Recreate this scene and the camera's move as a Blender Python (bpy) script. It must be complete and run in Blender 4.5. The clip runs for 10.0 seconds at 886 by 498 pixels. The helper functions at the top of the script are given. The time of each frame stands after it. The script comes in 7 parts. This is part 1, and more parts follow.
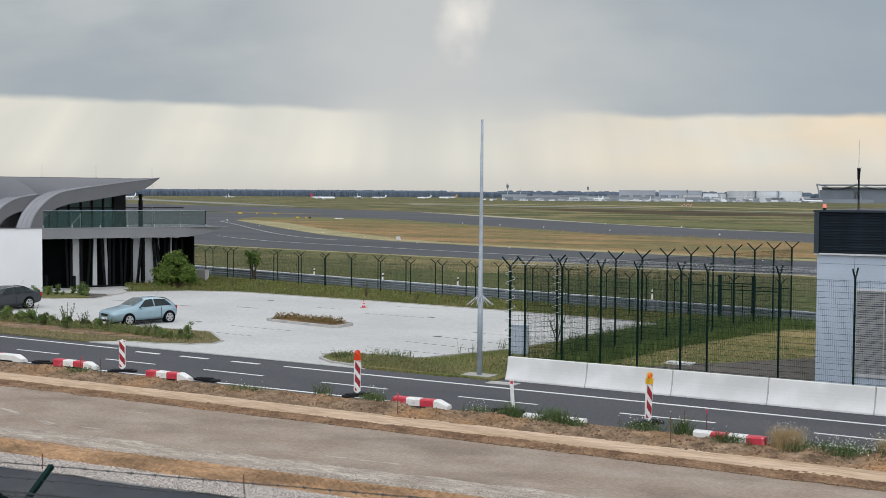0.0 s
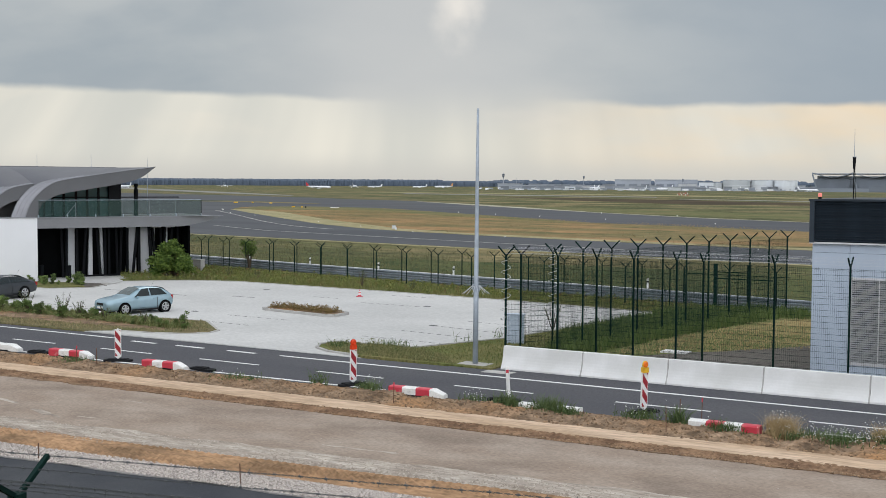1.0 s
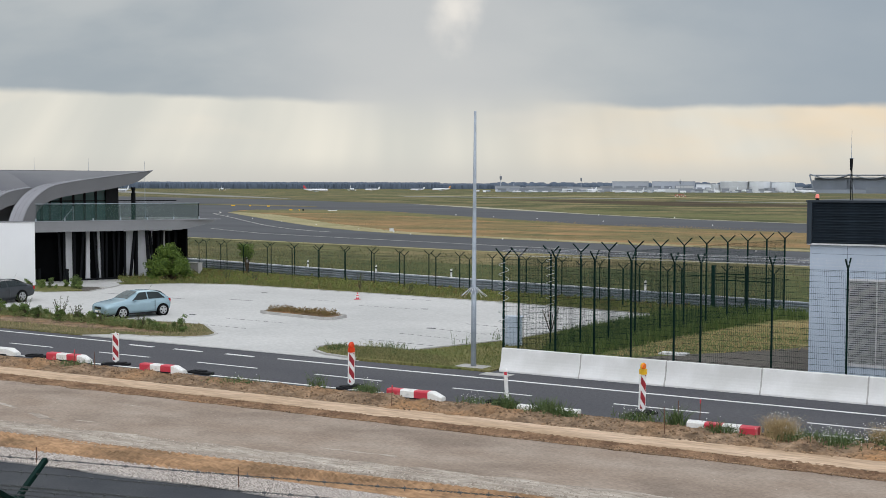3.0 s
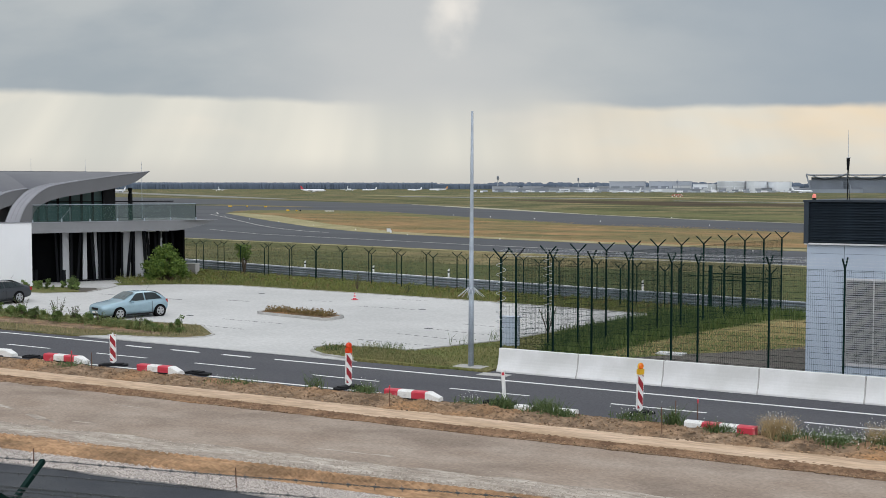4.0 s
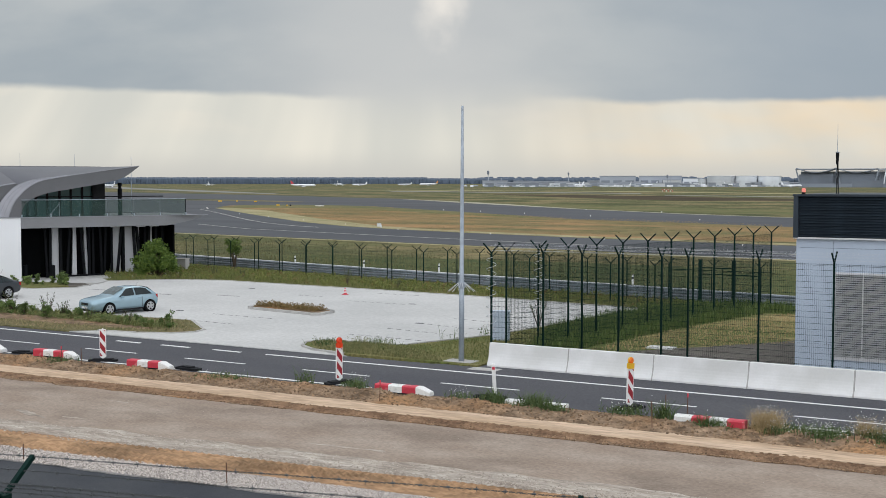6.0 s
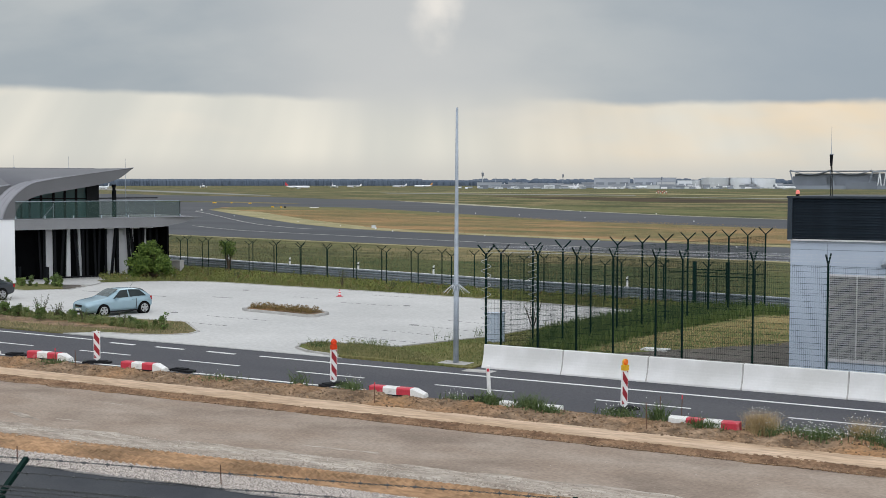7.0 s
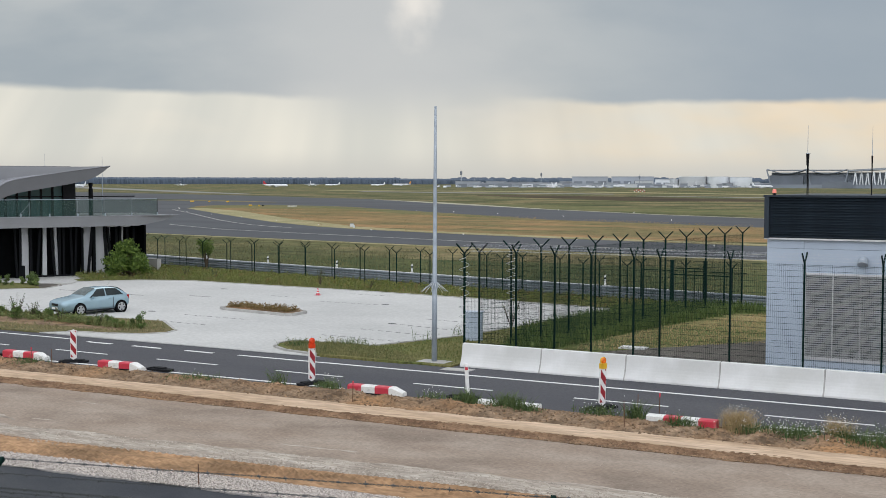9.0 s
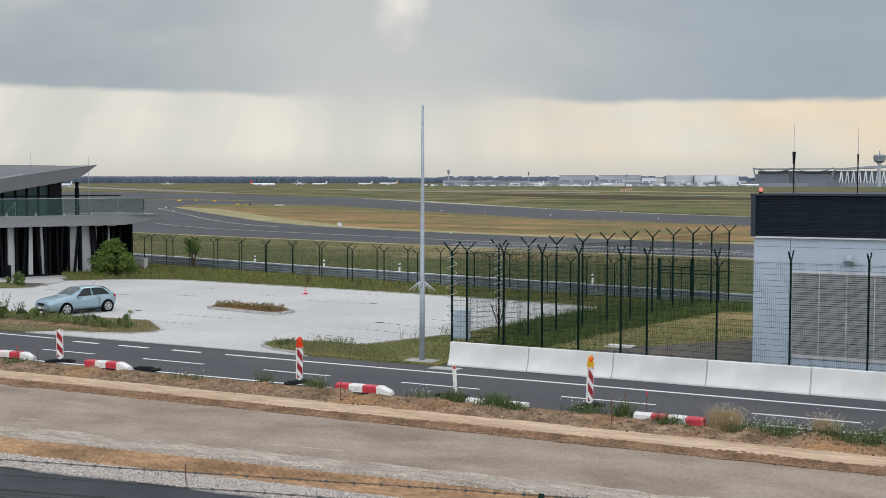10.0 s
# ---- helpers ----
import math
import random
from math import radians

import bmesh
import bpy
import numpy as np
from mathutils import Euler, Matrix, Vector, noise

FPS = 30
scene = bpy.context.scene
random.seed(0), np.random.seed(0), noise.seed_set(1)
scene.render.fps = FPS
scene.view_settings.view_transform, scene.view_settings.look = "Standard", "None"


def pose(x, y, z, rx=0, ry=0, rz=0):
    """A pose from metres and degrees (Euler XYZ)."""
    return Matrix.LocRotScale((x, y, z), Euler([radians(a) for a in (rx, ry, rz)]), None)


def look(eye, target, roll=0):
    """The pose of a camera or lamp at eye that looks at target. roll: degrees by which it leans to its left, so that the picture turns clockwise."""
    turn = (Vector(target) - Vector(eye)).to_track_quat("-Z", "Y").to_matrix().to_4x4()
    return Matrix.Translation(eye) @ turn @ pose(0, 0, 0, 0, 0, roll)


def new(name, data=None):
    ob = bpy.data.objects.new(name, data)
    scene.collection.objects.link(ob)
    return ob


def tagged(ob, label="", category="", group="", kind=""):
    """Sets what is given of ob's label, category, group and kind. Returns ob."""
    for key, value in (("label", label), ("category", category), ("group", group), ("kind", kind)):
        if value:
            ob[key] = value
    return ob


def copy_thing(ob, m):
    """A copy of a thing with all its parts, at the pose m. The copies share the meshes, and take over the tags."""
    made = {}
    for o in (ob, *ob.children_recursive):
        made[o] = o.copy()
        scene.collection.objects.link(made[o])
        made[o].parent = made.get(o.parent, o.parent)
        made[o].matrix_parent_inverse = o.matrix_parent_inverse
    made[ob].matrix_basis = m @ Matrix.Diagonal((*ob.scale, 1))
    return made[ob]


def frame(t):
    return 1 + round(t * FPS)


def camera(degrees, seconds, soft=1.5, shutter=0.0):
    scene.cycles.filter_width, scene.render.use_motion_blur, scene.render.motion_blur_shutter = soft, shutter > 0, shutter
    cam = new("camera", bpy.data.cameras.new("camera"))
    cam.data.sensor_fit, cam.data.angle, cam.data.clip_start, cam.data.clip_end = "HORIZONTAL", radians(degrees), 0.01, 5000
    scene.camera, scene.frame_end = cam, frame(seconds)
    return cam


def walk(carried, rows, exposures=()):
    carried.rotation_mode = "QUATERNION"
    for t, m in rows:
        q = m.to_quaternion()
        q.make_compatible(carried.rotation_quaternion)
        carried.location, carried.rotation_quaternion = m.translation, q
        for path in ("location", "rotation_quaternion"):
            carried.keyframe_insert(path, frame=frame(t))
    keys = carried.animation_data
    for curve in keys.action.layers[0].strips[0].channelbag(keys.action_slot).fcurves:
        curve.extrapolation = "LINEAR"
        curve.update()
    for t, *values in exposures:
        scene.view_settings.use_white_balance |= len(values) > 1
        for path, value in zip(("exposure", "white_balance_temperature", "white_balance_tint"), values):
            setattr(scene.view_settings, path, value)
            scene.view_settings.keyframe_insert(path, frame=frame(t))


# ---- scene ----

# Site axes: x runs along the road, y away from it towards the airfield; the viewer stands at the origin on a bank.
EYE = 7.25
cam = camera(40.8, 10.0, soft=0.6)
PATH = [(0, 0.624, -2.607, -0.330), (0.5, 0.519, -2.833, -0.298), (1, 0.421, -3.127, -0.307), (1.5, 0.407, -3.358, -0.250),
        (2, 0.415, -3.326, -0.199), (2.5, 0.384, -3.048, -0.179), (4, 0.162, -2.990, -0.028), (4.5, 0.118, -3.108, 0),
        (5, 0, -3.230, 0), (5.5, -0.160, -3.275, 0), (7, -0.565, -3.161, -0.003), (7.5, -0.697, -3.181, -0.078),
        (8, -0.893, -3.210, -0.080), (8.5, -1.197, -3.227, -0.066), (9, -1.600, -3.226, -0.063), (9.5, -1.985, -3.238, -0.012),
        (10, -2.205, -3.282, -0.011)]
walk(cam, [(t, pose(0, 0, EYE, 90 + p, r, y + 30.5)) for t, y, p, r in PATH])
scene.view_settings.exposure = 0.0

# ---- light ----
world = bpy.data.worlds.new("world")
scene.world = world
world.use_nodes = True
W = world.node_tree
W.nodes.clear()


def wn(kind, **kw):
    n = W.nodes.new(kind)
    for k, v in kw.items():
        if k == "op":
            n.operation = v
        elif k == "clamp":
            n.use_clamp = v
    return n


def wmath(op, a, b=None, c=None, clamp=False):
    n = wn("ShaderNodeMath", op=op, clamp=clamp)
    for i, v in enumerate((a, b, c)):
        if v is None:
            continue
        if isinstance(v, (int, float)):
            n.inputs[i].default_value = v
        else:
            W.links.new(v, n.inputs[i])
    return n.outputs[0]


def wmix(fac, a, b):
    n = wn("ShaderNodeMix")
    n.data_type = "RGBA"
    for sock, v in ((n.inputs[0], fac), (n.inputs[6], a), (n.inputs[7], b)):
        if isinstance(v, tuple):
            sock.default_value = (*v, 1)
        elif isinstance(v, (int, float)):
            sock.default_value = v
        else:
            W.links.new(v, sock)
    return n.outputs[2]


def wnoise(az, el, sx, sy, detail=4.0, seed=0.0):
    c = wn("ShaderNodeCombineXYZ")
    W.links.new(wmath("MULTIPLY", az, sx), c.inputs[0])
    W.links.new(wmath("MULTIPLY", el, sy), c.inputs[1])
    c.inputs[2].default_value = seed
    n = wn("ShaderNodeTexNoise")
    n.inputs["Scale"].default_value = 1.0
    n.inputs["Detail"].default_value = detail
    W.links.new(c.outputs[0], n.inputs["Vector"])
    return n.outputs[0]


def wsmooth(x, lo, hi):
    n = wn("ShaderNodeMapRange")
    n.interpolation_type = "SMOOTHSTEP"
    n.inputs[1].default_value, n.inputs[2].default_value = lo, hi
    W.links.new(x, n.inputs[0])
    return n.outputs[0]


SUN_ROT = 30.5
coord = wn("ShaderNodeTexCoord")
turn = wn("ShaderNodeMapping")
turn.inputs["Rotation"].default_value = (0, 0, radians(-30.5))
W.links.new(coord.outputs["Generated"], turn.inputs["Vector"])
sep = wn("ShaderNodeSeparateXYZ")
W.links.new(turn.outputs[0], sep.inputs[0])
az = wmath("ARCTAN2", sep.outputs[0], sep.outputs[1])
el = wmath("ARCSINE", sep.outputs[2])
# the lower rim of the cloud deck, uneven
rim = wmath("MULTIPLY_ADD", wnoise(az, el, 8.0, 14.0, 6, 1.3), 0.02, 0.0565)
rim = wmath("MULTIPLY_ADD", az, -0.012, rim)
over = wmath("SUBTRACT", el, rim)
centre = wsmooth(wmath("ABSOLUTE", wmath("SUBTRACT", az, 0.01)), 0.16, 0.03)
deck = wmath("ADD", wmath("MULTIPLY", wsmooth(over, -0.001, 0.006), wmath("SUBTRACT", 1.0, centre)), wmath("MULTIPLY", wsmooth(over, -0.03, 0.022), centre))
# curtains of rain below it
slant = wmath("DIVIDE", wmath("MULTIPLY", wmath("SUBTRACT", az, 0.006), 0.55), wmath("SUBTRACT", 0.6, wmath("MINIMUM", el, 0.3)))
streak = wnoise(slant, el, 13.0, 2.0, 3, 4.1)
band = wmix(wsmooth(streak, 0.25, 0.78), (0.64, 0.645, 0.60), (0.83, 0.80, 0.71))
warm = wmath("MULTIPLY", wsmooth(az, 0.0, 0.30), wsmooth(wnoise(slant, el, 6.0, 18.0, 4, 9.4), 0.2, 0.62))
band = wmix(wmath("MULTIPLY", warm, 0.95), band, (0.875, 0.71, 0.505))
cream = wmath("MULTIPLY", wsmooth(wnoise(slant, el, 9.0, 20.0, 3, 12.4), 0.5, 0.75), wsmooth(el, 0.03, 0.07))
band = wmix(wmath("MULTIPLY", cream, 0.7), band, (0.90, 0.82, 0.70))
low = wsmooth(el, 0.0, 0.03)
band = wmix(low, (0.60, 0.595, 0.56), band)
puff = wnoise(slant, el, 5.0, 13.0, 5, 7.7)
cloud = wmix(wsmooth(puff, 0.3, 0.72), (0.36, 0.41, 0.45), (0.50, 0.53, 0.54))
cloud = wmix(wmath("MULTIPLY", wsmooth(az, 0.06, 0.32), 0.7), cloud, (0.325, 0.385, 0.45))
cloud = wmix(wmath("MULTIPLY", wsmooth(wmath("ABSOLUTE", wmath("ADD", az, 0.025)), 0.2, 0.02), 0.72), cloud, (0.60, 0.605, 0.60))
# the deck grows brighter overhead, as overcast skies do
high = wsmooth(el, 0.17, 1.2)
cloud = wmix(high, cloud, (0.82, 0.88, 0.96))
sky = wmix(deck, band, cloud)
# behind the viewer the cloud is thin and the sky bright
behind = wsmooth(sep.outputs[1], 0.25, -0.55)
sky = wmix(wmath("MULTIPLY", behind, wsmooth(el, -0.02, 0.06)), sky, (1.72, 1.77, 1.86))
# the thin place in the deck with the sun behind it
dx = wmath("MULTIPLY", wmath("SUBTRACT", az, 0.006), 1.0)
dy = wmath("MULTIPLY", wmath("SUBTRACT", el, 0.144), 0.7)
rr = wmath("SQRT", wmath("ADD", wmath("MULTIPLY", dx, dx), wmath("MULTIPLY", dy, dy)))
rr = wmath("MULTIPLY_ADD", wnoise(az, el, 38.0, 34.0, 5, 2.2), 0.034, rr)
spot = wsmooth(rr, 0.046, 0.016)
sky = wmix(wmath("MULTIPLY", spot, 0.87), sky, (0.86, 0.82, 0.76))
nishita = wn("ShaderNodeTexSky")
nishita.sky_type = "NISHITA"
nishita.sun_disc = False
nishita.sun_elevation = radians(38)
nishita.sun_rotation = radians(-SUN_ROT)
blue = wn("ShaderNodeBackground")
blue.inputs[1].default_value = 0.05
W.links.new(nishita.outputs[0], blue.inputs[0])
grey = wn("ShaderNodeBackground")
grey.inputs[1].default_value = 1.0
W.links.new(sky, grey.inputs[0])
both = wn("ShaderNodeMixShader")
both.inputs[0].default_value = 0.97
W.links.new(blue.outputs[0], both.inputs[1])
W.links.new(grey.outputs[0], both.inputs[2])
out = wn("ShaderNodeOutputWorld")
W.links.new(both.outputs[0], out.inputs[0])

sun = new("sun", bpy.data.lights.new("sun", "SUN"))
sun.data.energy, sun.data.angle, sun.data.color = 0.35, radians(25), (1.0, 0.96, 0.9)
sun.matrix_world = look((-40 * math.sin(radians(30.5)), 40 * math.cos(radians(30.5)), 40), (0, 0, 0))


# ---- materials ----
def material(name, base, rough=0.7, metal=0.0, var=0.0, scale=3.0, second=None, fine=0.0, fine_scale=60.0, bump=0.0,
             bump_scale=40.0, emit=0.0, alpha=1.0, stretch=(1, 1, 1), coords="Object", shift=0.0, spec=0.5, cut=(0.35, 0.65), third=None, third_scale=1.0):
    """A surface with large blotches towards `second`, a fine grain and relief."""
    m = bpy.data.materials.new(name)
    m.use_nodes = True
    n, l = m.node_tree.nodes, m.node_tree.links
    p = n["Principled BSDF"]
    p.inputs["Base Color"].default_value = (*base, 1)
    p.inputs["Roughness"].default_value = rough
    p.inputs["Metallic"].default_value = metal
    p.inputs["Specular IOR Level"].default_value = spec
    if emit:
        p.inputs["Emission Color"].default_value = (*base, 1)
        p.inputs["Emission Strength"].default_value = emit
    if alpha < 1:
        p.inputs["Alpha"].default_value = alpha
    tc = n.new("ShaderNodeTexCoord")
    mp = n.new("ShaderNodeMapping")
    mp.inputs["Scale"].default_value = stretch
    l.new(tc.outputs[coords], mp.inputs["Vector"])
    col = None

    def tex(sc, det):
        t = n.new("ShaderNodeTexNoise")
        t.inputs["Scale"].default_value, t.inputs["Detail"].default_value = sc, det
        l.new(mp.outputs[0], t.inputs["Vector"])
        return t.outputs[0]

    def blend(fac, a, b):
        x = n.new("ShaderNodeMix")
        x.data_type = "RGBA"
        if isinstance(fac, float):
            x.inputs[0].default_value = fac
        else:
            l.new(fac, x.inputs[0])
        for s, v in ((x.inputs[6], a), (x.inputs[7], b)):
            if isinstance(v, tuple):
                s.default_value = (*v, 1)
            else:
                l.new(v, s)
        return x.outputs[2]

    def ramp(v, lo, hi, a=0.0, b=1.0):
        r = n.new("ShaderNodeMapRange")
        for i, q in enumerate((lo, hi, a, b)):
            r.inputs[i + 1].default_value = q
        l.new(v, r.inputs[0])
        return r.outputs[0]

    col = tuple(base)
    if second or var:
        second = second or tuple(c * (1 - var) for c in base)
        col = blend(ramp(tex(scale, 6.0), *cut), col, tuple(second))
    if third:
        col = blend(ramp(tex(third_scale, 5.0), 0.48, 0.68), col, tuple(third))
    if fine:
        dark = n.new("ShaderNodeMix")
        dark.data_type, dark.blend_type = "RGBA", "MULTIPLY"
        dark.inputs[0].default_value = 1.0
        g = ramp(tex(fine_scale, 4.0), 0.3, 0.7, 1 - fine, 1 + fine * 0.5)
        gc = n.new("ShaderNodeCombineColor")
        for i in range(3):
            l.new(g, gc.inputs[i])
        if isinstance(col, tuple):
            dark.inputs[6].default_value = (*col, 1)
        else:
            l.new(col, dark.inputs[6])
        l.new(gc.outputs[0], dark.inputs[7])
        col = dark.outputs[2]
    if shift:
        oi = n.new("ShaderNodeObjectInfo")
        hs = n.new("ShaderNodeHueSaturation")
        l.new(ramp(oi.outputs["Random"], 0, 1, 1 - shift, 1 + shift), hs.inputs["Value"])
        if isinstance(col, tuple):
            hs.inputs["Color"].default_value = (*col, 1)
        else:
            l.new(col, hs.inputs["Color"])
        col = hs.outputs[0]
    if not isinstance(col, tuple):
        l.new(col, p.inputs["Base Color"])
        if emit:
            l.new(col, p.inputs["Emission Color"])
    if bump:
        b = n.new("ShaderNodeBump")
        b.inputs["Strength"].default_value, b.inputs["Distance"].default_value = bump, 0.02
        l.new(tex(bump_scale, 5.0), b.inputs["Height"])
        l.new(b.outputs[0], p.inputs["Normal"])
    return m


def foliage(name, base, second, rough=0.7):
    """Leaves whose tint changes from leaf to leaf."""
    m = bpy.data.materials.new(name)
    m.use_nodes = True
    n, l = m.node_tree.nodes, m.node_tree.links
    p = n["Principled BSDF"]
    p.inputs["Roughness"].default_value = rough
    p.inputs["Specular IOR Level"].default_value = 0.25
    g = n.new("ShaderNodeNewGeometry")
    x = n.new("ShaderNodeMix")
    x.data_type = "RGBA"
    x.inputs[6].default_value, x.inputs[7].default_value = (*base, 1), (*second, 1)
    l.new(g.outputs["Random Per Island"], x.inputs[0])
    l.new(x.outputs[2], p.inputs["Base Color"])
    return m


GRASS = material("meadow_grass", (0.1, 0.107, 0.044), 0.95, second=(0.245, 0.198, 0.1), scale=0.03, cut=(0.44, 0.6), third=(0.056, 0.073, 0.03), third_scale=0.05, fine=0.5, fine_scale=0.5, spec=0.1, bump=0.6, bump_scale=2)
DRYGRASS = material("dry_meadow_grass", (0.33, 0.205, 0.098), 0.95, second=(0.185, 0.155, 0.07), scale=0.05, cut=(0.42, 0.58), third=(0.125, 0.125, 0.055), third_scale=0.11, fine=0.4, fine_scale=0.6, spec=0.1, stretch=(0.5, 1, 1))
PALEGRASS = material("pale_grass_margin", (0.38, 0.335, 0.195), 0.95, second=(0.27, 0.25, 0.125), scale=0.15, fine=0.3, fine_scale=2, spec=0.1)
LAWN = material("rough_lawn", (0.115, 0.14, 0.042), 0.95, second=(0.2, 0.18, 0.078), scale=0.35, fine=0.5, fine_scale=9, spec=0.1, bump=0.8, bump_scale=12)
STRAW = material("cut_dry_lawn", (0.118, 0.135, 0.046), 0.95, second=(0.33, 0.27, 0.13), scale=0.3, cut=(0.5, 0.68), fine=0.35, fine_scale=6, spec=0.1, stretch=(0.5, 1.3, 1))
ASPHALT = material("road_asphalt", (0.063, 0.064, 0.075), 0.85, second=(0.083, 0.083, 0.092), scale=0.25, fine=0.35, fine_scale=30, bump=0.3, bump_scale=60, stretch=(0.25, 1, 1), spec=0.3)
NEWASPHALT = material("dark_asphalt", (0.03, 0.034, 0.044), 0.85, second=(0.06, 0.064, 0.07), scale=0.4, fine=0.25, fine_scale=30, spec=0.3)
TARMAC = material("taxiway_asphalt", (0.066, 0.07, 0.079), 0.9, second=(0.087, 0.091, 0.099), scale=0.05, fine=0.12, fine_scale=0.8, stretch=(0.3, 1, 1), spec=0.2)
FARTARMAC = material("runway_asphalt", (0.19, 0.19, 0.185), 0.9, second=(0.24, 0.235, 0.22), scale=0.02, spec=0.2)
PAINT = material("white_road_paint", (0.78, 0.78, 0.76), 0.7, second=(0.55, 0.55, 0.54), scale=2.5, fine=0.2, fine_scale=25, cut=(0.5, 0.8))
DIRT = material("sandy_soil", (0.33, 0.232, 0.155), 0.98, second=(0.135, 0.094, 0.062), scale=1.6, third=(0.37, 0.21, 0.105), third_scale=0.3, fine=0.4, fine_scale=9, bump=1.0, bump_scale=9, spec=0.1)
PALESOIL = material("pale_driven_soil", (0.6, 0.45, 0.325), 0.98, second=(0.45, 0.32, 0.21), scale=0.8, fine=0.3, fine_scale=8, bump=0.6, bump_scale=14, stretch=(0.2, 1, 1), spec=0.1)
SAND = material("rutted_sand", (0.46, 0.283, 0.16), 0.98, second=(0.25, 0.158, 0.092), scale=0.9, fine=0.4, fine_scale=7, bump=1.0, bump_scale=8, stretch=(0.5, 1, 1), spec=0.1)
DUSTY = material("dusty_site_road", (0.298, 0.233, 0.184), 0.95, second=(0.365, 0.3, 0.245), scale=0.6, third=(0.24, 0.19, 0.152), third_scale=0.5, fine=0.2, fine_scale=14, bump=0.35, bump_scale=12, stretch=(0.75, 1, 1), spec=0.15)
PALEDUST = material("pale_dust", (0.53, 0.475, 0.41), 0.95, second=(0.30, 0.25, 0.205), scale=2.2, third=(0.36, 0.31, 0.26), third_scale=6.0, fine=0.3, fine_scale=10, bump=0.4, bump_scale=12, stretch=(0.3, 1, 1), spec=0.15)
PAVERS = material("pale_concrete_paving", (0.455, 0.452, 0.44), 0.9, second=(0.53, 0.525, 0.51), scale=0.15, fine=0.12, fine_scale=6, spec=0.2)
CONCRETE = material("pale_concrete", (0.72, 0.72, 0.715), 0.85, second=(0.61, 0.61, 0.595), scale=0.8, fine=0.03, fine_scale=14, bump=0.15, bump_scale=40, shift=0.03, spec=0.2)
KERB = material("kerb_concrete", (0.46, 0.45, 0.43), 0.9, var=0.2, scale=2, fine=0.15, fine_scale=20, spec=0.2)
JOINT = material("dark_paving_joint", (0.1, 0.1, 0.1), 0.9, spec=0.2)
GRAVEL = material("grey_gravel", (0.16, 0.148, 0.13), 0.95, second=(0.115, 0.1, 0.088), scale=1.5, fine=0.5, fine_scale=22, bump=0.8, bump_scale=20, spec=0.15)
STONES = material("pale_crushed_stone", (0.36, 0.34, 0.32), 0.9, second=(0.36, 0.34, 0.33), scale=1.0, fine=0.35, fine_scale=18, bump=1.0, bump_scale=20, spec=0.2)
GREENSTEEL = material("dark_green_coated_steel", (0.002, 0.017, 0.014), 0.7, spec=0.12, var=0.3, scale=3, shift=0.2)
GALV = material("galvanised_steel", (0.36, 0.41, 0.47), 0.5, 0.15, var=0.25, scale=2.5, fine=0.1, fine_scale=30)
RAILSTEEL = material("weathered_rail_steel", (0.24, 0.275, 0.315), 0.5, 0.35, var=0.25, scale=0.8, fine=0.1, fine_scale=12)
WIRE = material("galvanised_wire", (0.55, 0.57, 0.6), 0.4, 0.7)
RUSTWIRE = material("dull_barbed_wire", (0.075, 0.08, 0.085), 0.5, 0.4)


# ---- mesh helpers ----
class Mesh:
    """Collects faces; pieces of one part."""

    def __init__(self):
        self.v, self.f = [], []

    def add(self, verts, faces):
        o = len(self.v)
        self.v += [tuple(p) for p in verts]
        self.f += [tuple(i + o for i in q) for q in faces]
        return self

    def box(self, x0, x1, y0, y1, z0, z1):
        return self.add([(x, y, z) for z in (z0, z1) for y in (y0, y1) for x in (x0, x1)],
                        [(0, 2, 3, 1), (4, 5, 7, 6), (0, 1, 5, 4), (2, 6, 7, 3), (0, 4, 6, 2), (1, 3, 7, 5)])

    def bar(self, a, b, w, h=None):
        """A square bar from a to b."""
        return self.tube([a, b], [w / 2 * 1.414] * 2, 4, 45)

    def tube(self, pts, radii, seg=8, twist=0.0, caps=True):
        pts = [Vector(p) for p in pts]
        rings = []
        for i, p in enumerate(pts):
            d = (pts[min(i + 1, len(pts) - 1)] - pts[max(i - 1, 0)]).normalized()
            side = Vector((1, 0, 0)) if abs(d.x) < 0.8 else Vector((0, 1, 0))
            e1 = (side - d * side.dot(d)).normalized()
            e2 = d.cross(e1)
            r = radii[i] if isinstance(radii, (list, tuple)) else radii
            rings.append([p + e1 * r * math.cos(2 * math.pi * k / seg + radians(twist)) + e2 * r * math.sin(2 * math.pi * k / seg + radians(twist)) for k in range(seg)])
        return self.loft(rings, caps)

    def loft(self, rings, caps=True, closed=True):
        n = len(rings[0])
        faces = []
        for i in range(len(rings) - 1):
            for k in range(n if closed else n - 1):
                a, b = i * n + k, i * n + (k + 1) % n
                faces.append((a, b, b + n, a + n))
        if caps:
            faces += [tuple(reversed(range(n))), tuple(range((len(rings) - 1) * n, len(rings) * n))]
        return self.add([p for r in rings for p in r], faces)

    def prism(self, profile, x0, x1):
        """A (y, z) outline pulled along x."""
        return self.loft([[(x, y, z) for y, z in profile] for x in (x0, x1)])

    def slab(self, outline, z0, z1):
        return self.loft([[(x, y, z0) for x, y in outline], [(x, y, z1) for x, y in outline]])

    def data(self, name, mat, smooth=False):
        me = bpy.data.meshes.new(name)
        me.from_pydata(self.v, [], self.f)
        me.update()
        bm = bmesh.new()
        bm.from_mesh(me)
        bmesh.ops.recalc_face_normals(bm, faces=bm.faces)
        bm.to_mesh(me)
        bm.free()
        if smooth:
            for p in me.polygons:
                p.use_smooth = True
        me.materials.append(mat)
        return me


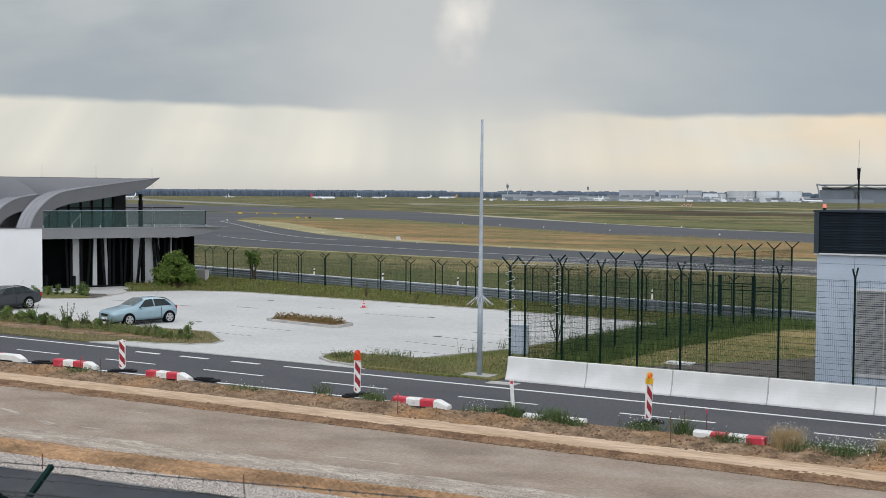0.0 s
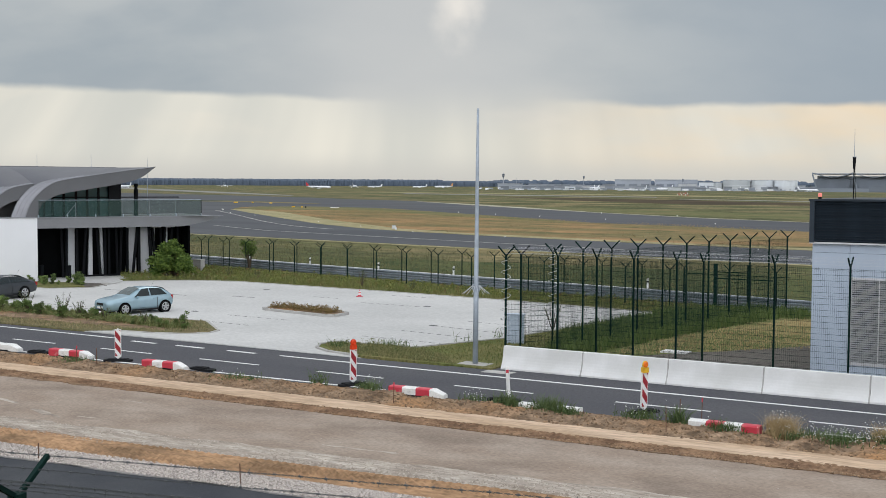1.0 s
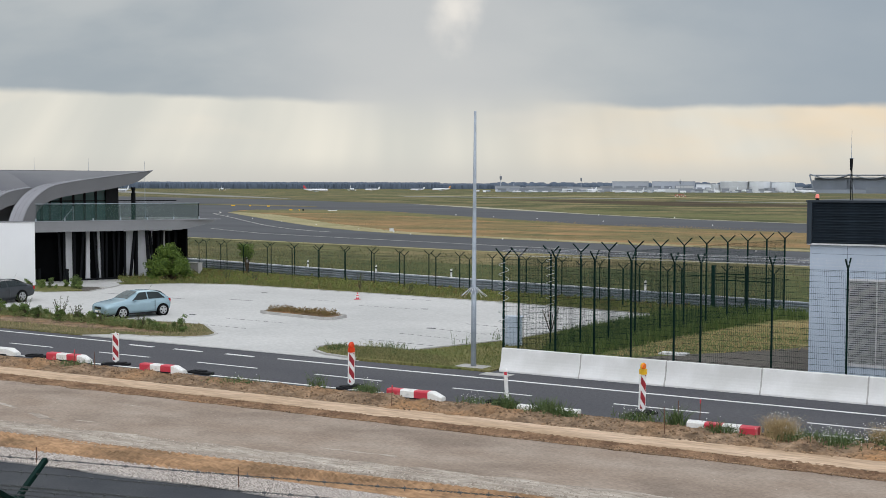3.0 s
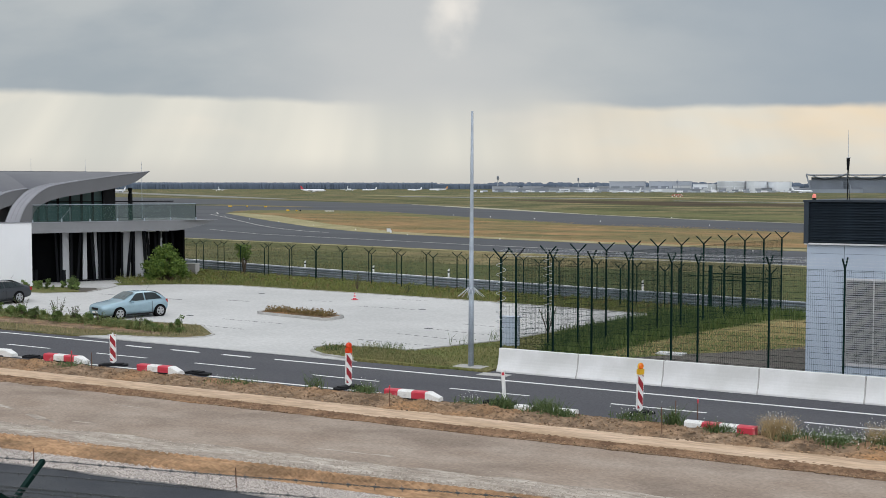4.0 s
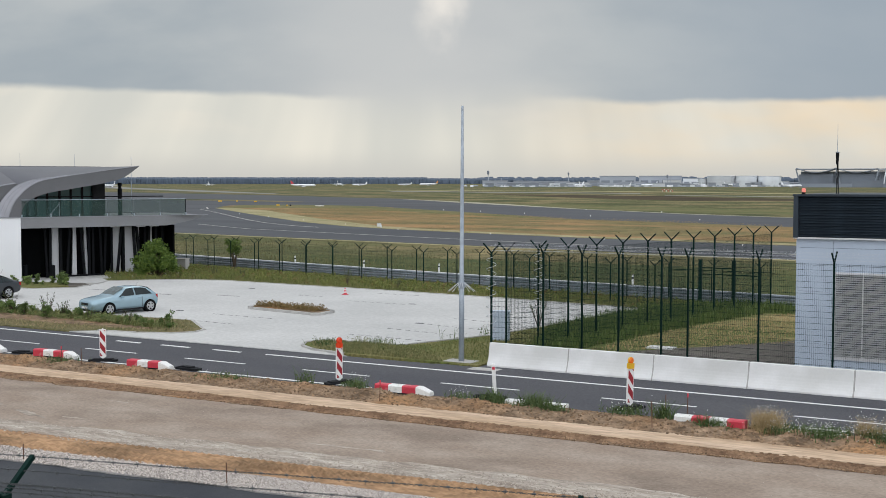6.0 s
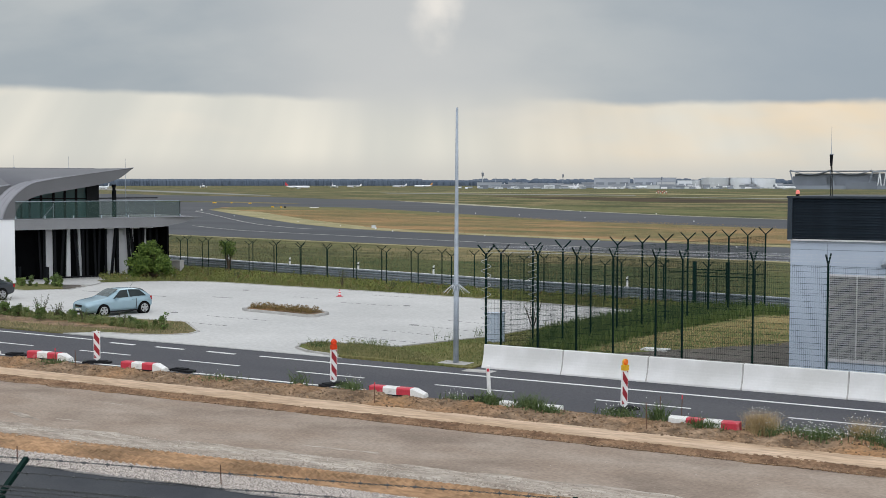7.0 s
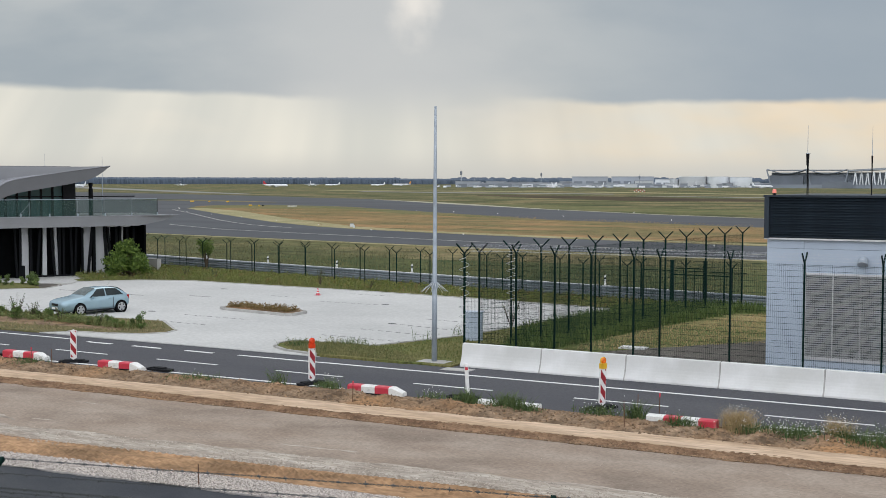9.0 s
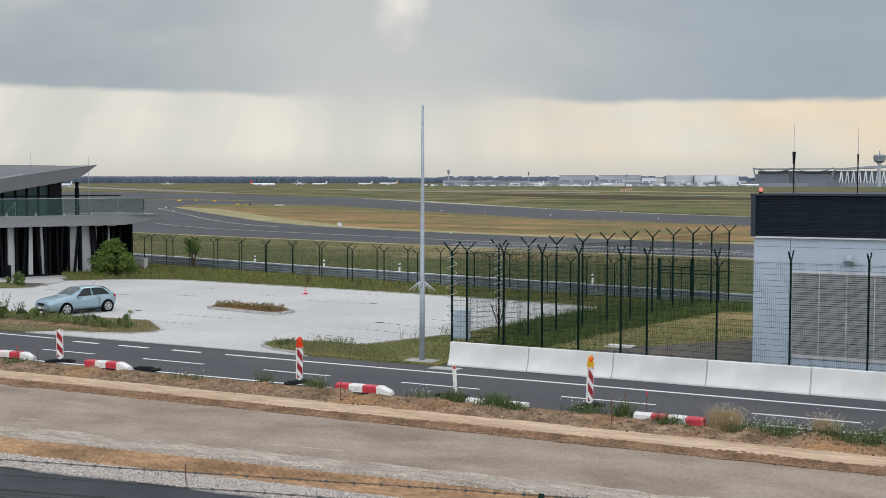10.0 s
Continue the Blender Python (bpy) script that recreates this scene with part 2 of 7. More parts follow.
def part(name, mesh, mat, parent=None, label="", at=None, smooth=False):
    """Links a Mesh (or ready mesh data) as one object under a thing or a part."""
    me = mesh if isinstance(mesh, bpy.types.Mesh) else mesh.data(name, mat, smooth)
    ob = new(name, me)
    if parent:
        ob.parent = parent
    if at is not None:
        ob.matrix_basis = at
    if label:
        tagged(ob, label)
    return ob


def thing(name, m, label, category, group="", kind=""):
    ob = new(name)
    ob.matrix_basis = m
    return tagged(ob, label, category, group, kind)


def structure(name, mesh, mat, label, category="ground", smooth=False):
    return tagged(part(name, mesh, mat, smooth=smooth), label, category, kind="structure")


def wavy(points, step, amp, seed):
    """A polyline with a slightly uneven course."""
    res = []
    for (x0, y0), (x1, y1) in zip(points, points[1:]):
        n = max(1, int(math.hypot(x1 - x0, y1 - y0) / step))
        for i in range(n):
            x, y = x0 + (x1 - x0) * i / n, y0 + (y1 - y0) * i / n
            res.append((x, y + amp * (noise.noise((x * 0.9, y * 0.3, seed)) + 0.6 * noise.noise((x * 3.1, y, seed + 5)))))
    return res + [points[-1]]


def sheet(name, near, far, z, mat, label, thick=0.3, step=2.0, amp=0.0, seed=0.0, category="ground"):
    """A surface between two courses (both from low x to high x)."""
    if amp:
        near, far = wavy(near, step, amp, seed), wavy(far, step, amp, seed + 9)
    return structure(name, Mesh().slab(list(near) + list(reversed(far)), z - thick, z), mat, label, category)


# ---- ground ----
g = Mesh()
XS = [-4500, -1500, -500, -200, -100, -60, -40, -25, -15, -8, -3, 3, 8, 15, 40, 200, 1500, 4500]
YS = [(-4500, 5.6), (-300, 5.6), (-40, 5.6), (1.4, 5.6), (4.1, 3.5), (7, 1.4), (9.5, 0.1), (10.5, -0.02), (19, -0.02), (70, -0.02), (120, -0.02), (400, -0.02), (1500, -0.02), (4600, -0.02)]
g.add([(x, y, z) for y, z in YS for x in XS], [(j * len(XS) + i, j * len(XS) + i + 1, (j + 1) * len(XS) + i + 1, (j + 1) * len(XS) + i) for j in range(len(YS) - 1) for i in range(len(XS) - 1)])
structure("ground", g, GRASS, "wide flat meadow of green and straw-coloured grass")

sheet("near_road", [(-90, 11), (60, 11)], [(-90, 14.5), (-26.1, 20.7), (-19, 21.45), (60, 29)], 0.02, NEWASPHALT, "dark asphalt service road below the bank", category="road")
sheet("gravel_strip", [(-90, 14.4), (-26.1, 20.6), (-19, 21.4), (60, 28.9)], [(-90, 16.2), (-27.2, 21.6), (-19, 22.55), (60, 29.5)], 0.05, STONES, "strip of pale crushed stone", amp=0.12, step=0.3, seed=3)
sheet("sand_strip", [(-90, 16), (-27.2, 21.5), (-19, 22.45), (10, 25), (60, 29.4)], [(-90, 20), (-29.4, 23.2), (-19.2, 24.0), (-11, 24.9), (60, 30)], 0.03, SAND, "strip of rutted orange sand", amp=0.15, step=0.4, seed=1)
sheet("site_road", [(-90, 19.9), (-29.4, 23.1), (-19.2, 23.9), (-11, 24.8), (60, 29.9)], [(-90, 27.6), (-36.5, 29.55), (-19.4, 30.2), (-5, 30.65), (60, 32)], 0.025, DUSTY, "dusty compacted construction road", amp=0.1, step=0.6, seed=2, category="road")
sheet("pale_dust", [(-60, 21.7), (-29.4, 23.25), (-19.2, 24.05), (-11, 24.95), (20, 27)], [(-60, 22.2), (-32, 24.1), (-19.2, 25.4), (-11, 26.2), (20, 27.4)], 0.029, PALEDUST, "streak of pale dust along the construction road", thick=0.02, amp=0.3, step=0.4, seed=8)
for i, (a, b, c, d, w) in enumerate(((-30.53, 25.63, -28.7, 25.08, 0.2), (-29.4, 28.2, -28.1, 28.17, 0.08), (-28.4, 25.5, -27.5, 25.6, 0.07), (-33.5, 26.4, -31.6, 25.95, 0.12), (-19.6, 26.3, -17.2, 26.5, 0.1))):
    sheet("pale_scuff", [(a, b - w / 2), ((a + c) / 2, (b + d) / 2 - w), (c, d - w / 3)], [(a, b + w / 3), ((a + c) / 2, (b + d) / 2 + w / 2), (c, d + w / 4)], 0.0295, PALEDUST, "pale scraped streak on the construction road", thick=0.02, amp=0.09, step=0.12, seed=31 + i)
sheet("soil_edge", [(-90, 27.4), (-36.5, 29.4), (-19.4, 30.05), (-5, 30.5), (60, 31.9)], [(-90, 28.8), (-37, 30.5), (-19.4, 31.0), (-5, 31.4), (60, 32.6)], 0.045, DIRT, "churned brown soil beside the construction road", amp=0.16, step=0.3, seed=4)
sheet("driven_soil", [(-90, 28.6), (-37, 30.35), (-19.4, 30.9), (-5, 31.3), (60, 32.5)], [(-90, 30.5), (-38.5, 31.5), (-19, 32.2), (-5, 32.6), (60, 33.4)], 0.06, PALESOIL, "pale driven track of sandy soil", amp=0.12, step=0.3, seed=5)
sheet("road", [(-140, 32.8), (-37, 33.6), (-6.8, 34.7), (90, 38)], [(-140, 40.6), (-40, 40.2), (-24, 40.35), (-22.2, 41.3), (90, 42.4)], 0.03, ASPHALT, "grey two-lane asphalt road with white markings", category="road")


def stripe(x0, y0, x1, y1, w, name="road_marking", label="solid white painted line"):
    d = Vector((x1 - x0, y1 - y0)).normalized() * (w / 2)
    o = [(x0 + d.y, y0 - d.x), (x1 + d.y, y1 - d.x), (x1 - d.y, y1 + d.x), (x0 - d.y, y0 + d.x)]
    return structure(name, Mesh().slab(o, 0.02, 0.036), PAINT, label, "road marking")


stripe(-140, 40.2, -41.4, 39.37, 0.16)
stripe(-31.3, 39.05, 60, 39.9, 0.16)
stripe(-100, 33.2, -37, 34.1, 0.15)
stripe(-37, 34.1, -23, 34.5, 0.15)
stripe(-8.2, 35.25, 40, 37, 0.15)
for a, b in ((-62.0, -59.0), (-56.3, -53.4), (-50.6, -47.7), (-44.88, -42.1), (-39.18, -36.2), (-33.5, -30.35), (-27.5, -24.43), (-21.4, -18.28), (-15.26, -12.02), (-8.94, -5.7), (-2.7, 0.5), (3.5, 6.7)):
    stripe(a, 36.56 + max(0, a + 24) * 0.02, b, 36.56 + max(0, b + 24) * 0.02, 0.12, label="short white centre-line dash")
for a, b in ((-39.86, -38.36), (-37.13, -35.48), (-34.14, -32.58)):
    stripe(a, 39.03, b, 39.0, 0.2, label="short wide white dash across the car park entrance")

# ---- car park ----
LOT = [(-39.0, 43.9), (-38.75, 43.0), (-39.4, 42.1), (-41.0, 41.5), (-43.2, 41.15), (-44.5, 40.3), (-28.0, 40.25), (-30.2, 40.9), (-31.2, 41.6), (-31.9, 42.6), (-31.6, 43.6), (-27.7, 43.9), (-25.8, 49), (-24.6, 58), (-23.8, 63.5),
       (-34.3, 65.1), (-42.7, 65.9), (-57.3, 66.6), (-61.2, 65.2), (-64.2, 62), (-63.4, 60.6), (-62.0, 57.0), (-64, 55), (-80, 53.5), (-80, 44.6), (-56, 45.6), (-42.1, 46.6)]
structure("car_park", Mesh().slab(LOT, -0.3, 0.06), PAVERS, "pale concrete-paved car park", "car park")


def kerb(points, name="kerb", label="low pale concrete kerb", w=0.14, z=0.13):
    k = Mesh()
    for (x0, y0), (x1, y1) in zip(points, points[1:]):
        d = Vector((x1 - x0, y1 - y0)).normalized() * (w / 2)
        e = d * 0.9
        k.slab([(x0 + d.y - e.x, y0 - d.x - e.y), (x1 + d.y + e.x, y1 - d.x + e.y), (x1 - d.y + e.x, y1 + d.x + e.y), (x0 - d.y - e.x, y0 + d.x - e.y)], -0.1, z)
    return structure(name, k, KERB, label, "kerb")


kerb([(-80, 44.55), (-56, 45.5), (-42.1, 46.5), (-39.0, 43.9), (-38.75, 43.0), (-39.4, 42.1), (-41.0, 41.5), (-43.2, 41.15)], z=0.1)
kerb([(-28.5, 40.6), (-30.2, 40.9), (-31.3, 41.6), (-31.9, 42.6), (-31.6, 43.6), (-27.7, 43.9), (-25.8, 49), (-24.6, 58), (-23.8, 63.5)])
kerb([(-23.8, 63.5), (-34.3, 65.1), (-42.7, 65.9), (-57.3, 66.6), (-61.2, 65.2), (-64.2, 62), (-63.4, 60.6), (-62.0, 57.0), (-64, 55), (-80, 53.5)], z=0.1)
VERGE = material("dry_verge_soil", (0.21, 0.17, 0.095), 0.97, second=(0.115, 0.12, 0.048), scale=0.5, fine=0.45, fine_scale=9, bump=0.8, bump_scale=12, spec=0.1)
structure("verge_west", Mesh().slab([(-140, 40.5), (-60, 40.3), (-44.5, 40.15), (-43.2, 41.2), (-41.0, 41.55), (-39.45, 42.15), (-38.8, 43.0), (-39.05, 43.85), (-42.1, 46.4), (-56, 45.4), (-140, 43.2)], -0.2, 0.1), VERGE, "rough grass verge between road and car park", "verge")
structure("soil_patch", Mesh().slab(wavy([(-75, 41.5), (-56, 41.9), (-46, 42.0), (-41.3, 42.4)], 0.8, 0.2, 3) + list(reversed(wavy([(-75, 42.8), (-56, 44.2), (-46, 44.6), (-41.3, 43.6)], 0.8, 0.25, 6))), 0.05, 0.108), DIRT, "bare brown soil in the verge", "soil")
structure("verge_east", Mesh().slab([(-31.25, 41.65), (-30.1, 40.95), (-28.4, 40.62), (-22, 40.45), (-22, 66), (-23.7, 63.4), (-24.5, 58), (-25.7, 49), (-27.6, 43.8), (-31.5, 43.5), (-31.8, 42.6)], -0.2, 0.09), LAWN, "green grass verge beside the car park", "verge")
structure("verge_north", Mesh().slab([(-23.7, 63.6), (-34.3, 65.2), (-42.7, 66.0), (-57.3, 66.7), (-61.3, 65.3), (-64.2, 62.2), (-70, 66), (-78, 80.2), (-71.5, 78.9), (-53.9, 75.1), (-39, 72.0), (-20, 68.5), (-20, 63)], -0.2, 0.07), LAWN, "grass strip along the far edge of the car park", "verge")
structure("entrance_bed", Mesh().slab([(-70.5, 58.2), (-66.0, 59.3), (-63.4, 57.7), (-64.2, 55.2), (-72, 54.6)], -0.1, 0.085), LAWN, "planted bed beside the pavilion entrance", "bed")
structure("entrance_paving", Mesh().slab([(-75, 57.5), (-70.5, 58.3), (-66.0, 59.4), (-64.6, 60.0), (-63.4, 60.8), (-64.2, 62.3), (-66, 66), (-75, 66)], -0.1, 0.066), PAVERS, "pale paved path to the pavilion entrance", "paving")
structure("entrance_gravel", Mesh().slab([(-66.0, 59.3), (-63.4, 57.7), (-62.5, 58.9), (-64.2, 59.9)], -0.1, 0.078), GRAVEL, "grey gravel tip of the entrance bed", "gravel")
structure("compound_lawn", Mesh().slab([(-21.9, 43), (-21.9, 66), (-19.8, 68.3), (-17, 67.9), (0, 64.5), (0, 43)], -0.2, 0.075), STRAW, "dry mown lawn inside the fenced compound", "lawn")
structure("compound_gravel", Mesh().slab(wavy([(-21.5, 41.2), (4, 41.2)], 1, 0.0, 1) + list(reversed(wavy([(-21.5, 44.2), (-19, 46.5), (-14.5, 52.0), (-12, 56), (4, 60)], 0.7, 0.35, 2))), -0.2, 0.085), GRAVEL, "grey gravel beside the technical building", "gravel")
for a, b, c, d in ((-43.28, 49.46, -38.4, 49.25), (-42.85, 46.63, -38.51, 46.33), (-31.97, 46.07, -26.75, 45.7), (-31.56, 48.82, -27.0, 48.2), (-31.31, 51.4, -26.2, 50.4), (-30.77, 54.04, -26.0, 53.4), (-41.05, 59.0, -36.6, 58.94), (-45.73, 60.4, -43.02, 60.29), (-42.04, 63.91, -38.74, 63.9), (-56.59, 48.29, -51.36, 47.38)):
    L = math.hypot(c - a, d - b)
    for i in range(int(L / 0.55)):
        t0, t1 = i * 0.55 / L, (i * 0.55 + 0.33) / L
        o = [(a + (c - a) * t0, b + (d - b) * t0 - 0.04), (a + (c - a) * t1, b + (d - b) * t1 - 0.04), (a + (c - a) * t1, b + (d - b) * t1 + 0.04), (a + (c - a) * t0, b + (d - b) * t0 + 0.04)]
        structure("bay_marking", Mesh().slab(o, 0.05, 0.064), JOINT, "dark paving block of a bay line", "bay marking")
for x, y in ((-59.64, 56.81), (-53.77, 56.55), (-49.31, 57.86)):
    structure("slot_drain", Mesh().slab([(x - 0.9, y - 0.05), (x + 0.9, y - 0.05), (x + 0.9, y + 0.05), (x - 0.9, y + 0.05)], 0.04, 0.066), JOINT, "thin dark slot drain in the paving", "drain")
for x, y in ((-36.59, 59.31), (-31.31, 51.4), (-46.0, 49.84), (-51.37, 62.66)):
    structure("drain", Mesh().slab([(x + 0.26 * math.cos(k), y + 0.16 * math.sin(k)) for k in [i * math.pi / 5 for i in range(10)]], 0.04, 0.068), JOINT, "dark round drain cover in the paving", "drain")

# ---- airfield ----
sheet("service_road", [(-140, 94.2), (-71.5, 79.4), (-53.9, 75.6), (-39, 72.5), (-17, 68.5), (60, 54.5)], [(-140, 103), (-80.8, 89.1), (-60.7, 84.5), (-43.9, 81.0), (-29.5, 78.3), (-19.2, 76.1), (60, 61)], 0.03, ASPHALT, "asphalt perimeter service road", category="road")
for pts in ([(-140, 102.7), (-80.8, 88.8), (-60.7, 84.2), (-43.9, 80.7), (-29.5, 78.0), (-19.2, 75.8), (60, 60.7)], [(-71.5, 80.0), (-53.9, 76.2), (-39, 73.1), (-17, 69.1), (20, 62.4)]):
    for (a, b), (c, d) in zip(pts, pts[1:]):
        stripe(a, b, c, d, 0.26)
sheet("meadow_band", [(-217.2, 249.6), (-190, 225.1), (-161.2, 199.4), (-128.9, 171.4), (-110.6, 158.6), (-98.3, 152.5), (-84, 147.4), (-62.2, 141), (60, 117)], [(-217.0, 250.2), (-226, 262), (-233, 273), (-235.5, 284), (-225, 295), (-213.7, 295), (-202.8, 293), (-188, 286), (-166, 268), (-134.4, 243), (-91.2, 207.5), (-66.7, 199), (-47.7, 190), (60, 158)], 0.07, DRYGRASS, "broad island of dry orange grass between taxiways")
sheet("island_rim", [(-216, 253.7), (-210.7, 254.2), (-199.8, 255.3), (-187.1, 256), (-174.4, 251), (-162.5, 247), (-147.6, 238), (-110, 214), (-90, 202)], [(-230, 272), (-234.5, 283), (-224.5, 294), (-213.7, 294), (-202.8, 292), (-188, 285), (-166, 267), (-134.4, 242.4), (-92, 207)], 0.078, material("green_rim_grass", (0.13, 0.135, 0.055), 0.95, second=(0.2, 0.17, 0.08), scale=0.06, fine=0.3, fine_scale=0.6, spec=0.1), "greener rim of the grass island", amp=1.5, step=5, seed=21)
sheet("taxiway", [(-420, 190), (-220, 146), (-119.2, 127), (-86.5, 121.4), (-39.6, 113.1), (60, 96)], [(-420, 440), (-217, 258), (-129, 185), (-98, 165), (-62, 150), (60, 125)], 0.04, TARMAC, "broad grey asphalt taxiway that curves away", category="taxiway")
sheet("green_band", [(-70, 87), (-43.9, 81.2), (-19.2, 76.3), (20, 68.8)], [(-70, 96), (-42.6, 98), (-18.8, 98), (20, 90)], -0.005, material("lush_meadow_grass", (0.062, 0.084, 0.03), 0.95, second=(0.1, 0.108, 0.042), scale=0.12, fine=0.45, fine_scale=1.5, spec=0.1), "dark green grass beside the perimeter road", amp=1.2, step=3, seed=18)
sheet("taxiway_near_margin", [(-220, 144.6), (-119.2, 125.6), (-86.5, 120.2), (-39.6, 112), (60, 95)], [(-220, 146.5), (-119.2, 127.4), (-86.5, 121.8), (-39.6, 113.5), (60, 96.5)], 0.02, PALEGRASS, "pale dry grass along the near taxiway edge", amp=0.4, step=3, seed=14)
sheet("taxiway_margin", [(-217.2, 249.5), (-190, 224.9), (-161.2, 199.2), (-128.9, 171.2), (-110.6, 158.4), (-98.3, 152.3), (-84, 147.2), (-62.2, 140.8), (60, 116.8)], [(-214, 252.5), (-186, 233), (-144.8, 194.6), (-120.4, 173.7), (-103.9, 160.1), (-87.2, 152.0), (-62.2, 144.4), (60, 120.4)], 0.085, PALEGRASS, "pale dry grass margin of the taxiway")
sheet("taxiway_far", [(-900, 500), (-420, 400), (-217, 240), (-134, 222), (-91, 195), (-48, 180), (80, 140)], [(-900, 680), (-577, 579), (-505, 545), (-461, 526), (-412, 502), (-367, 482), (-317, 446), (-283, 431), (-262, 418), (-191.2, 345), (-126, 285.7), (-85.7, 253), (-59.2, 238), (80, 172)], 0.05, TARMAC, "second grey asphalt taxiway across the meadow", category="taxiway")
sheet("far_island", [(-330, 345), (-304, 347), (-251, 333.6)], [(-337, 364), (-323, 369), (-293, 360.4), (-255, 341)], 0.07, GRASS, "narrow grass island between taxiways")
sheet("taxiway_far_margin", [(-259, 411.5), (-191.2, 345.5), (-126, 286.2), (-85.7, 253.5), (-59.2, 238.5), (80, 172.5)], [(-259, 413), (-200, 364), (-126, 288.4), (-85.7, 255.2), (-59.2, 240), (80, 174)], 0.06, material("pale_paved_shoulder", (0.42, 0.4, 0.32), 0.9, second=(0.3, 0.28, 0.2), scale=0.08, spec=0.15), "pale paved shoulder of the second taxiway", amp=0.6, step=6, seed=4)
sheet("runway", [(-1500, 1330), (-833, 837), (-531, 612), (-430, 545)], [(-1700, 1620), (-1022, 1027), (-610, 703), (-440, 562)], 0.06, FARTARMAC, "distant pale runway across the meadow", category="runway")
sheet("cross_runway", [(-460, 720), (-342, 675), (-286, 672), (-250, 660)], [(-500, 770), (-379, 722), (-310, 712), (-262, 690)], 0.03, FARTARMAC, "pale strip of a far runway", category="runway")

sheet("heath_strip", [(-312, 589), (-230, 500), (-187, 463), (-152, 433), (-128, 440), (-90, 446)], [(-305, 596), (-255, 580), (-199, 562), (-157, 521), (-122, 500), (-90, 480)], 0.0, material("brown_heath", (0.045, 0.034, 0.022), 0.95, second=(0.085, 0.064, 0.036), scale=0.03, spec=0.1), "dark brown strip of heath across the meadow", amp=4, step=12, seed=6)
sheet("far_paved_strip", [(-210, 588), (-180, 574), (-150, 556), (-100, 540)], [(-216, 602), (-182, 588), (-155, 574), (-100, 558)], 0.05, FARTARMAC, "pale paved strip beyond the heath", category="runway")
sheet("pale_meadow", [(-560, 820), (-330, 790), (-170, 690), (0, 560)], [(-600, 860), (-330, 830), (-170, 725), (0, 590)], 0.0, PALEGRASS, "pale strip of dry grass far across the field", amp=6, step=20, seed=7)
sheet("green_meadow", [(-420, 380), (-300, 330), (-160, 300), (-70, 262), (60, 190)], [(-420, 420), (-300, 380), (-160, 345), (-70, 300), (60, 220)], -0.01, material("green_meadow_grass", (0.115, 0.125, 0.05), 0.95, second=(0.17, 0.155, 0.07), scale=0.06, fine=0.3, fine_scale=0.4, spec=0.1), "green strip of meadow beyond the taxiway", amp=6, step=12, seed=8)
sheet("dark_meadow", [(-900, 1300), (-500, 1150), (0, 1000)], [(-950, 1500), (-500, 1330), (0, 1180)], 0.0, material("dark_meadow_grass", (0.08, 0.09, 0.045), 0.95, second=(0.13, 0.125, 0.06), scale=0.02, spec=0.1), "darker green strip of far meadow", amp=20, step=40, seed=9)

# ---- more materials ----
RED = material("red_reflective_film", (0.33, 0.013, 0.024), 0.45, var=0.25, scale=6, fine=0.1, fine_scale=30)
REDPAINT = material("worn_red_paint", (0.52, 0.035, 0.06), 0.55, second=(0.6, 0.32, 0.3), scale=4, cut=(0.55, 0.85), fine=0.12, fine_scale=25)
WHITEFILM = material("white_reflective_film", (0.78, 0.78, 0.77), 0.45, var=0.12, scale=5)
WHITEPAINT = material("worn_white_paint", (0.74, 0.74, 0.72), 0.55, second=(0.42, 0.42, 0.4), scale=4, cut=(0.55, 0.9), fine=0.12, fine_scale=25)
RUBBER = material("black_recycled_rubber", (0.02, 0.021, 0.024), 0.9, spec=0.15, var=0.4, scale=5, fine=0.3, fine_scale=30, bump=0.3, bump_scale=50)
AMBER = material("amber_plastic_lens", (0.85, 0.18, 0.015), 0.25, var=0.3, scale=8)
REDLENS = material("orange_red_plastic_lens", (0.75, 0.06, 0.012), 0.25, var=0.3, scale=8)
YELLOW = material("yellow_plastic", (0.75, 0.45, 0.02), 0.4, var=0.2, scale=6)
LIGHTPANEL = material("pale_blue_grey_panel", (0.42, 0.49, 0.585), 0.55, var=0.08, scale=0.6, fine=0.04, fine_scale=20, shift=0.03)
ANTHRACITE = material("anthracite_louvre_metal", (0.027, 0.039, 0.053), 0.5, 0.1, spec=0.3, var=0.25, scale=1.5, shift=0.12)
SEAM = material("dark_panel_joint", (0.05, 0.055, 0.06), 0.8)
LOUVRE = material("aluminium_louvre", (0.6, 0.61, 0.63), 0.45, 0.4, var=0.15, scale=1.5, shift=0.06)
# near-black with the shade of deep hollows painted in
DARK = material("painted_recess_shade", (0.004, 0.0045, 0.005), 0.95, spec=0.02, var=0.3, scale=2)
BLACKSTEEL = material("black_coated_steel", (0.006, 0.007, 0.009), 0.6, spec=0.1, var=0.3, scale=2)
RENDER = material("white_render", (0.74, 0.75, 0.77), 0.85, var=0.05, scale=0.4, fine=0.03, fine_scale=25, bump=0.1, bump_scale=80)
WHITEPANEL = material("white_facade_panel", (0.5, 0.51, 0.53), 0.7, var=0.08, scale=0.7)
ROOFGREY = material("grey_roof_metal", (0.115, 0.117, 0.132), 0.5, 0.25, var=0.12, scale=0.5, fine=0.06, fine_scale=8)
FASCIA = material("grey_fascia_metal", (0.115, 0.117, 0.125), 0.5, 0.2, var=0.1, scale=0.5, fine=0.05, fine_scale=10)
SLABGREY = material("grey_terrace_fascia", (0.19, 0.195, 0.205), 0.6, var=0.1, scale=0.5, fine=0.05, fine_scale=10)
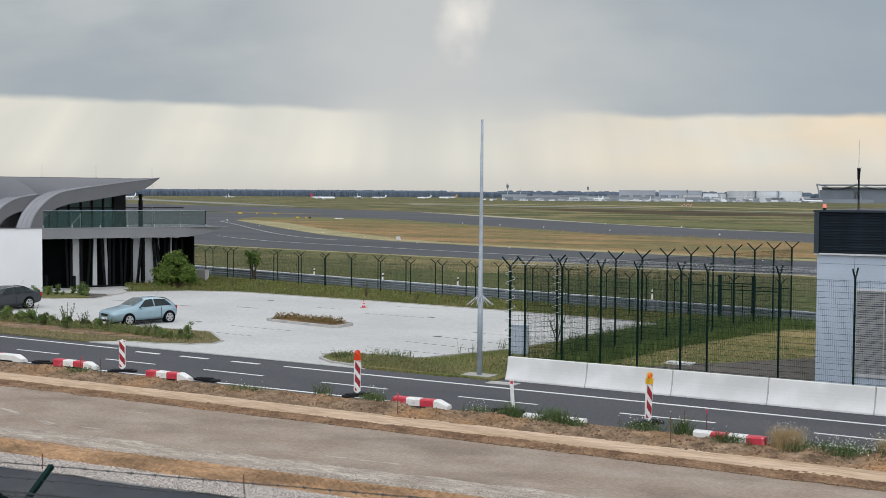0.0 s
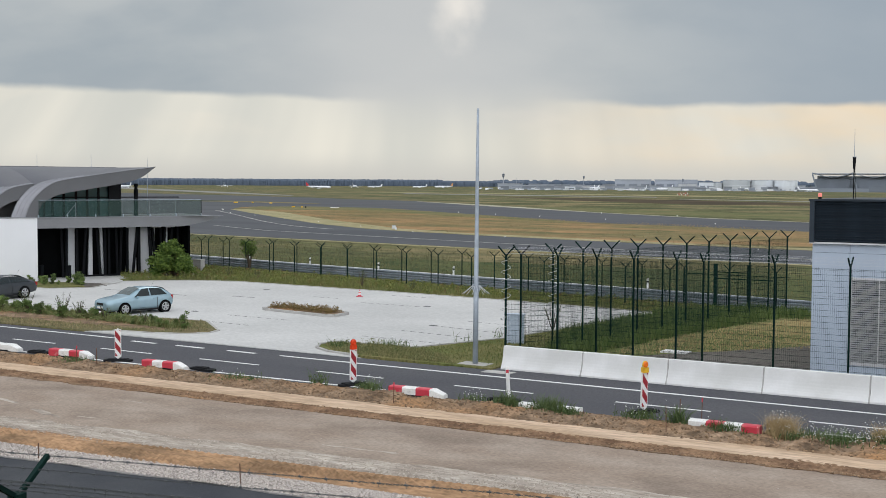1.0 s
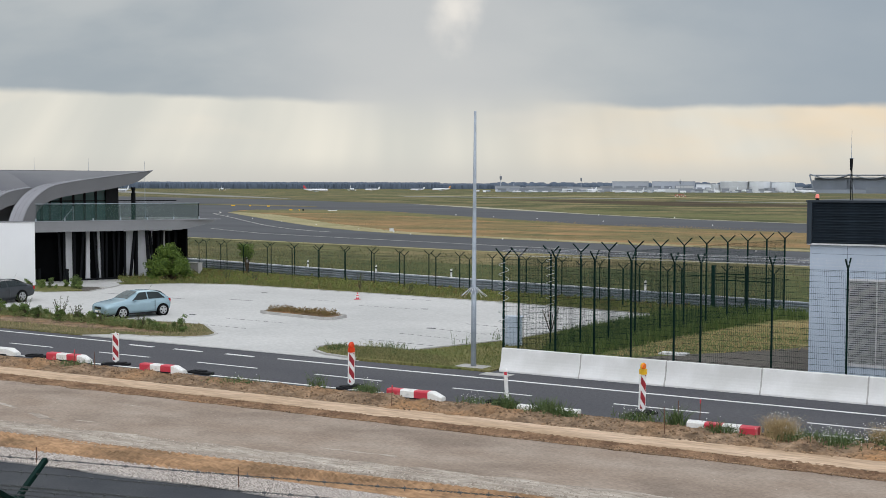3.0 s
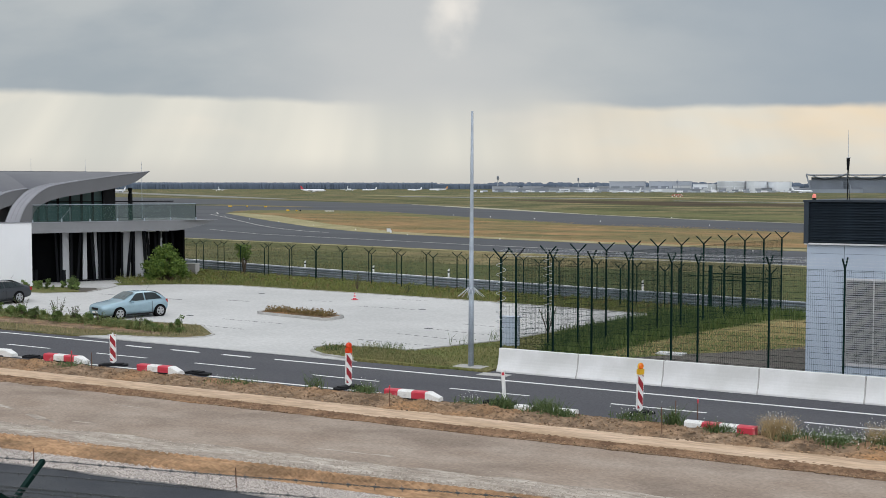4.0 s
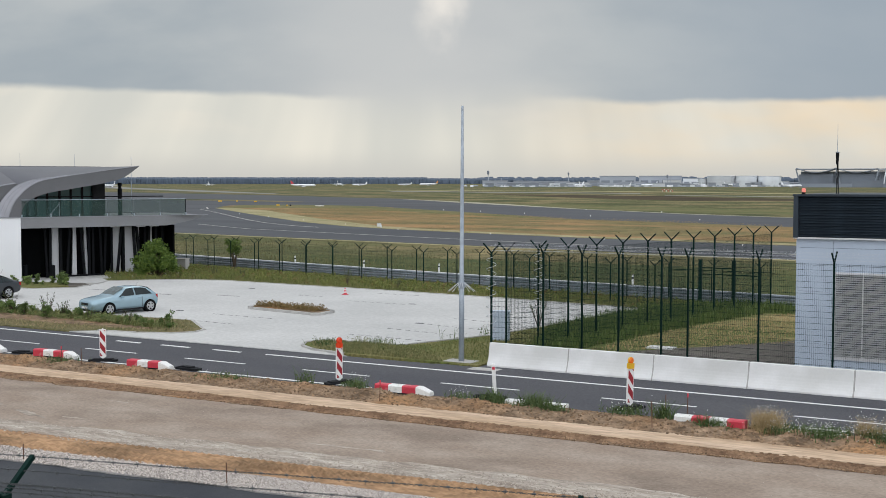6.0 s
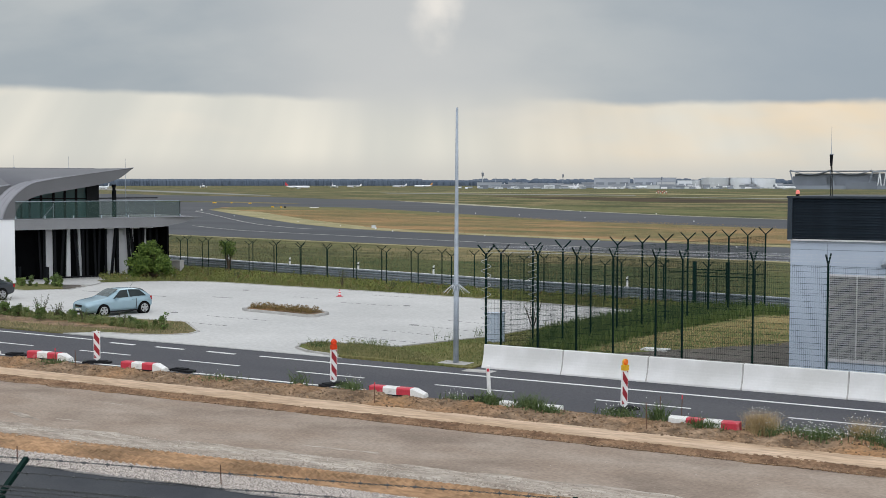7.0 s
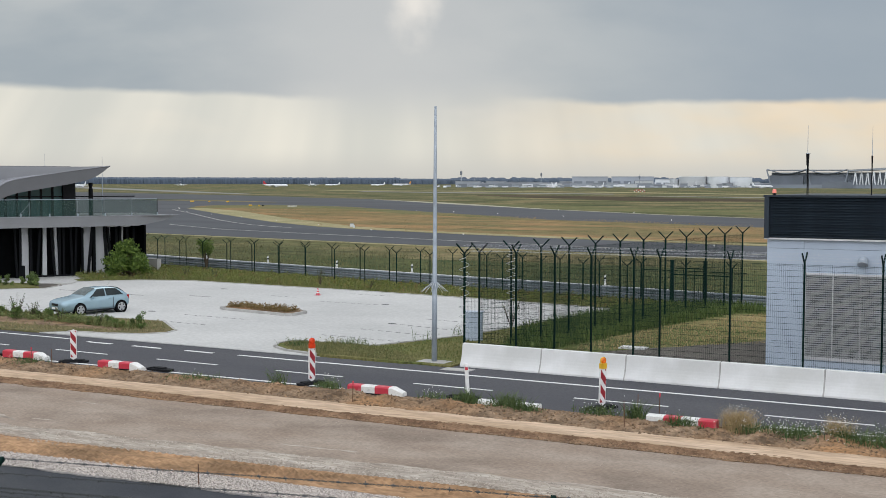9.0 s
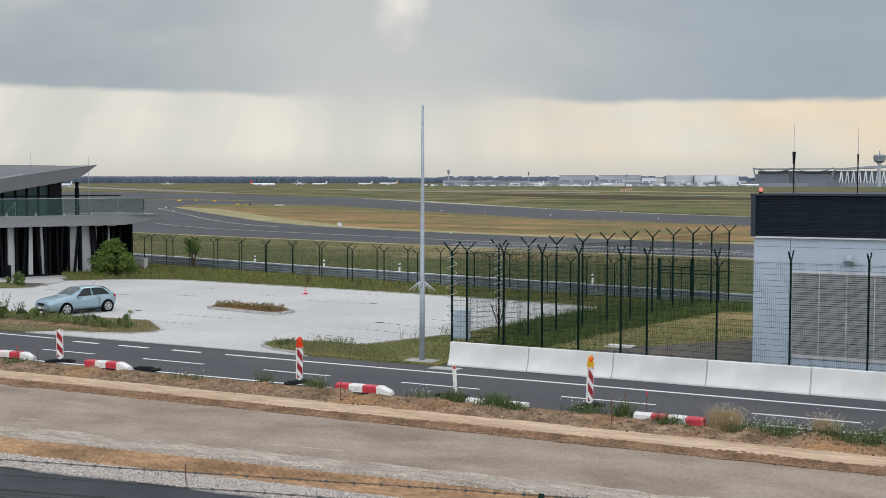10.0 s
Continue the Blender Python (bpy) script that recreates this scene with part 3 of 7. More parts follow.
TRIM = material("light_grey_roof_trim", (0.25, 0.253, 0.275), 0.45, 0.3, var=0.1, scale=1)
WINDOWGLASS = material("dark_green_window_glass", (0.06, 0.125, 0.13), 0.08, var=0.4, scale=0.5)
FOIL = material("matt_dark_plastic", (0.012, 0.013, 0.015), 0.7, spec=0.2, var=0.3, scale=4)
BLUECAR = material("pale_blue_car_paint", (0.31, 0.435, 0.5), 0.2, 0.35, var=0.06, scale=3)
GREYCAR = material("dark_grey_car_paint", (0.06, 0.066, 0.074), 0.22, 0.4, var=0.08, scale=3)
CARGLASS = material("tinted_car_glass", (0.012, 0.02, 0.022), 0.05, spec=0.4, var=0.3, scale=2)
# windscreen glass, base colour lightened to carry a pale sky reflection
SCREEN = material("windscreen_reflection", (0.09, 0.118, 0.118), 0.06, spec=0.8, var=0.5, scale=2.5)
TYRE = material("tyre_rubber", (0.011, 0.011, 0.012), 0.9, spec=0.15, var=0.3, scale=9)
ALLOY = material("silver_alloy", (0.55, 0.56, 0.58), 0.3, 0.7, var=0.15, scale=9)
LAMPGLASS = material("clear_headlamp_glass", (0.7, 0.74, 0.76), 0.1, 0.2, var=0.1, scale=9)
TAILRED = material("red_tail_lamp", (0.35, 0.012, 0.012), 0.2, var=0.2, scale=9)
BARK = material("brown_bark", (0.09, 0.065, 0.045), 0.9, var=0.4, scale=6, bump=0.6, bump_scale=20)
LEAF = foliage("fresh_green_leaves", (0.028, 0.065, 0.012), (0.15, 0.215, 0.04))
HEDGE = foliage("shrub_leaves", (0.03, 0.06, 0.018), (0.13, 0.175, 0.055))
WEED = foliage("weed_leaves", (0.05, 0.09, 0.03), (0.12, 0.16, 0.06))
BLADE = foliage("grass_blades", (0.085, 0.112, 0.034), (0.23, 0.22, 0.085))
DRYBLADE = foliage("dry_grass_blades", (0.33, 0.24, 0.12), (0.48, 0.37, 0.2))
BROWNLEAF = foliage("brown_low_plants", (0.12, 0.10, 0.035), (0.24, 0.15, 0.06))
PETAL = foliage("white_petals", (0.75, 0.75, 0.70), (0.8, 0.8, 0.78))
PLANEWHITE = material("white_aircraft_paint", (0.75, 0.77, 0.80), 0.4, var=0.06, scale=0.05)
PLANERED = material("red_aircraft_paint", (0.45, 0.03, 0.04), 0.4, var=0.1, scale=0.1)
PLANEORANGE = material("orange_aircraft_paint", (0.55, 0.25, 0.06), 0.4, var=0.1, scale=0.1)
# far foliage tint with the blue haze of distance painted in
FARWOOD = foliage("hazed_wood", (0.07, 0.095, 0.132), (0.08, 0.106, 0.143))
# far building tones, paler and bluer: distance haze is put into the colour
FARGREY = material("hazed_grey_cladding", (0.31, 0.34, 0.385), 0.8, var=0.15, scale=0.03, shift=0.25)
# white cladding of its own, plus some painted distance haze in the tint
FARWHITE = material("hazed_pale_cladding", (0.6, 0.63, 0.655), 0.8, var=0.12, scale=0.05, shift=0.2)
FARDARK = material("hazed_dark_glazing", (0.2, 0.228, 0.27), 0.5, var=0.2, scale=0.05, shift=0.3)
# hall tones with blue haze mixed into the colour as well
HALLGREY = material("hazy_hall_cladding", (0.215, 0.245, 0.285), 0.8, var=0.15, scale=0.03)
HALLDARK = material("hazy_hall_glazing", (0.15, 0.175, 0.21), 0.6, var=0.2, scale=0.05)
FARROOF = material("hazed_hall_roof", (0.29, 0.315, 0.35), 0.7, var=0.1, scale=0.02)


def glass(name, tint, alpha):
    m = material(name, tint, 0.05, alpha=alpha, var=0.1, scale=0.3)
    return m


RAILGLASS = glass("green_tinted_railing_glass", (0.055, 0.1, 0.09), 0.3)


# ---- concrete barriers ----
def concrete_barrier():
    t = thing("concrete_barrier", Matrix(), "pale concrete traffic barrier with sloped foot beside the road", "barrier", "row of concrete barriers")
    half = [(0.0, 0), (0.0, 0.06), (0.03, 0.11), (0.075, 0.19), (0.115, 0.28), (0.15, 0.38), (0.18, 0.5), (0.205, 0.65), (0.235, 0.88), (0.25, 0.90)]
    prof = half + [(0.66 - y, z) for y, z in reversed(half)]
    part("body", Mesh().prism(prof, 0.008, 3.36), CONCRETE, t)
    part("joint_seal", Mesh().prism([(y + (0.33 - y) * 0.06, z * 0.985) for y, z in prof], 3.36, 3.4), KERB, t, "dark recessed joint")
    return t


first = concrete_barrier()
first.matrix_basis = pose(-21.8, 40.85, 0.03)
starts = (-18.4, -15.03, -11.55, -7.98, -4.5, -1.0, 2.45, 5.9, 9.35)
for i, (x, after) in enumerate(zip(starts, starts[1:])):
    copy_thing(first, pose(x, 40.87 + i * 0.03, 0.03, 0, 0, random.uniform(-0.1, 0.3)) @ Matrix.Diagonal(((after - x) / 3.4, 1, 1, 1)))

# ---- road works ----
def warning_panel(m, lamp=None, lean=0.0):
    t = thing("warning_panel", m, "striped red and white road works panel" + (" with %s lamp" % lamp if lamp else " without lamp"), "traffic panel", "road works panels along the lane")
    foot = Mesh().slab([(-0.52, -0.2), (0.52, -0.2), (0.58, -0.1), (0.58, 0.1), (0.52, 0.2), (-0.52, 0.2), (-0.58, 0.1), (-0.58, -0.1)], 0, 0.07).slab([(-0.4, -0.15), (0.4, -0.15), (0.4, 0.15), (-0.4, 0.15)], 0.07, 0.11)
    part("foot_plate", foot, RUBBER, t, "black rubber foot plate")
    r = pose(0, 0, 0.1, 0, lean, 0)
    w, h = 0.128, 1.19
    part("board", Mesh().loft([[(-w, y, 0.09), (0, y, 0.0), (w, y, 0.09), (w, y, h), (-w, y, h)] for y in (-0.03, 0.03)]), WHITEFILM, t, "white board with pointed lower end", at=r)
    iw, lo, hi = 0.11, 0.11, h - 0.022
    for k in range(-2, 8):
        a = lo + k * 0.46 + 0.06
        quad = [(-iw, a + 0.28), (iw, a), (iw, a + 0.26), (-iw, a + 0.54)]
        poly = quad
        for edge, keep in ((lo, 1), (hi, -1)):
            res = []
            for i, p in enumerate(poly):
                q = poly[(i + 1) % len(poly)]
                pin, qin = keep * (p[1] - edge) >= 0, keep * (q[1] - edge) >= 0
                if pin:
                    res.append(p)
                if pin != qin:
                    f = (edge - p[1]) / (q[1] - p[1])
                    res.append((p[0] + f * (q[0] - p[0]), edge))
            poly = res
        if len(poly) >= 3:
            part("stripe", Mesh().loft([[(px_, y, pz) for px_, pz in poly] for y in (-0.0345, -0.029)]), RED, t, "dark red slanted stripe", at=r)
    part("lug", Mesh().box(-0.02, 0.02, -0.015, 0.015, h, h + 0.05), WHITEFILM, t, at=r)
    if lamp:
        body = YELLOW if lamp == "yellow" else REDLENS
        b = part("lamp_body", Mesh().prism([(-0.07, h), (0.07, h), (0.075, h + 0.17), (-0.075, h + 0.17)], -0.1, 0.1), body, t, "%s lamp housing" % lamp, at=r)
        part("lens", Mesh().tube([(0, -0.06, h + 0.255), (0, -0.03, h + 0.255), (0, 0.03, h + 0.255), (0, 0.06, h + 0.255)], [0.07, 0.1, 0.1, 0.07], 14), AMBER if lamp == "yellow" else REDLENS, b, "round amber lens", smooth=False)
        part("lens_ring", Mesh().tube([(0, -0.02, h + 0.255), (0, 0.02, h + 0.255)], [0.118, 0.118], 16), body, b)
    return t


warning_panel(pose(-35.78, 34.28, 0.03, 0, 0, 30))
warning_panel(pose(-24.5, 34.7, 0.03, 0, 0, 68), "orange-red", 0.6)
warning_panel(pose(-13.75, 35.4, 0.03, 0, 0, 66), "yellow", 1.8)


def guide_block(m, colours, length=2.0, label="", nose=True):
    t = thing("guide_block", m, label or "red and white painted concrete guide block on the lane edge", "guide block", "guide blocks along the lane")
    n = len(colours)
    H, D = 0.29, 0.36
    for i, c in enumerate(colours):
        a, b = length * i / n, length * (i + 1) / n
        rings = []
        xs = [a, b] if i < n - 1 else [a, b - 0.38, b]
        for x_ in xs:
            end = nose and i == n - 1 and x_ == b
            h_, d_ = (0.14, 0.30) if end else (H, D)
            o = (D - d_) / 2
            rings.append([(x_, o, 0), (x_, o, h_ - 0.04), (x_, o + 0.05, h_), (x_, o + d_ - 0.05, h_), (x_, o + d_, h_ - 0.04), (x_, o + d_, 0)])
        part("segment", Mesh().loft(rings), (REDPAINT if c == "r" else WHITEPAINT), t, "red segment" if c == "r" else "white segment")
    part("rubber_strip", Mesh().box(0.25 * length, 0.75 * length, -0.012, D + 0.012, 0, 0.045), RUBBER, t, "black rubber foot strip")
    return t


guide_block(pose(-43.25, 33.6, 0.06, 0, 0, 2), "rww", 2.15)
guide_block(pose(-39.25, 33.75, 0.06, 0, 0, 2), "rwrw", 2.3)
guide_block(pose(-33.75, 33.55, 0.06, 0, 0, 4), "rwrw", 2.05)
guide_block(pose(-22.35, 33.75, 0.06, 0, 0, 4), "rwrw", 2.1)
guide_block(pose(-17.5, 34.0, -0.09, 0, 0, 3), "www", 2.1, "scuffed white guide block lying in tall weeds", False)
guide_block(pose(-11.7, 33.75, 0.03, 0, 0, 2), "wrwr", 2.1, "worn white and red guide block beside tall weeds", False)


def rubber_foot(m):
    t = thing("rubber_foot_plate", m, "empty black rubber foot plate lying on the lane edge", "foot plate", "spare rubber foot plates")
    part("plate", Mesh().slab([(-0.52, -0.2), (0.52, -0.2), (0.58, -0.1), (0.58, 0.1), (0.52, 0.2), (-0.52, 0.2), (-0.58, 0.1), (-0.58, -0.1)], 0, 0.08), RUBBER, t)
    part("socket", Mesh().box(-0.22, 0.22, -0.12, 0.12, 0.08, 0.13), RUBBER, t)
    part("lifting_ridge", Mesh().box(-0.45, -0.3, -0.13, 0.13, 0.08, 0.11), RUBBER, t)
    return t


for x, y, a in ((-40.2, 34.1, 3), (-31.3, 34.35, -4), (-18.4, 34.75, 4)):
    rubber_foot(pose(x, y, 0.04, 0, 0, a))

t = thing("delineator_post", pose(-18.35, 35.0, 0.03, 0, -3.5, 30), "leaning white plastic post with red reflector", "delineator post")
part("shaft", Mesh().loft([[(-0.05, -0.05, z), (0.05, -0.05, z), (0.065, 0.02, z), (0, 0.06, z), (-0.065, 0.02, z)] for z in (0, 1.1)] + [[(-0.03, -0.03, 1.16), (0.03, -0.03, 1.16), (0.04, 0.01, 1.16), (0, 0.04, 1.16), (-0.04, 0.01, 1.16)]]), WHITEFILM, t)
part("reflector_band", Mesh().box(-0.045, 0.045, -0.056, -0.05, 0.95, 1.05), REDPAINT, t, "red reflector")


def stake(x, y, h, tip):
    t = thing("marker_stake", pose(x, y, 0.05, random.uniform(-2, 2), random.uniform(-2, 2), 0), "thin rusty steel marker stake standing in the soil", "stake", "marker stakes")
    part("rod", Mesh().tube([(0, 0, -0.1), (0, 0, h)], 0.014, 6), RUST, t)
    if tip:
        part("flag_tape", Mesh().tube([(0, 0, h - 0.12), (0, 0, h)], 0.022, 6), REDPAINT, t, "red tape at the tip")


RUST = material("rusted_steel", (0.13, 0.06, 0.035), 0.8, var=0.3, scale=9)
for x, y, h_, c in ((-24.74, 20.9, 0.42, 0), (-18.61, 21.7, 0.5, 0), (-21.1, 32.16, 0.75, 1), (-11.96, 32.6, 0.85, 0), (-12.1, 34.1, 0.8, 0), (-11.5, 34.35, 0.85, 1), (-36.1, 32.4, 0.8, 1), (-35.3, 32.7, 0.75, 0)):
    stake(x, y, h_, c)

# ---- steel mast with spikes ----
t = thing("steel_mast", pose(-23.13, 41.2, 0.03, 0, 0.25, 0), "tall tapered galvanised steel pole with spiked collar", "pole")
part("shaft", Mesh().tube([(0, 0, 0), (0, 0, 3.2), (0, 0, 3.21), (0, 0, 7), (0, 0, 10.2)], [0.112, 0.1, 0.09, 0.072, 0.046], 16), GALV, t, smooth=True)
part("base_flange", Mesh().tube([(0, 0, 0), (0, 0, 0.03)], 0.22, 16), GALV, t)
part("collar", Mesh().tube([(0, 0, 3.0), (0, 0, 3.22)], 0.15, 16), GALV, t)
for k in range(14):
    a = 2 * math.pi * k / 14
    part("spike", Mesh().tube([(0.13 * math.cos(a), 0.13 * math.sin(a), 3.2), (0.55 * math.cos(a), 0.55 * math.sin(a), 2.86)], [0.014, 0.006], 5), WIRE, t, "outward steel spike")
structure("mast_footing", Mesh().slab([(-23.75, 40.8), (-22.5, 40.8), (-22.5, 41.55), (-23.75, 41.55)], -0.1, 0.105), KERB, "pale concrete footing of the mast", "footing")
structure("manhole", Mesh().slab([(-22.1, 39.8), (-20.9, 39.85), (-20.9, 40.45), (-22.1, 40.4)], 0, 0.045), KERB, "pale concrete cover in the road edge", "cover")
structure("compound_cover", Mesh().slab([(-18.1, 48.4), (-16.95, 48.4), (-16.95, 49.15), (-18.1, 49.15)], 0, 0.13), CONCRETE, "pale concrete cover in the lawn", "cover")

# ---- fences ----
def post_data(h, w, reach, rise, name):
    """A square post with clip collars, and its two fork arms."""
    zs_, rs_ = [0.0], [w * 0.5]
    for i in range(8):
        z_ = 0.3 + i * (h - 0.5) / 7
        zs_ += [z_, z_ + 0.001, z_ + 0.05, z_ + 0.051]
        rs_ += [w * 0.5, w * 0.58, w * 0.58, w * 0.5]
    body = Mesh().tube([(0, 0, z_) for z_ in zs_ + [h]], [r_ * 1.414 for r_ in rs_ + [w * 0.5]], 4, 45).data(name, GREENSTEEL)
    a1 = Mesh().bar((0, 0, h - 0.02), (-reach, 0, h + rise), w * 0.75).data("arm", GREENSTEEL)
    a2 = Mesh().bar((0, 0, h - 0.02), (reach, 0, h + rise), w * 0.75).data("arm", GREENSTEEL)
    return body, a1, a2


def mesh_panel(L, h, rows, cols, r=0.003):
    m = Mesh()
    for i in range(rows + 1):
        z = 0.06 + (h - 0.1) * i / rows
        m.box(0, L, -r * 1.6, r * 1.6, z - r * 1.4, z + r * 1.4)
    for j in range(cols + 1):
        x_ = L * j / cols
        m.box(x_ - r * 0.6, x_ + r * 0.6, -r, r, 0.05, h)
    return m.data("mesh_panel", GREENSTEEL)


def barbed(a, b, r=0.004, barb=0.16, mat=None, sag=0.0, size=0.02):
    """A barbed wire between two points, with its barbs."""
    a, b = Vector(a), Vector(b)
    L = (b - a).length
    m = Mesh()
    n = max(2, int(L / 0.6))
    pts = [a.lerp(b, i / n) - Vector((0, 0, sag * 4 * (i / n) * (1 - i / n))) for i in range(n + 1)]
    m.tube(pts, r, 4)
    for i in range(int(L / barb)):
        f = (i + 0.5) * barb / L
        p = a.lerp(b, f) - Vector((0, 0, sag * 4 * f * (1 - f)))
        for q in (Vector((0.3, 0.4, 1)), Vector((0.5, -0.8, -0.6))):
            q = q.normalized() * size
            m.tube([p - q, p + q], [r * 0.7, r * 0.7], 3)
    return m


def fence(name, label, points, h, reach, rise, data, turn=0.0, first_turn=None, rows=20, cols=40, wires=True, arms=(True, True), wire=0.0042):
    t = thing(name, Matrix(), label, "fence")
    body, a1, a2 = data
    cache = {}
    for i, (x_, y_) in enumerate(points):
        j = min(i, len(points) - 2)
        ang = math.degrees(math.atan2(points[j + 1][1] - points[j][1], points[j + 1][0] - points[j][0]))
        m = pose(x_, y_, 0.0, 0, 0, ang + 90 + (turn if i or first_turn is None else first_turn))
        p = part("post", body, None, t, at=m)
        for arm_data, wanted in ((a1, arms[0]), (a2, arms[1])):
            if wanted:
                part("arm", arm_data, None, p, "slanted top arm")
    for (x0, y0), (x1, y1) in zip(points, points[1:]):
        L = round(math.hypot(x1 - x0, y1 - y0), 2)
        if L not in cache:
            cache[L] = mesh_panel(L, h, rows, max(8, int(L / 0.06)) if cols is None else cols, wire)
        ang = math.degrees(math.atan2(y1 - y0, x1 - x0))
        part("mesh_panel", cache[L], None, t, "fine green wire mesh panel", at=pose(x0, y0, 0.0, 0, 0, ang))
        if wires:
            c, s = math.cos(radians(ang + 90)), math.sin(radians(ang + 90))
            for sign in ([-1] if arms[0] else []) + ([1] if arms[1] else []):
                for f in (0.3, 0.62, 0.95):
                    o = (c * sign * reach * f, s * sign * reach * f)
                    part("barbed_wire", barbed((x0 + o[0], y0 + o[1], h + rise * f), (x1 + o[0], y1 + o[1], h + rise * f), 0.0022, 0.16, size=0.034), WIRE, t, "galvanised barbed wire")
    return t


tall = post_data(4.38, 0.064, 0.42, 0.36, "post")
side = [(-22.36 + 0.415 * i, 43.62 + 2.174 * i) for i in range(12)]
fence("compound_fence", "tall dark green mesh fence with forked post tops", side, 4.3, 0.42, 0.36, tall, turn=0, wires=False, wire=0.0033)
front = [(-22.52, 42.6), (-20.48, 43.2), (-18.8, 43.2), (-17.26, 43.2), (-15.52, 43.2), (-14.48, 43.2), (-11.81, 43.2), (-9.16, 43.2), (-6.5, 43.2), (-3.9, 43.2), (-1.3, 43.2)]
fence("front_fence", "tall dark green mesh fence behind the concrete barriers", front, 4.35, 0.42, 0.36, tall, turn=0, first_turn=63, cols=36, wire=0.0033)
# spirals of razor wire along two corner posts
for x, y, z0 in ((-22.5, 42.55, 1.2), (-21.95, 45.8, 1.7)):
    pts = [(x + 0.2 * math.cos(k * 0.55), y + 0.2 * math.sin(k * 0.55), z0 + (4.2 - z0) * k / 90) for k in range(91)]
    tagged(part("razor_wire_coil", Mesh().tube(pts, 0.011, 4), WIRE), "upright spiral of razor wire along a fence post", "razor wire", "razor wire coils")
pts = [(-22.36 + 0.0041 * k + 0.02 * math.cos(k * 0.9), 43.62 - 0.0008 * k + 0.055 * math.sin(k * 0.9), 4.36 + 0.0036 * k + 0.05 * math.cos(k * 0.9)) for k in range(100)]
tagged(part("razor_wire_coil", Mesh().tube(pts, 0.011, 4), material("tarred_wire", (0.05, 0.055, 0.06), 0.5, 0.5, var=0.2)), "dark coil of razor wire wound round a fork arm", "razor wire", "razor wire coils")

low = post_data(2.42, 0.055, 0.36, 0.3, "post")
rowa = [(-69.06 + 3.013 * i, 75.67 - 0.693 * i) for i in range(-1, 16)]
fence("airfield_fence", "dark green mesh fence along the far edge of the car park", rowa, 2.38, 0.36, 0.3, low, turn=-26, rows=10, cols=24, wires=False, wire=0.0011)
rowb = [(-73.0 + 2.893 * i, 78.35 - 0.635 * i) for i in range(-1, 20)]
fence("perimeter_fence", "second green mesh fence along the perimeter road", rowb, 2.38, 0.36, 0.3, low, turn=-26, rows=10, cols=24, wires=False, wire=0.0011)

t = thing("sliding_gate", pose(-22.15, 68.3, 0, 0, 0, -1), "dark green steel gate between two thick posts", "gate")
for x_, w_ in ((0, 0.19), (2.0, 0.19)):
    post = part("gate_post", Mesh().box(x_ - w_ / 2, x_ + w_ / 2, -w_ / 2, w_ / 2, 0, 2.62), GREENSTEEL, t)
    part("post_cap", Mesh().box(x_ - w_ / 2 - 0.01, x_ + w_ / 2 + 0.01, -w_ / 2 - 0.01, w_ / 2 + 0.01, 2.62, 2.65), GREENSTEEL, post)
part("top_rail", Mesh().box(0.1, 1.9, -0.03, 0.03, 2.14, 2.2), GREENSTEEL, t)
part("middle_rail", Mesh().box(0.1, 3.4, -0.03, 0.03, 1.76, 1.82), GREENSTEEL, t)
part("long_rail", Mesh().box(-1.9, 4.4, 0.1, 0.14, 1.98, 2.02), GREENSTEEL, t)
for x_ in (0.68, 1.34):
    part("gate_bar", Mesh().box(x_ - 0.02, x_ + 0.02, -0.02, 0.02, 0.1, 2.14), GREENSTEEL, t)
part("bottom_rail", Mesh().box(0.1, 1.9, -0.03, 0.03, 0.1, 0.16), GREENSTEEL, t)

# guard rail along the perimeter road
t = thing("guard_rail", Matrix(), "galvanised steel guard rail along the perimeter road", "guard rail")
RAILLINE = [(-92, 83.5), (-71.5, 79.1), (-53.9, 75.3), (-39, 72.2), (-26.2, 69.95), (-17, 68.2), (10, 63.2)]
for (x0, y0), (x1, y1) in zip(RAILLINE, RAILLINE[1:]):
    L = math.hypot(x1 - x0, y1 - y0)
    ang = math.degrees(math.atan2(y1 - y0, x1 - x0))
    m = pose(x0, y0, 0, 0, 0, ang)
    prof = [(0, 0.44), (-0.06, 0.49), (-0.06, 0.55), (0, 0.6), (-0.06, 0.65), (-0.06, 0.72), (0, 0.76), (0.015, 0.76), (-0.04, 0.72), (-0.04, 0.65), (0.02, 0.6), (-0.04, 0.55), (-0.04, 0.49), (0.015, 0.44)]
    part("beam", Mesh().prism(prof, 0, L), RAILSTEEL, t, "corrugated steel beam", at=m)
    part("lower_beam", Mesh().prism([(y_, z_ - 0.36) for y_, z_ in prof], 0, L), RAILSTEEL, t, at=m)
    for i in range(int(L / 4)):
        part("rail_post", Mesh().box(i * 4, i * 4 + 0.1, 0.03, 0.13, 0, 0.72), GALV, t, at=m)
for x, y in ((-71.0, 84.2), (-62.69, 82.36), (-54.28, 80.45), (-46.9, 79.97), (-29.84, 77.24)):
    t = thing("roadside_marker", pose(x, y, 0.02, 0, 0, 30) @ Matrix.Scale(0.72, 4), "white plastic roadside marker with black band", "roadside marker", "roadside markers")
    part("shaft", Mesh().loft([[(-0.1, -0.06, z), (0.1, -0.06, z), (0, 0.1, z)] for z in (0, 1.0)] + [[(-0.1, -0.06, 1.06), (0.1, -0.06, 1.2), (0, 0.1, 1.1)]]), WHITEFILM, t)
    part("black_band", Mesh().box(-0.102, 0.102, -0.066, -0.058, 0.75, 0.92), BLACKSTEEL, t)

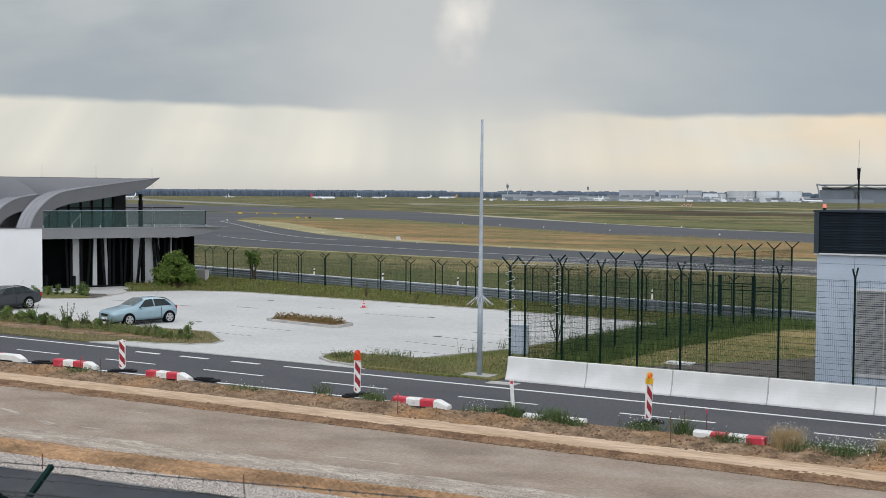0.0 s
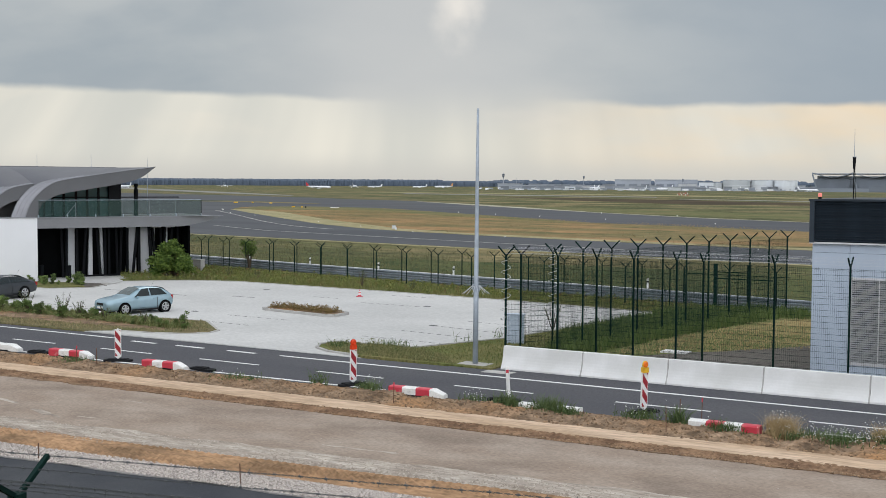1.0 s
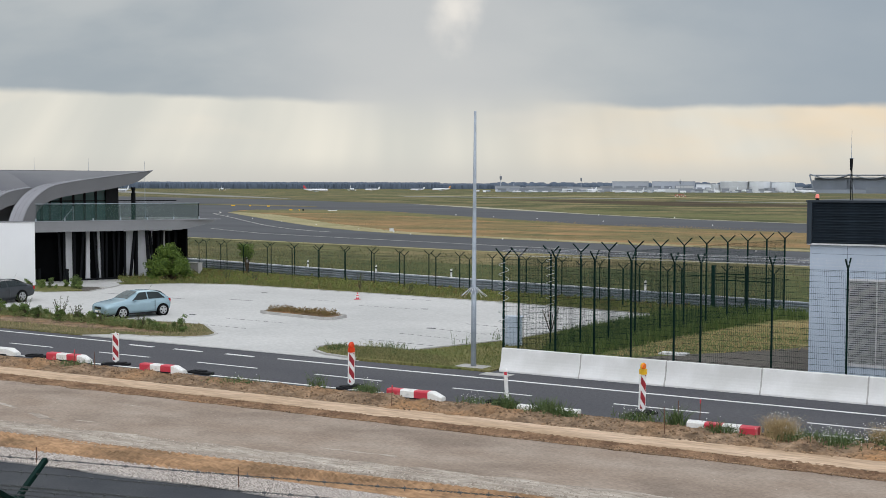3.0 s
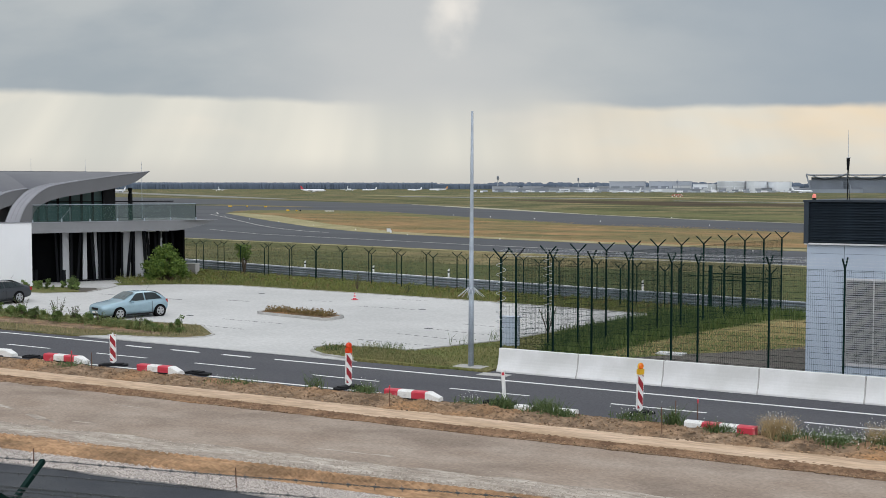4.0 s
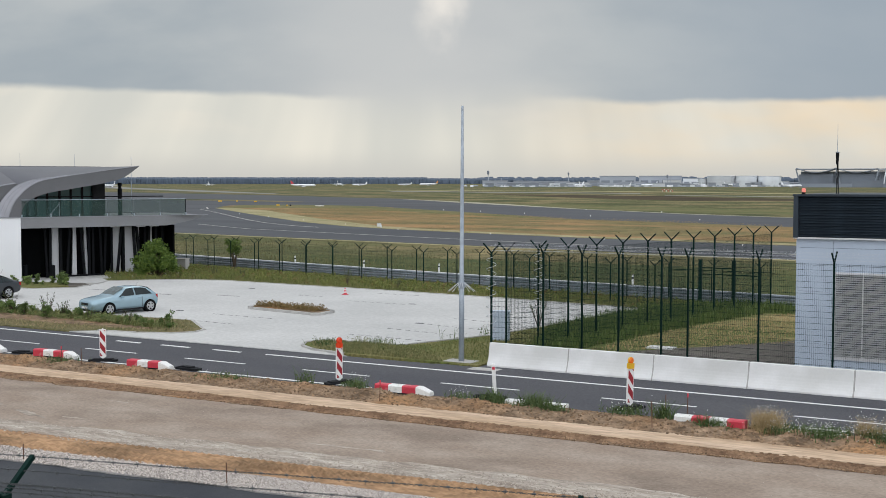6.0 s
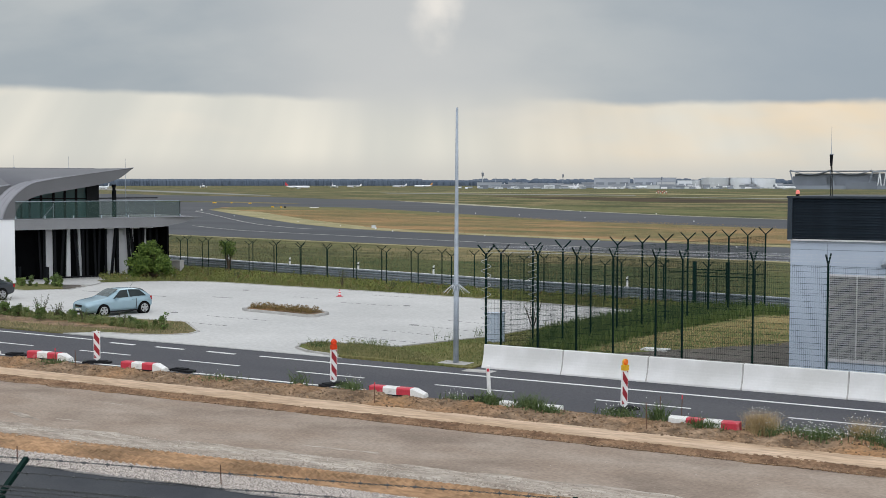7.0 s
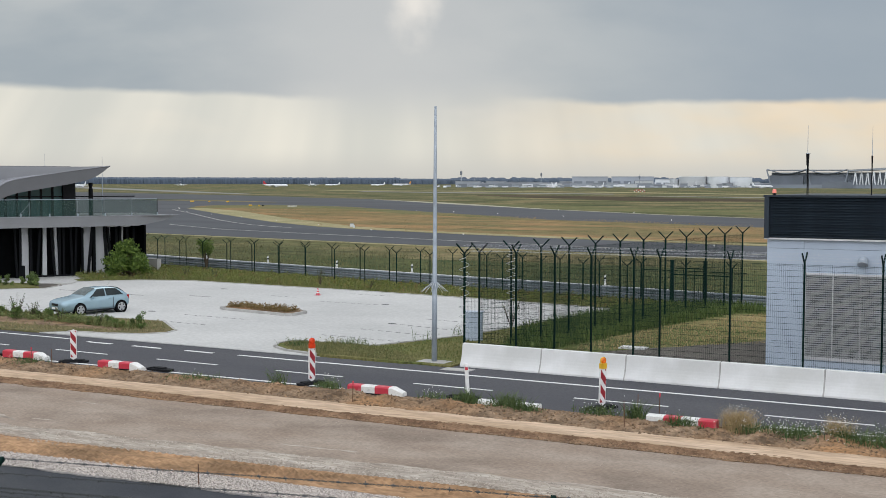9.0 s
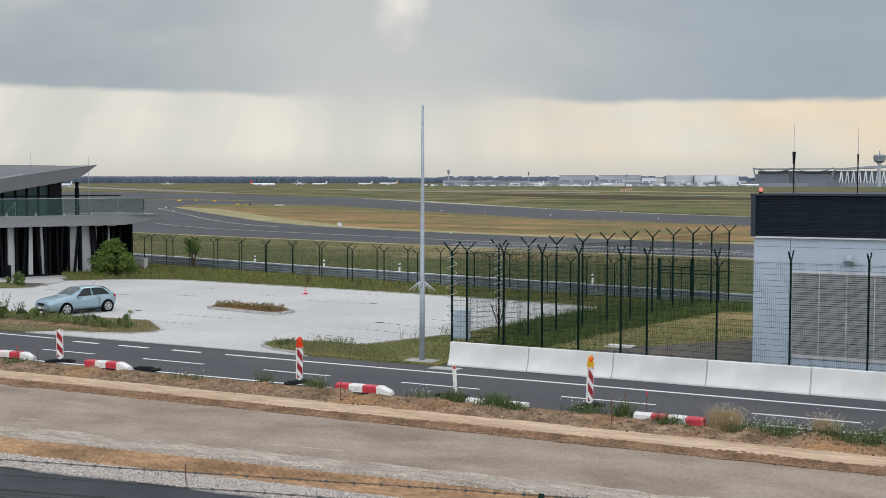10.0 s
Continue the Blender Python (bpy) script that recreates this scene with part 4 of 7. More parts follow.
# ---- technical building ----
t = thing("technical_building", pose(-11.25, 46.3, 0, 0, 0, 0), "pale blue-grey technical building with dark louvred upper band", "building")
SW, SD = 10.0, 7.5
part("wall", Mesh().box(0.06, SW, 0.06, SD, 0, 5.05), SEAM, t, "dark backing of the cladding")
zs = [0.05, 1.05, 2.05, 3.05, 4.05, 4.72, 5.05]
xs_ = [0.0, 1.4, 5.5, 6.9, 8.4, 10.0]
for i in range(len(xs_) - 1):
    for z0, z1 in zip(zs, zs[1:]):
        if i == 1 and z0 < 3.6:
            continue
        part("panel", Mesh().box(xs_[i] + 0.008, xs_[i + 1] - 0.008, 0, 0.06, z0 + 0.006, z1 - 0.006), LIGHTPANEL, t)
part("panel", Mesh().box(1.41, 5.49, 0, 0.06, 3.82, 4.044), LIGHTPANEL, t)
part("panel", Mesh().box(1.41, 5.49, 0, 0.06, 0.056, 0.5), LIGHTPANEL, t)
part("end_panel", Mesh().box(0, 0.06, 0.06, SD, 0.05, 5.05), LIGHTPANEL, t)
door = part("louvre_frame", Mesh().box(1.42, 1.5, -0.05, 0.06, 0.5, 3.82).box(5.4, 5.48, -0.05, 0.06, 0.5, 3.82).box(1.42, 5.48, -0.05, 0.06, 3.74, 3.82).box(1.42, 5.48, -0.05, 0.06, 0.5, 0.62), LOUVRE, t, "aluminium frame of the large louvre")
for x_ in (2.5, 3.5, 4.5):
    part("mullion", Mesh().box(x_ - 0.02, x_ + 0.02, -0.06, -0.03, 0.6, 3.74), LOUVRE, door)
slat = Mesh().loft([[(x_, -0.045, -0.03), (x_, -0.03, -0.036), (x_, 0.045, 0.014), (x_, 0.035, 0.022)] for x_ in (1.5, 5.4)]).data("slat", LOUVRE)
for i in range(38):
    part("slat", slat, None, door, at=pose(0, 0, 0.68 + i * 0.082))
band_ = part("louvre_band", Mesh().box(-0.05, SW, -0.02, SD, 5.12, 6.68), ANTHRACITE, t, "dark anthracite louvred parapet")
part("corner_post", Mesh().box(-0.08, 0.1, -0.2, 0.0, 5.1, 6.7), ANTHRACITE, band_)
part("cap", Mesh().box(-0.11, SW, -0.24, SD, 6.68, 6.76), ANTHRACITE, band_)
part("sill", Mesh().box(-0.07, SW, -0.16, SD, 5.06, 5.12), LOUVRE, band_, "pale metal sill")
slat = Mesh().loft([[(x_, -0.17, -0.055), (x_, -0.155, -0.06), (x_, -0.03, 0.035), (x_, -0.03, 0.05)] for x_ in (0.06, SW)]).data("slat", ANTHRACITE)
for i in range(15):
    part("slat", slat, None, band_, at=pose(0, 0, 5.22 + i * 0.1))
part("bracket_lamp", Mesh().tube([(3.6, -0.02, 4.45), (3.6, -0.25, 4.35), (3.6, -0.35, 4.2)], [0.05, 0.18, 0.2], 12), GALV, t, "grey wall lamp with visor")

for x, h_, fork in ((-10.05, 1.6, True), (-7.65, 1.5, False)):
    t = thing("antenna_mast", pose(x, 47.6, 6.76), "slim black antenna mast with thin whip on the roof", "antenna", "roof antennas")
    part("tube", Mesh().tube([(0, 0, 0), (0, 0, h_ - 0.5), (0, 0, h_)], [0.02, 0.022, 0.035 if not fork else 0.028], 8), BLACKSTEEL, t)
    if fork:
        part("head", Mesh().loft([[(-0.035, -0.05, h_ - 0.45), (0.035, -0.05, h_ - 0.45), (0.035, 0.05, h_ - 0.45), (-0.035, 0.05, h_ - 0.45)], [(-0.05, -0.06, h_), (0.06, -0.06, h_), (0.06, 0.06, h_), (-0.05, 0.06, h_)]]), BLACKSTEEL, t)
        part("head_cap", Mesh().box(-0.06, 0.09, -0.05, 0.05, h_, h_ + 0.025), GALV, t)
        part("side_tube", Mesh().tube([(0.07, 0, 0), (0.03, 0, h_ - 0.3)], [0.012, 0.012], 6), BLACKSTEEL, t)
    part("whip", Mesh().tube([(0, 0, h_), (0, 0, h_ + 1.1)], [0.012, 0.006], 5), GALV, t)
t = thing("obstruction_lamp", pose(-11.05, 46.5, 6.76) @ Matrix.Scale(0.75, 4), "small red warning lamp on the roof edge", "warning lamp")
part("socket", Mesh().tube([(0, 0, 0), (0, 0, 0.1)], 0.09, 10), BLACKSTEEL, t)
part("lens", Mesh().tube([(0, 0, 0.1), (0, 0, 0.24), (0, 0, 0.3)], [0.1, 0.1, 0.06], 12), material("lit_red_lens", (0.9, 0.25, 0.2), 0.3, emit=0.18), t, "red lens")

# ---- pavilion ----
PAV = thing("pavilion", pose(-69.5, 58.87, 0, 0, 0, 65.5), "modern white pavilion with terrace and curved grey wing roof", "building")
part("white_wall", Mesh().box(-16, 0.0, -0.05, 0.4, -0.1, 4.62), RENDER, PAV, "plain white rendered wall")
part("wall_coping", Mesh().box(-16, 0.03, -0.1, 0.45, 4.62, 4.7), TRIM, PAV)
part("side_wall", Mesh().box(-0.3, 0.0, 0.4, 2.4, -0.1, 3.86), RENDER, PAV)
part("rear_block", Mesh().box(-16, 12, 9, 9.3, -0.1, 4.7), FASCIA, PAV)
slab_ = part("terrace_slab", Mesh().loft([[(x_, y0, z0), (x_, 9, z0), (x_, 9, 4.62), (x_, y0, 4.62)] for x_, y0, z0 in ((0.0, -0.05, 3.86), (11.1, -0.05, 3.86), (13.2, 0.2, 4.2), (14.5, 0.5, 4.58))]), SLABGREY, PAV, "grey terrace slab tapering to a thin tip")
part("edge_cap", Mesh().box(-0.02, 14.5, -0.08, 0.1, 4.62, 4.67), TRIM, slab_)
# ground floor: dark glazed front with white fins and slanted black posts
# the shade under the slab is put into the glazing's colour
part("glazed_front", Mesh().box(0.3, 12.05, 2.4, 2.6, 0.0, 3.86), DARK, PAV, "dark glazing with deep shade put into its near-black colour")
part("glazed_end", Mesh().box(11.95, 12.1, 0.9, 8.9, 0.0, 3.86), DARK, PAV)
for a, b, c, d in ((2.9, 3.4, 2.9, 3.4), (4.5, 4.75, 4.4, 4.75), (5.3, 5.5, 5.45, 5.65), (7.65, 8.15, 7.35, 8.2), (8.5, 9.1, 8.5, 9.3), (9.42, 9.7, 9.55, 9.72), (10.6, 10.75, 10.6, 10.75)):
    part("white_fin", Mesh().loft([[(a, y, 3.86), (b, y, 3.86), (d, y, 0.1), (c, y, 0.1)] for y in (2.2, 2.38)]), WHITEPANEL, PAV, "white facade fin")
for a, b in ((2.72, 2.68), (3.5, 3.5), (4.2, 3.92), (4.98, 5.28), (5.65, 5.65), (5.95, 5.95), (6.5, 6.6), (6.95, 6.8), (7.4, 7.4), (8.24, 7.82), (8.35, 8.35), (9.14, 9.4), (9.4, 9.75), (10.1, 10.1), (10.45, 10.3), (11.0, 11.0), (11.5, 11.6), (2.3, 2.45)):
    part("slanted_post", Mesh().bar((a, 2.0, 3.86), (b, 2.0, 0.0), 0.17), BLACKSTEEL, PAV, "black steel post")
part("plinth", Mesh().box(3.5, 12.1, 1.9, 2.1, 0.0, 0.2), BLACKSTEEL, PAV)
for a in (6.9, 8.9, 10.0):
    part("ceiling_light", Mesh().box(a, a + 0.7, 0.6, 0.8, 3.78, 3.858), LOUVRE, PAV)
# terrace railing
for i in range(6):
    a, b = 0.1 + i * 2.095, 0.1 + (i + 1) * 2.095 - 0.03
    part("railing_pane", Mesh().box(a, b, -0.02, 0.0, 4.66, 5.9), RAILGLASS, PAV, "green-tinted glass railing pane")
part("handrail", Mesh().box(0.1, 12.68, -0.035, 0.015, 5.9, 5.94), GALV, PAV, "thin steel handrail")
for i in range(7):
    part("railing_clamp", Mesh().box(0.06 + i * 2.095, 0.14 + i * 2.095, -0.06, 0.04, 4.64, 4.86), GALV, PAV)
part("railing_end", Mesh().box(12.64, 12.68, -0.035, 0.015, 4.66, 5.94), BLACKSTEEL, PAV)
part("brace", Mesh().bar((2.2, 0.6, 4.68), (3.0, 0.6, 5.6), 0.05).bar((3.0, 0.6, 4.66), (3.0, 0.6, 5.75), 0.06), GALV, PAV, "slanted steel brace on the terrace")
# upper room under the wing
room = part("upper_glazing", Mesh().box(0.9, 6.3, 3.0, 3.06, 4.62, 7.3), WINDOWGLASS, PAV, "green-tinted window front")
for x_ in (1.36, 1.98, 2.83, 3.77, 4.63, 5.5):
    part("mullion", Mesh().box(x_ - 0.08, x_ + 0.08, 2.9, 3.0, 4.62, 7.3), BLACKSTEEL, room, "black mullion")
part("transom", Mesh().box(0.9, 12.0, 2.86, 2.98, 6.05, 6.13), BLACKSTEEL, room, "dark horizontal bar")
part("dark_pier", Mesh().box(6.25, 7.2, 2.7, 6.0, 4.62, 7.28), FOIL, PAV, "dark end pier")
part("flue", Mesh().tube([(8.5, 3, 4.62), (8.5, 3, 6.7), (8.5, 3, 6.72), (8.5, 3, 6.9), (8.5, 3, 6.92), (8.5, 3, 7.15)], [0.17, 0.17, 0.12, 0.12, 0.16, 0.16], 14), BLACKSTEEL, PAV, "round black steel column")


def curve(points, n):
    """A smooth course through a few points."""
    res = []
    P = [Vector(p) for p in points]
    P = [P[0] * 2 - P[1]] + P + [P[-1] * 2 - P[-2]]
    for i in range(1, len(P) - 2):
        for k in range(n):
            u = k / n
            a, b, c, d = P[i - 1:i + 3]
            res.append(0.5 * (2 * b + (c - a) * u + (2 * a - 5 * b + 4 * c - d) * u * u + (3 * b - a - 3 * c + d) * u ** 3))
    return res + [P[-2]]


TOP = curve([(-0.85, 4.66), (-0.52, 5.51), (-0.11, 6.11), (0.5, 6.72), (1.35, 7.22), (2.6, 7.5), (4.25, 7.76), (6.4, 8.07), (8.95, 8.41)], 5)
BOT = curve([(-0.02, 4.66), (0.15, 5.21), (0.48, 5.7), (1.1, 6.1), (2.13, 6.43), (4.21, 6.78), (6.15, 7.12), (7.7, 7.55), (8.9, 8.36)], 5)


def wing(name, label, dx, dy, depth, tip, dz=0.0):
    TOP_, BOT_ = [Vector((p.x, p.y + dz)) for p in TOP[:tip]], [Vector((p.x, p.y + dz)) for p in BOT[:tip]]
    m = Mesh()
    m.loft([[(t_.x + dx, dy, t_.y), (b_.x + dx, dy, b_.y), (b_.x + dx, dy + 0.3, b_.y + 0.02), (t_.x + dx, dy + 0.3, t_.y)] for t_, b_ in zip(TOP_, BOT_)])
    w = part(name, m, FASCIA, PAV, label)
    s = Mesh()
    rows_ = []
    for k, f in enumerate((0, 0.15, 0.4, 0.7, 1.0)):
        rise = math.sin(f * math.pi / 2)
        rows_.append([(t_.x + dx - 1.6 * f * (1 if t_.x < 1.4 else max(0, 1 - (t_.x - 1.4) / 3)), dy + 0.05 + depth * f, t_.y + (8.43 - t_.y) * rise * 0.99) for t_ in TOP_])
    s.loft(rows_, caps=False, closed=False)
    s.loft([[(x_, y_, z_ - 0.06) for x_, y_, z_ in r] for r in rows_], caps=False, closed=False)
    part("roof_skin", s, ROOFGREY, w, "grey metal roof skin", smooth=True)
    # lit strip of the roof surface, its brightness painted as a lighter grey
    strip = [[(t_.x + dx - (0.02 + 0.8 * f) * max(0.0, min(1.0, (3.2 - t_.x) / 2.6)), dy + 0.06 + 0.5 * f, t_.y + 0.035 + 0.02 * f) for t_ in TOP_[:29]] for f in (0.0, 0.5, 1.0)]
    part("roof_verge", Mesh().loft(strip, caps=False, closed=False), TRIM, w, "strip of metal roof, its brighter light painted as lighter grey", smooth=True)
    for k in range(4):
        part("roof_seam", Mesh().tube([(t_.x + dx - (0.02 + 0.26 * k) * max(0.0, min(1.0, (3.2 - t_.x) / 2.6)), dy + 0.08 + 0.16 * k, t_.y + 0.04 + 0.01 * k) for t_ in TOP_[:29]], 0.028, 6), TRIM, w, "raised light metal seam")
    part("edge_trim", Mesh().tube([(t_.x + dx, dy - 0.01, t_.y + 0.02) for t_ in TOP_], 0.035, 6), TRIM, w)
    sof = Mesh().loft([[(b_.x + dx, dy + 0.1, b_.y), (b_.x + dx - 0.6, dy + depth, min(b_.y, 7.0))] for b_ in BOT_], caps=False, closed=False)
    part("soffit", sof, FASCIA, w)


wing("wing_roof", "curved grey metal fascia of the wing roof", 0, 0, 6.5, len(TOP))
wing("rear_wing_roof", "second curved roof segment behind the first", -2.95, 0.7, 5.8, 27, -0.45)
ridge_ = part("roof_ridge", Mesh().box(-16, 8.2, 6.5, 6.9, 8.3, 8.45), FASCIA, PAV, "straight roof ridge")
part("rear_roof", Mesh().loft([[(x_, 2.2, 6.1), (x_, 4.5, 7.6), (x_, 6.6, 8.38), (x_, 6.7, 8.3), (x_, 4.5, 7.4), (x_, 2.2, 5.9)] for x_ in (-16, 1.2)]), ROOFGREY, PAV, "curved grey metal roof behind the wing", smooth=False)
part("rear_wall", Mesh().box(-16, 0.9, 2.6, 2.9, 4.62, 6.3), FASCIA, PAV)
part("roof_hatch", Mesh().box(-7, -2.5, 4.2, 5.0, 7.75, 7.95), FOIL, PAV, "dark roof hatch")
part("ground_apron", Mesh().box(-1.5, 13, -1.2, 2.0, -0.2, 0.075), PAVERS, PAV, "paved apron in front")
t = thing("flagpole", pose(-69.82, 70.23, 4.62), "thin pale pole standing on the pavilion terrace", "pole")
part("shaft", Mesh().tube([(0, 0, 0), (0, 0, 4.6)], [0.026, 0.012], 6), GALV, t)
part("base", Mesh().tube([(0, 0, 0), (0, 0, 0.1)], 0.08, 8), GALV, t)
for x, y in ((-74.79, 63.42), (-73.03, 67.29)):
    t = thing("lightning_rod", pose(x, y, 8.43), "thin steel lightning rod on the pavilion roof", "lightning rod", "lightning rods")
    part("rod", Mesh().tube([(0, 0, 0), (0, 0, 1.0)], [0.014, 0.008], 5), GALV, t)
    part("foot", Mesh().tube([(0, 0, 0), (0, 0, 0.06)], 0.05, 8), GALV, t)
for x, y in ((-70.26, 59.84), (-68.51, 60.88)):
    t = thing("bollard", pose(x, y, 0.05), "dark square steel bollard by the pavilion entrance", "bollard", "bollards by the entrance")
    part("post", Mesh().box(-0.12, 0.12, -0.12, 0.12, 0, 1.05), BLACKSTEEL, t)
    part("cap", Mesh().box(-0.13, 0.13, -0.13, 0.13, 1.05, 1.08), BLACKSTEEL, t)
t = thing("utility_cabinet", pose(-67.3, 73.0, 0.0, 0, 0, 10), "grey utility cabinet behind the shrub", "cabinet")
part("body", Mesh().box(-0.7, 0.7, -0.3, 0.3, 0, 0.95), KERB, t)
part("lid", Mesh().box(-0.74, 0.74, -0.34, 0.34, 0.95, 1.0), KERB, t)
t = thing("switch_cabinet", pose(-24.7, 47.6, 0.06, 0, 0, 20), "pale grey switch cabinet behind the fence", "cabinet")
part("body", Mesh().box(-0.42, 0.42, -0.2, 0.2, 0, 1.3), LIGHTPANEL, t)
part("door", Mesh().box(-0.39, 0.39, -0.225, -0.2, 0.1, 1.24), LIGHTPANEL, t)
part("lid", Mesh().box(-0.46, 0.46, -0.25, 0.24, 1.3, 1.36), LIGHTPANEL, t)

# ---- cars ----
def car(m, paint, label, category, S, wheelbase, front_axle, wheel_r, windows, glass_rows, estate=False):
    """S: stations from nose to tail: x, bottom, shoulder height, top, half width at the shoulder, half width at the top."""
    t = thing("car", m, label, category, "parked cars")
    NO = S[0][0]

    def ring(s):
        x_, zb, zs_, zt, w, wt = s
        half = [(0, zb), (w * 0.86, zb), (w * 0.97, zb + 0.14), (w, (zb + zs_) / 2 + 0.08), (w * 0.975, zs_), (wt + (w * 0.975 - wt) * 0.12, zt - (zt - zs_) * 0.13), (wt * 0.8, zt - 0.015 * (zt > zs_ + 0.05)), (0, zt + 0.012)]
        return [(x_, y_, z_) for y_, z_ in half] + [(x_, -y_, z_) for y_, z_ in half[-2:0:-1]]

    body = part("body", Mesh().loft([ring(s) for s in S]), paint, t, "painted body shell")
    md = body.modifiers.new("soft", "SUBSURF")
    md.levels = md.render_levels = 1
    for p in body.data.polygons:
        p.use_smooth = True

    def at(x_, k, side, out=0.012):
        for a, b in zip(S, S[1:]):
            if a[0] <= x_ <= b[0]:
                f = (x_ - a[0]) / (b[0] - a[0])
                _, zb, zs_, zt, w, wt = [p + (q - p) * f for p, q in zip(a, b)]
                y_ = w * 0.97 + (wt + (w * 0.975 - wt) * 0.1 - w * 0.97) * k
                return (x_, side * (y_ + out), zs_ + (zt - 0.1 * (zt - zs_) - zs_) * k)

    for side_ in (1, -1):
        for corners in windows:
            n = 5
            lo = [at(corners[0][0] + (corners[1][0] - corners[0][0]) * i / n, 0.08, side_) for i in range(n + 1)]
            hi = [at(corners[2][0] + (corners[3][0] - corners[2][0]) * i / n, 0.93, side_) for i in range(n + 1)]
            inner = lambda r: [(p[0], p[1] - side_ * 0.03, p[2]) for p in r]
            part("side_window", Mesh().loft([lo, hi, inner(hi), inner(lo), lo], caps=False, closed=False), CARGLASS, t, "dark side window")
        part("mirror", Mesh().loft([[(front_axle + 0.75 + a, side_ * (S[4][4] + 0.02 + b), S[3][2] + 0.02 + c) for a, b, c in ((-0.06, 0, 0), (0.06, 0, 0), (0.06, 0, 0.12), (-0.06, 0, 0.13))], [(front_axle + 0.75 + a, side_ * (S[4][4] + 0.2 + b), S[3][2] + 0.04 + c) for a, b, c in ((-0.03, 0, 0), (0.07, 0, 0), (0.07, 0, 0.11), (-0.03, 0, 0.12))]]), paint, t)
        part("headlamp", Mesh().loft([[(NO + 0.02, side_ * 0.4, 0.56), (NO + 0.14, side_ * 0.75, 0.57), (NO + 0.22, side_ * 0.77, 0.71), (NO + 0.08, side_ * 0.4, 0.71)], [(NO + 0.3, side_ * 0.38, 0.57), (NO + 0.45, side_ * 0.72, 0.58), (NO + 0.5, side_ * 0.72, 0.72), (NO + 0.3, side_ * 0.38, 0.72)]]), LAMPGLASS, t, "clear headlamp")
        L = S[-1][0]
        part("tail_lamp", Mesh().box(L - 0.2, L - 0.075, side_ * (S[-2][4] - 0.05) - 0.05, side_ * (S[-2][4] - 0.05) + 0.03, 0.74, 0.94), TAILRED, t, "red tail lamp")
        part("door_handle", Mesh().box(front_axle + 1.75, front_axle + 1.93, side_ * (S[4][4] + 0.0) - 0.02, side_ * (S[4][4] + 0.0) + 0.02, 0.79, 0.83), paint, t)
        part("sill_strip", Mesh().box(front_axle + 0.4, front_axle + wheelbase - 0.4, side_ * (S[4][4] * 0.985) - 0.02, side_ * (S[4][4] * 0.985) + 0.012, 0.19, 0.27), FOIL, t, "dark sill")
        part("door_gap", Mesh().box(front_axle + 2.0, front_axle + 2.012, side_ * S[4][4] - 0.02, side_ * S[4][4] + 0.008, 0.32, 0.88), SEAM, t)
        for ax in (front_axle, front_axle + wheelbase):
            arch = Mesh().tube([(ax, side_ * (S[4][4] - 0.26), wheel_r), (ax, side_ * (S[4][4] + 0.004), wheel_r)], wheel_r + 0.055, 24)
            part("wheel_arch", arch, DARK, t, "dark wheel arch")
            wy = side_ * (S[4][4] - 0.09)
            w = part("wheel", Mesh().tube([(ax, wy - side_ * 0.1, wheel_r), (ax, wy + side_ * 0.09, wheel_r), (ax, wy + side_ * 0.11, wheel_r)], [wheel_r, wheel_r, wheel_r - 0.03], 24), TYRE, t, "black tyre")
            part("rim", Mesh().tube([(ax, wy + side_ * 0.1, wheel_r), (ax, wy + side_ * 0.116, wheel_r)], wheel_r * 0.68, 24), FOIL, w)
            for k in range(5):
                a = 2 * math.pi * k / 5 + 0.3
                part("spoke", Mesh().bar((ax, wy + side_ * 0.12, wheel_r), (ax + math.cos(a) * wheel_r * 0.64, wy + side_ * 0.12, wheel_r + math.sin(a) * wheel_r * 0.64), 0.085), ALLOY, w, "silver alloy spoke")
            ringp = [(ax + math.cos(2 * math.pi * k / 24) * wheel_r * 0.66, wy + side_ * 0.118, wheel_r + math.sin(2 * math.pi * k / 24) * wheel_r * 0.66) for k in range(25)]
            part("rim_ring", Mesh().tube(ringp, 0.02, 6), ALLOY, w)
    for name, xa, xb in glass_rows:
        rows_ = []
        for k in range(6):
            x_ = xa + (xb - xa) * k / 5
            a, b = next((p, q) for p, q in zip(S, S[1:]) if p[0] <= x_ <= q[0])
            f = (x_ - a[0]) / (b[0] - a[0])
            zt, wt = a[3] + (b[3] - a[3]) * f, a[5] + (b[5] - a[5]) * f
            rows_.append([(x_, y_ * wt * 0.92, zt + 0.022 - 0.03 * abs(y_) ** 3) for y_ in (-1, -0.75, -0.4, 0, 0.4, 0.75, 1)])
        part(name, Mesh().loft(rows_, caps=False, closed=False), SCREEN if name == "windscreen" else CARGLASS, t, "tinted pane", smooth=True)
    part("grille", Mesh().box(NO - 0.008, NO + 0.14, -0.32, 0.32, 0.54, 0.67), FOIL, t, "black grille")
    part("lower_intake", Mesh().box(NO - 0.005, NO + 0.15, -0.5, 0.5, 0.24, 0.33), FOIL, t)
    part("number_plate", Mesh().box(NO - 0.02, NO + 0.02, -0.26, 0.26, 0.37, 0.47), WHITEFILM, t, "plain white plate")
    part("aerial", Mesh().tube([(S[-1][0] - 0.95, 0, max(q[3] for q in S)), (S[-1][0] - 0.75, 0, max(q[3] for q in S) + 0.25)], 0.006, 5), FOIL, t)
    return t


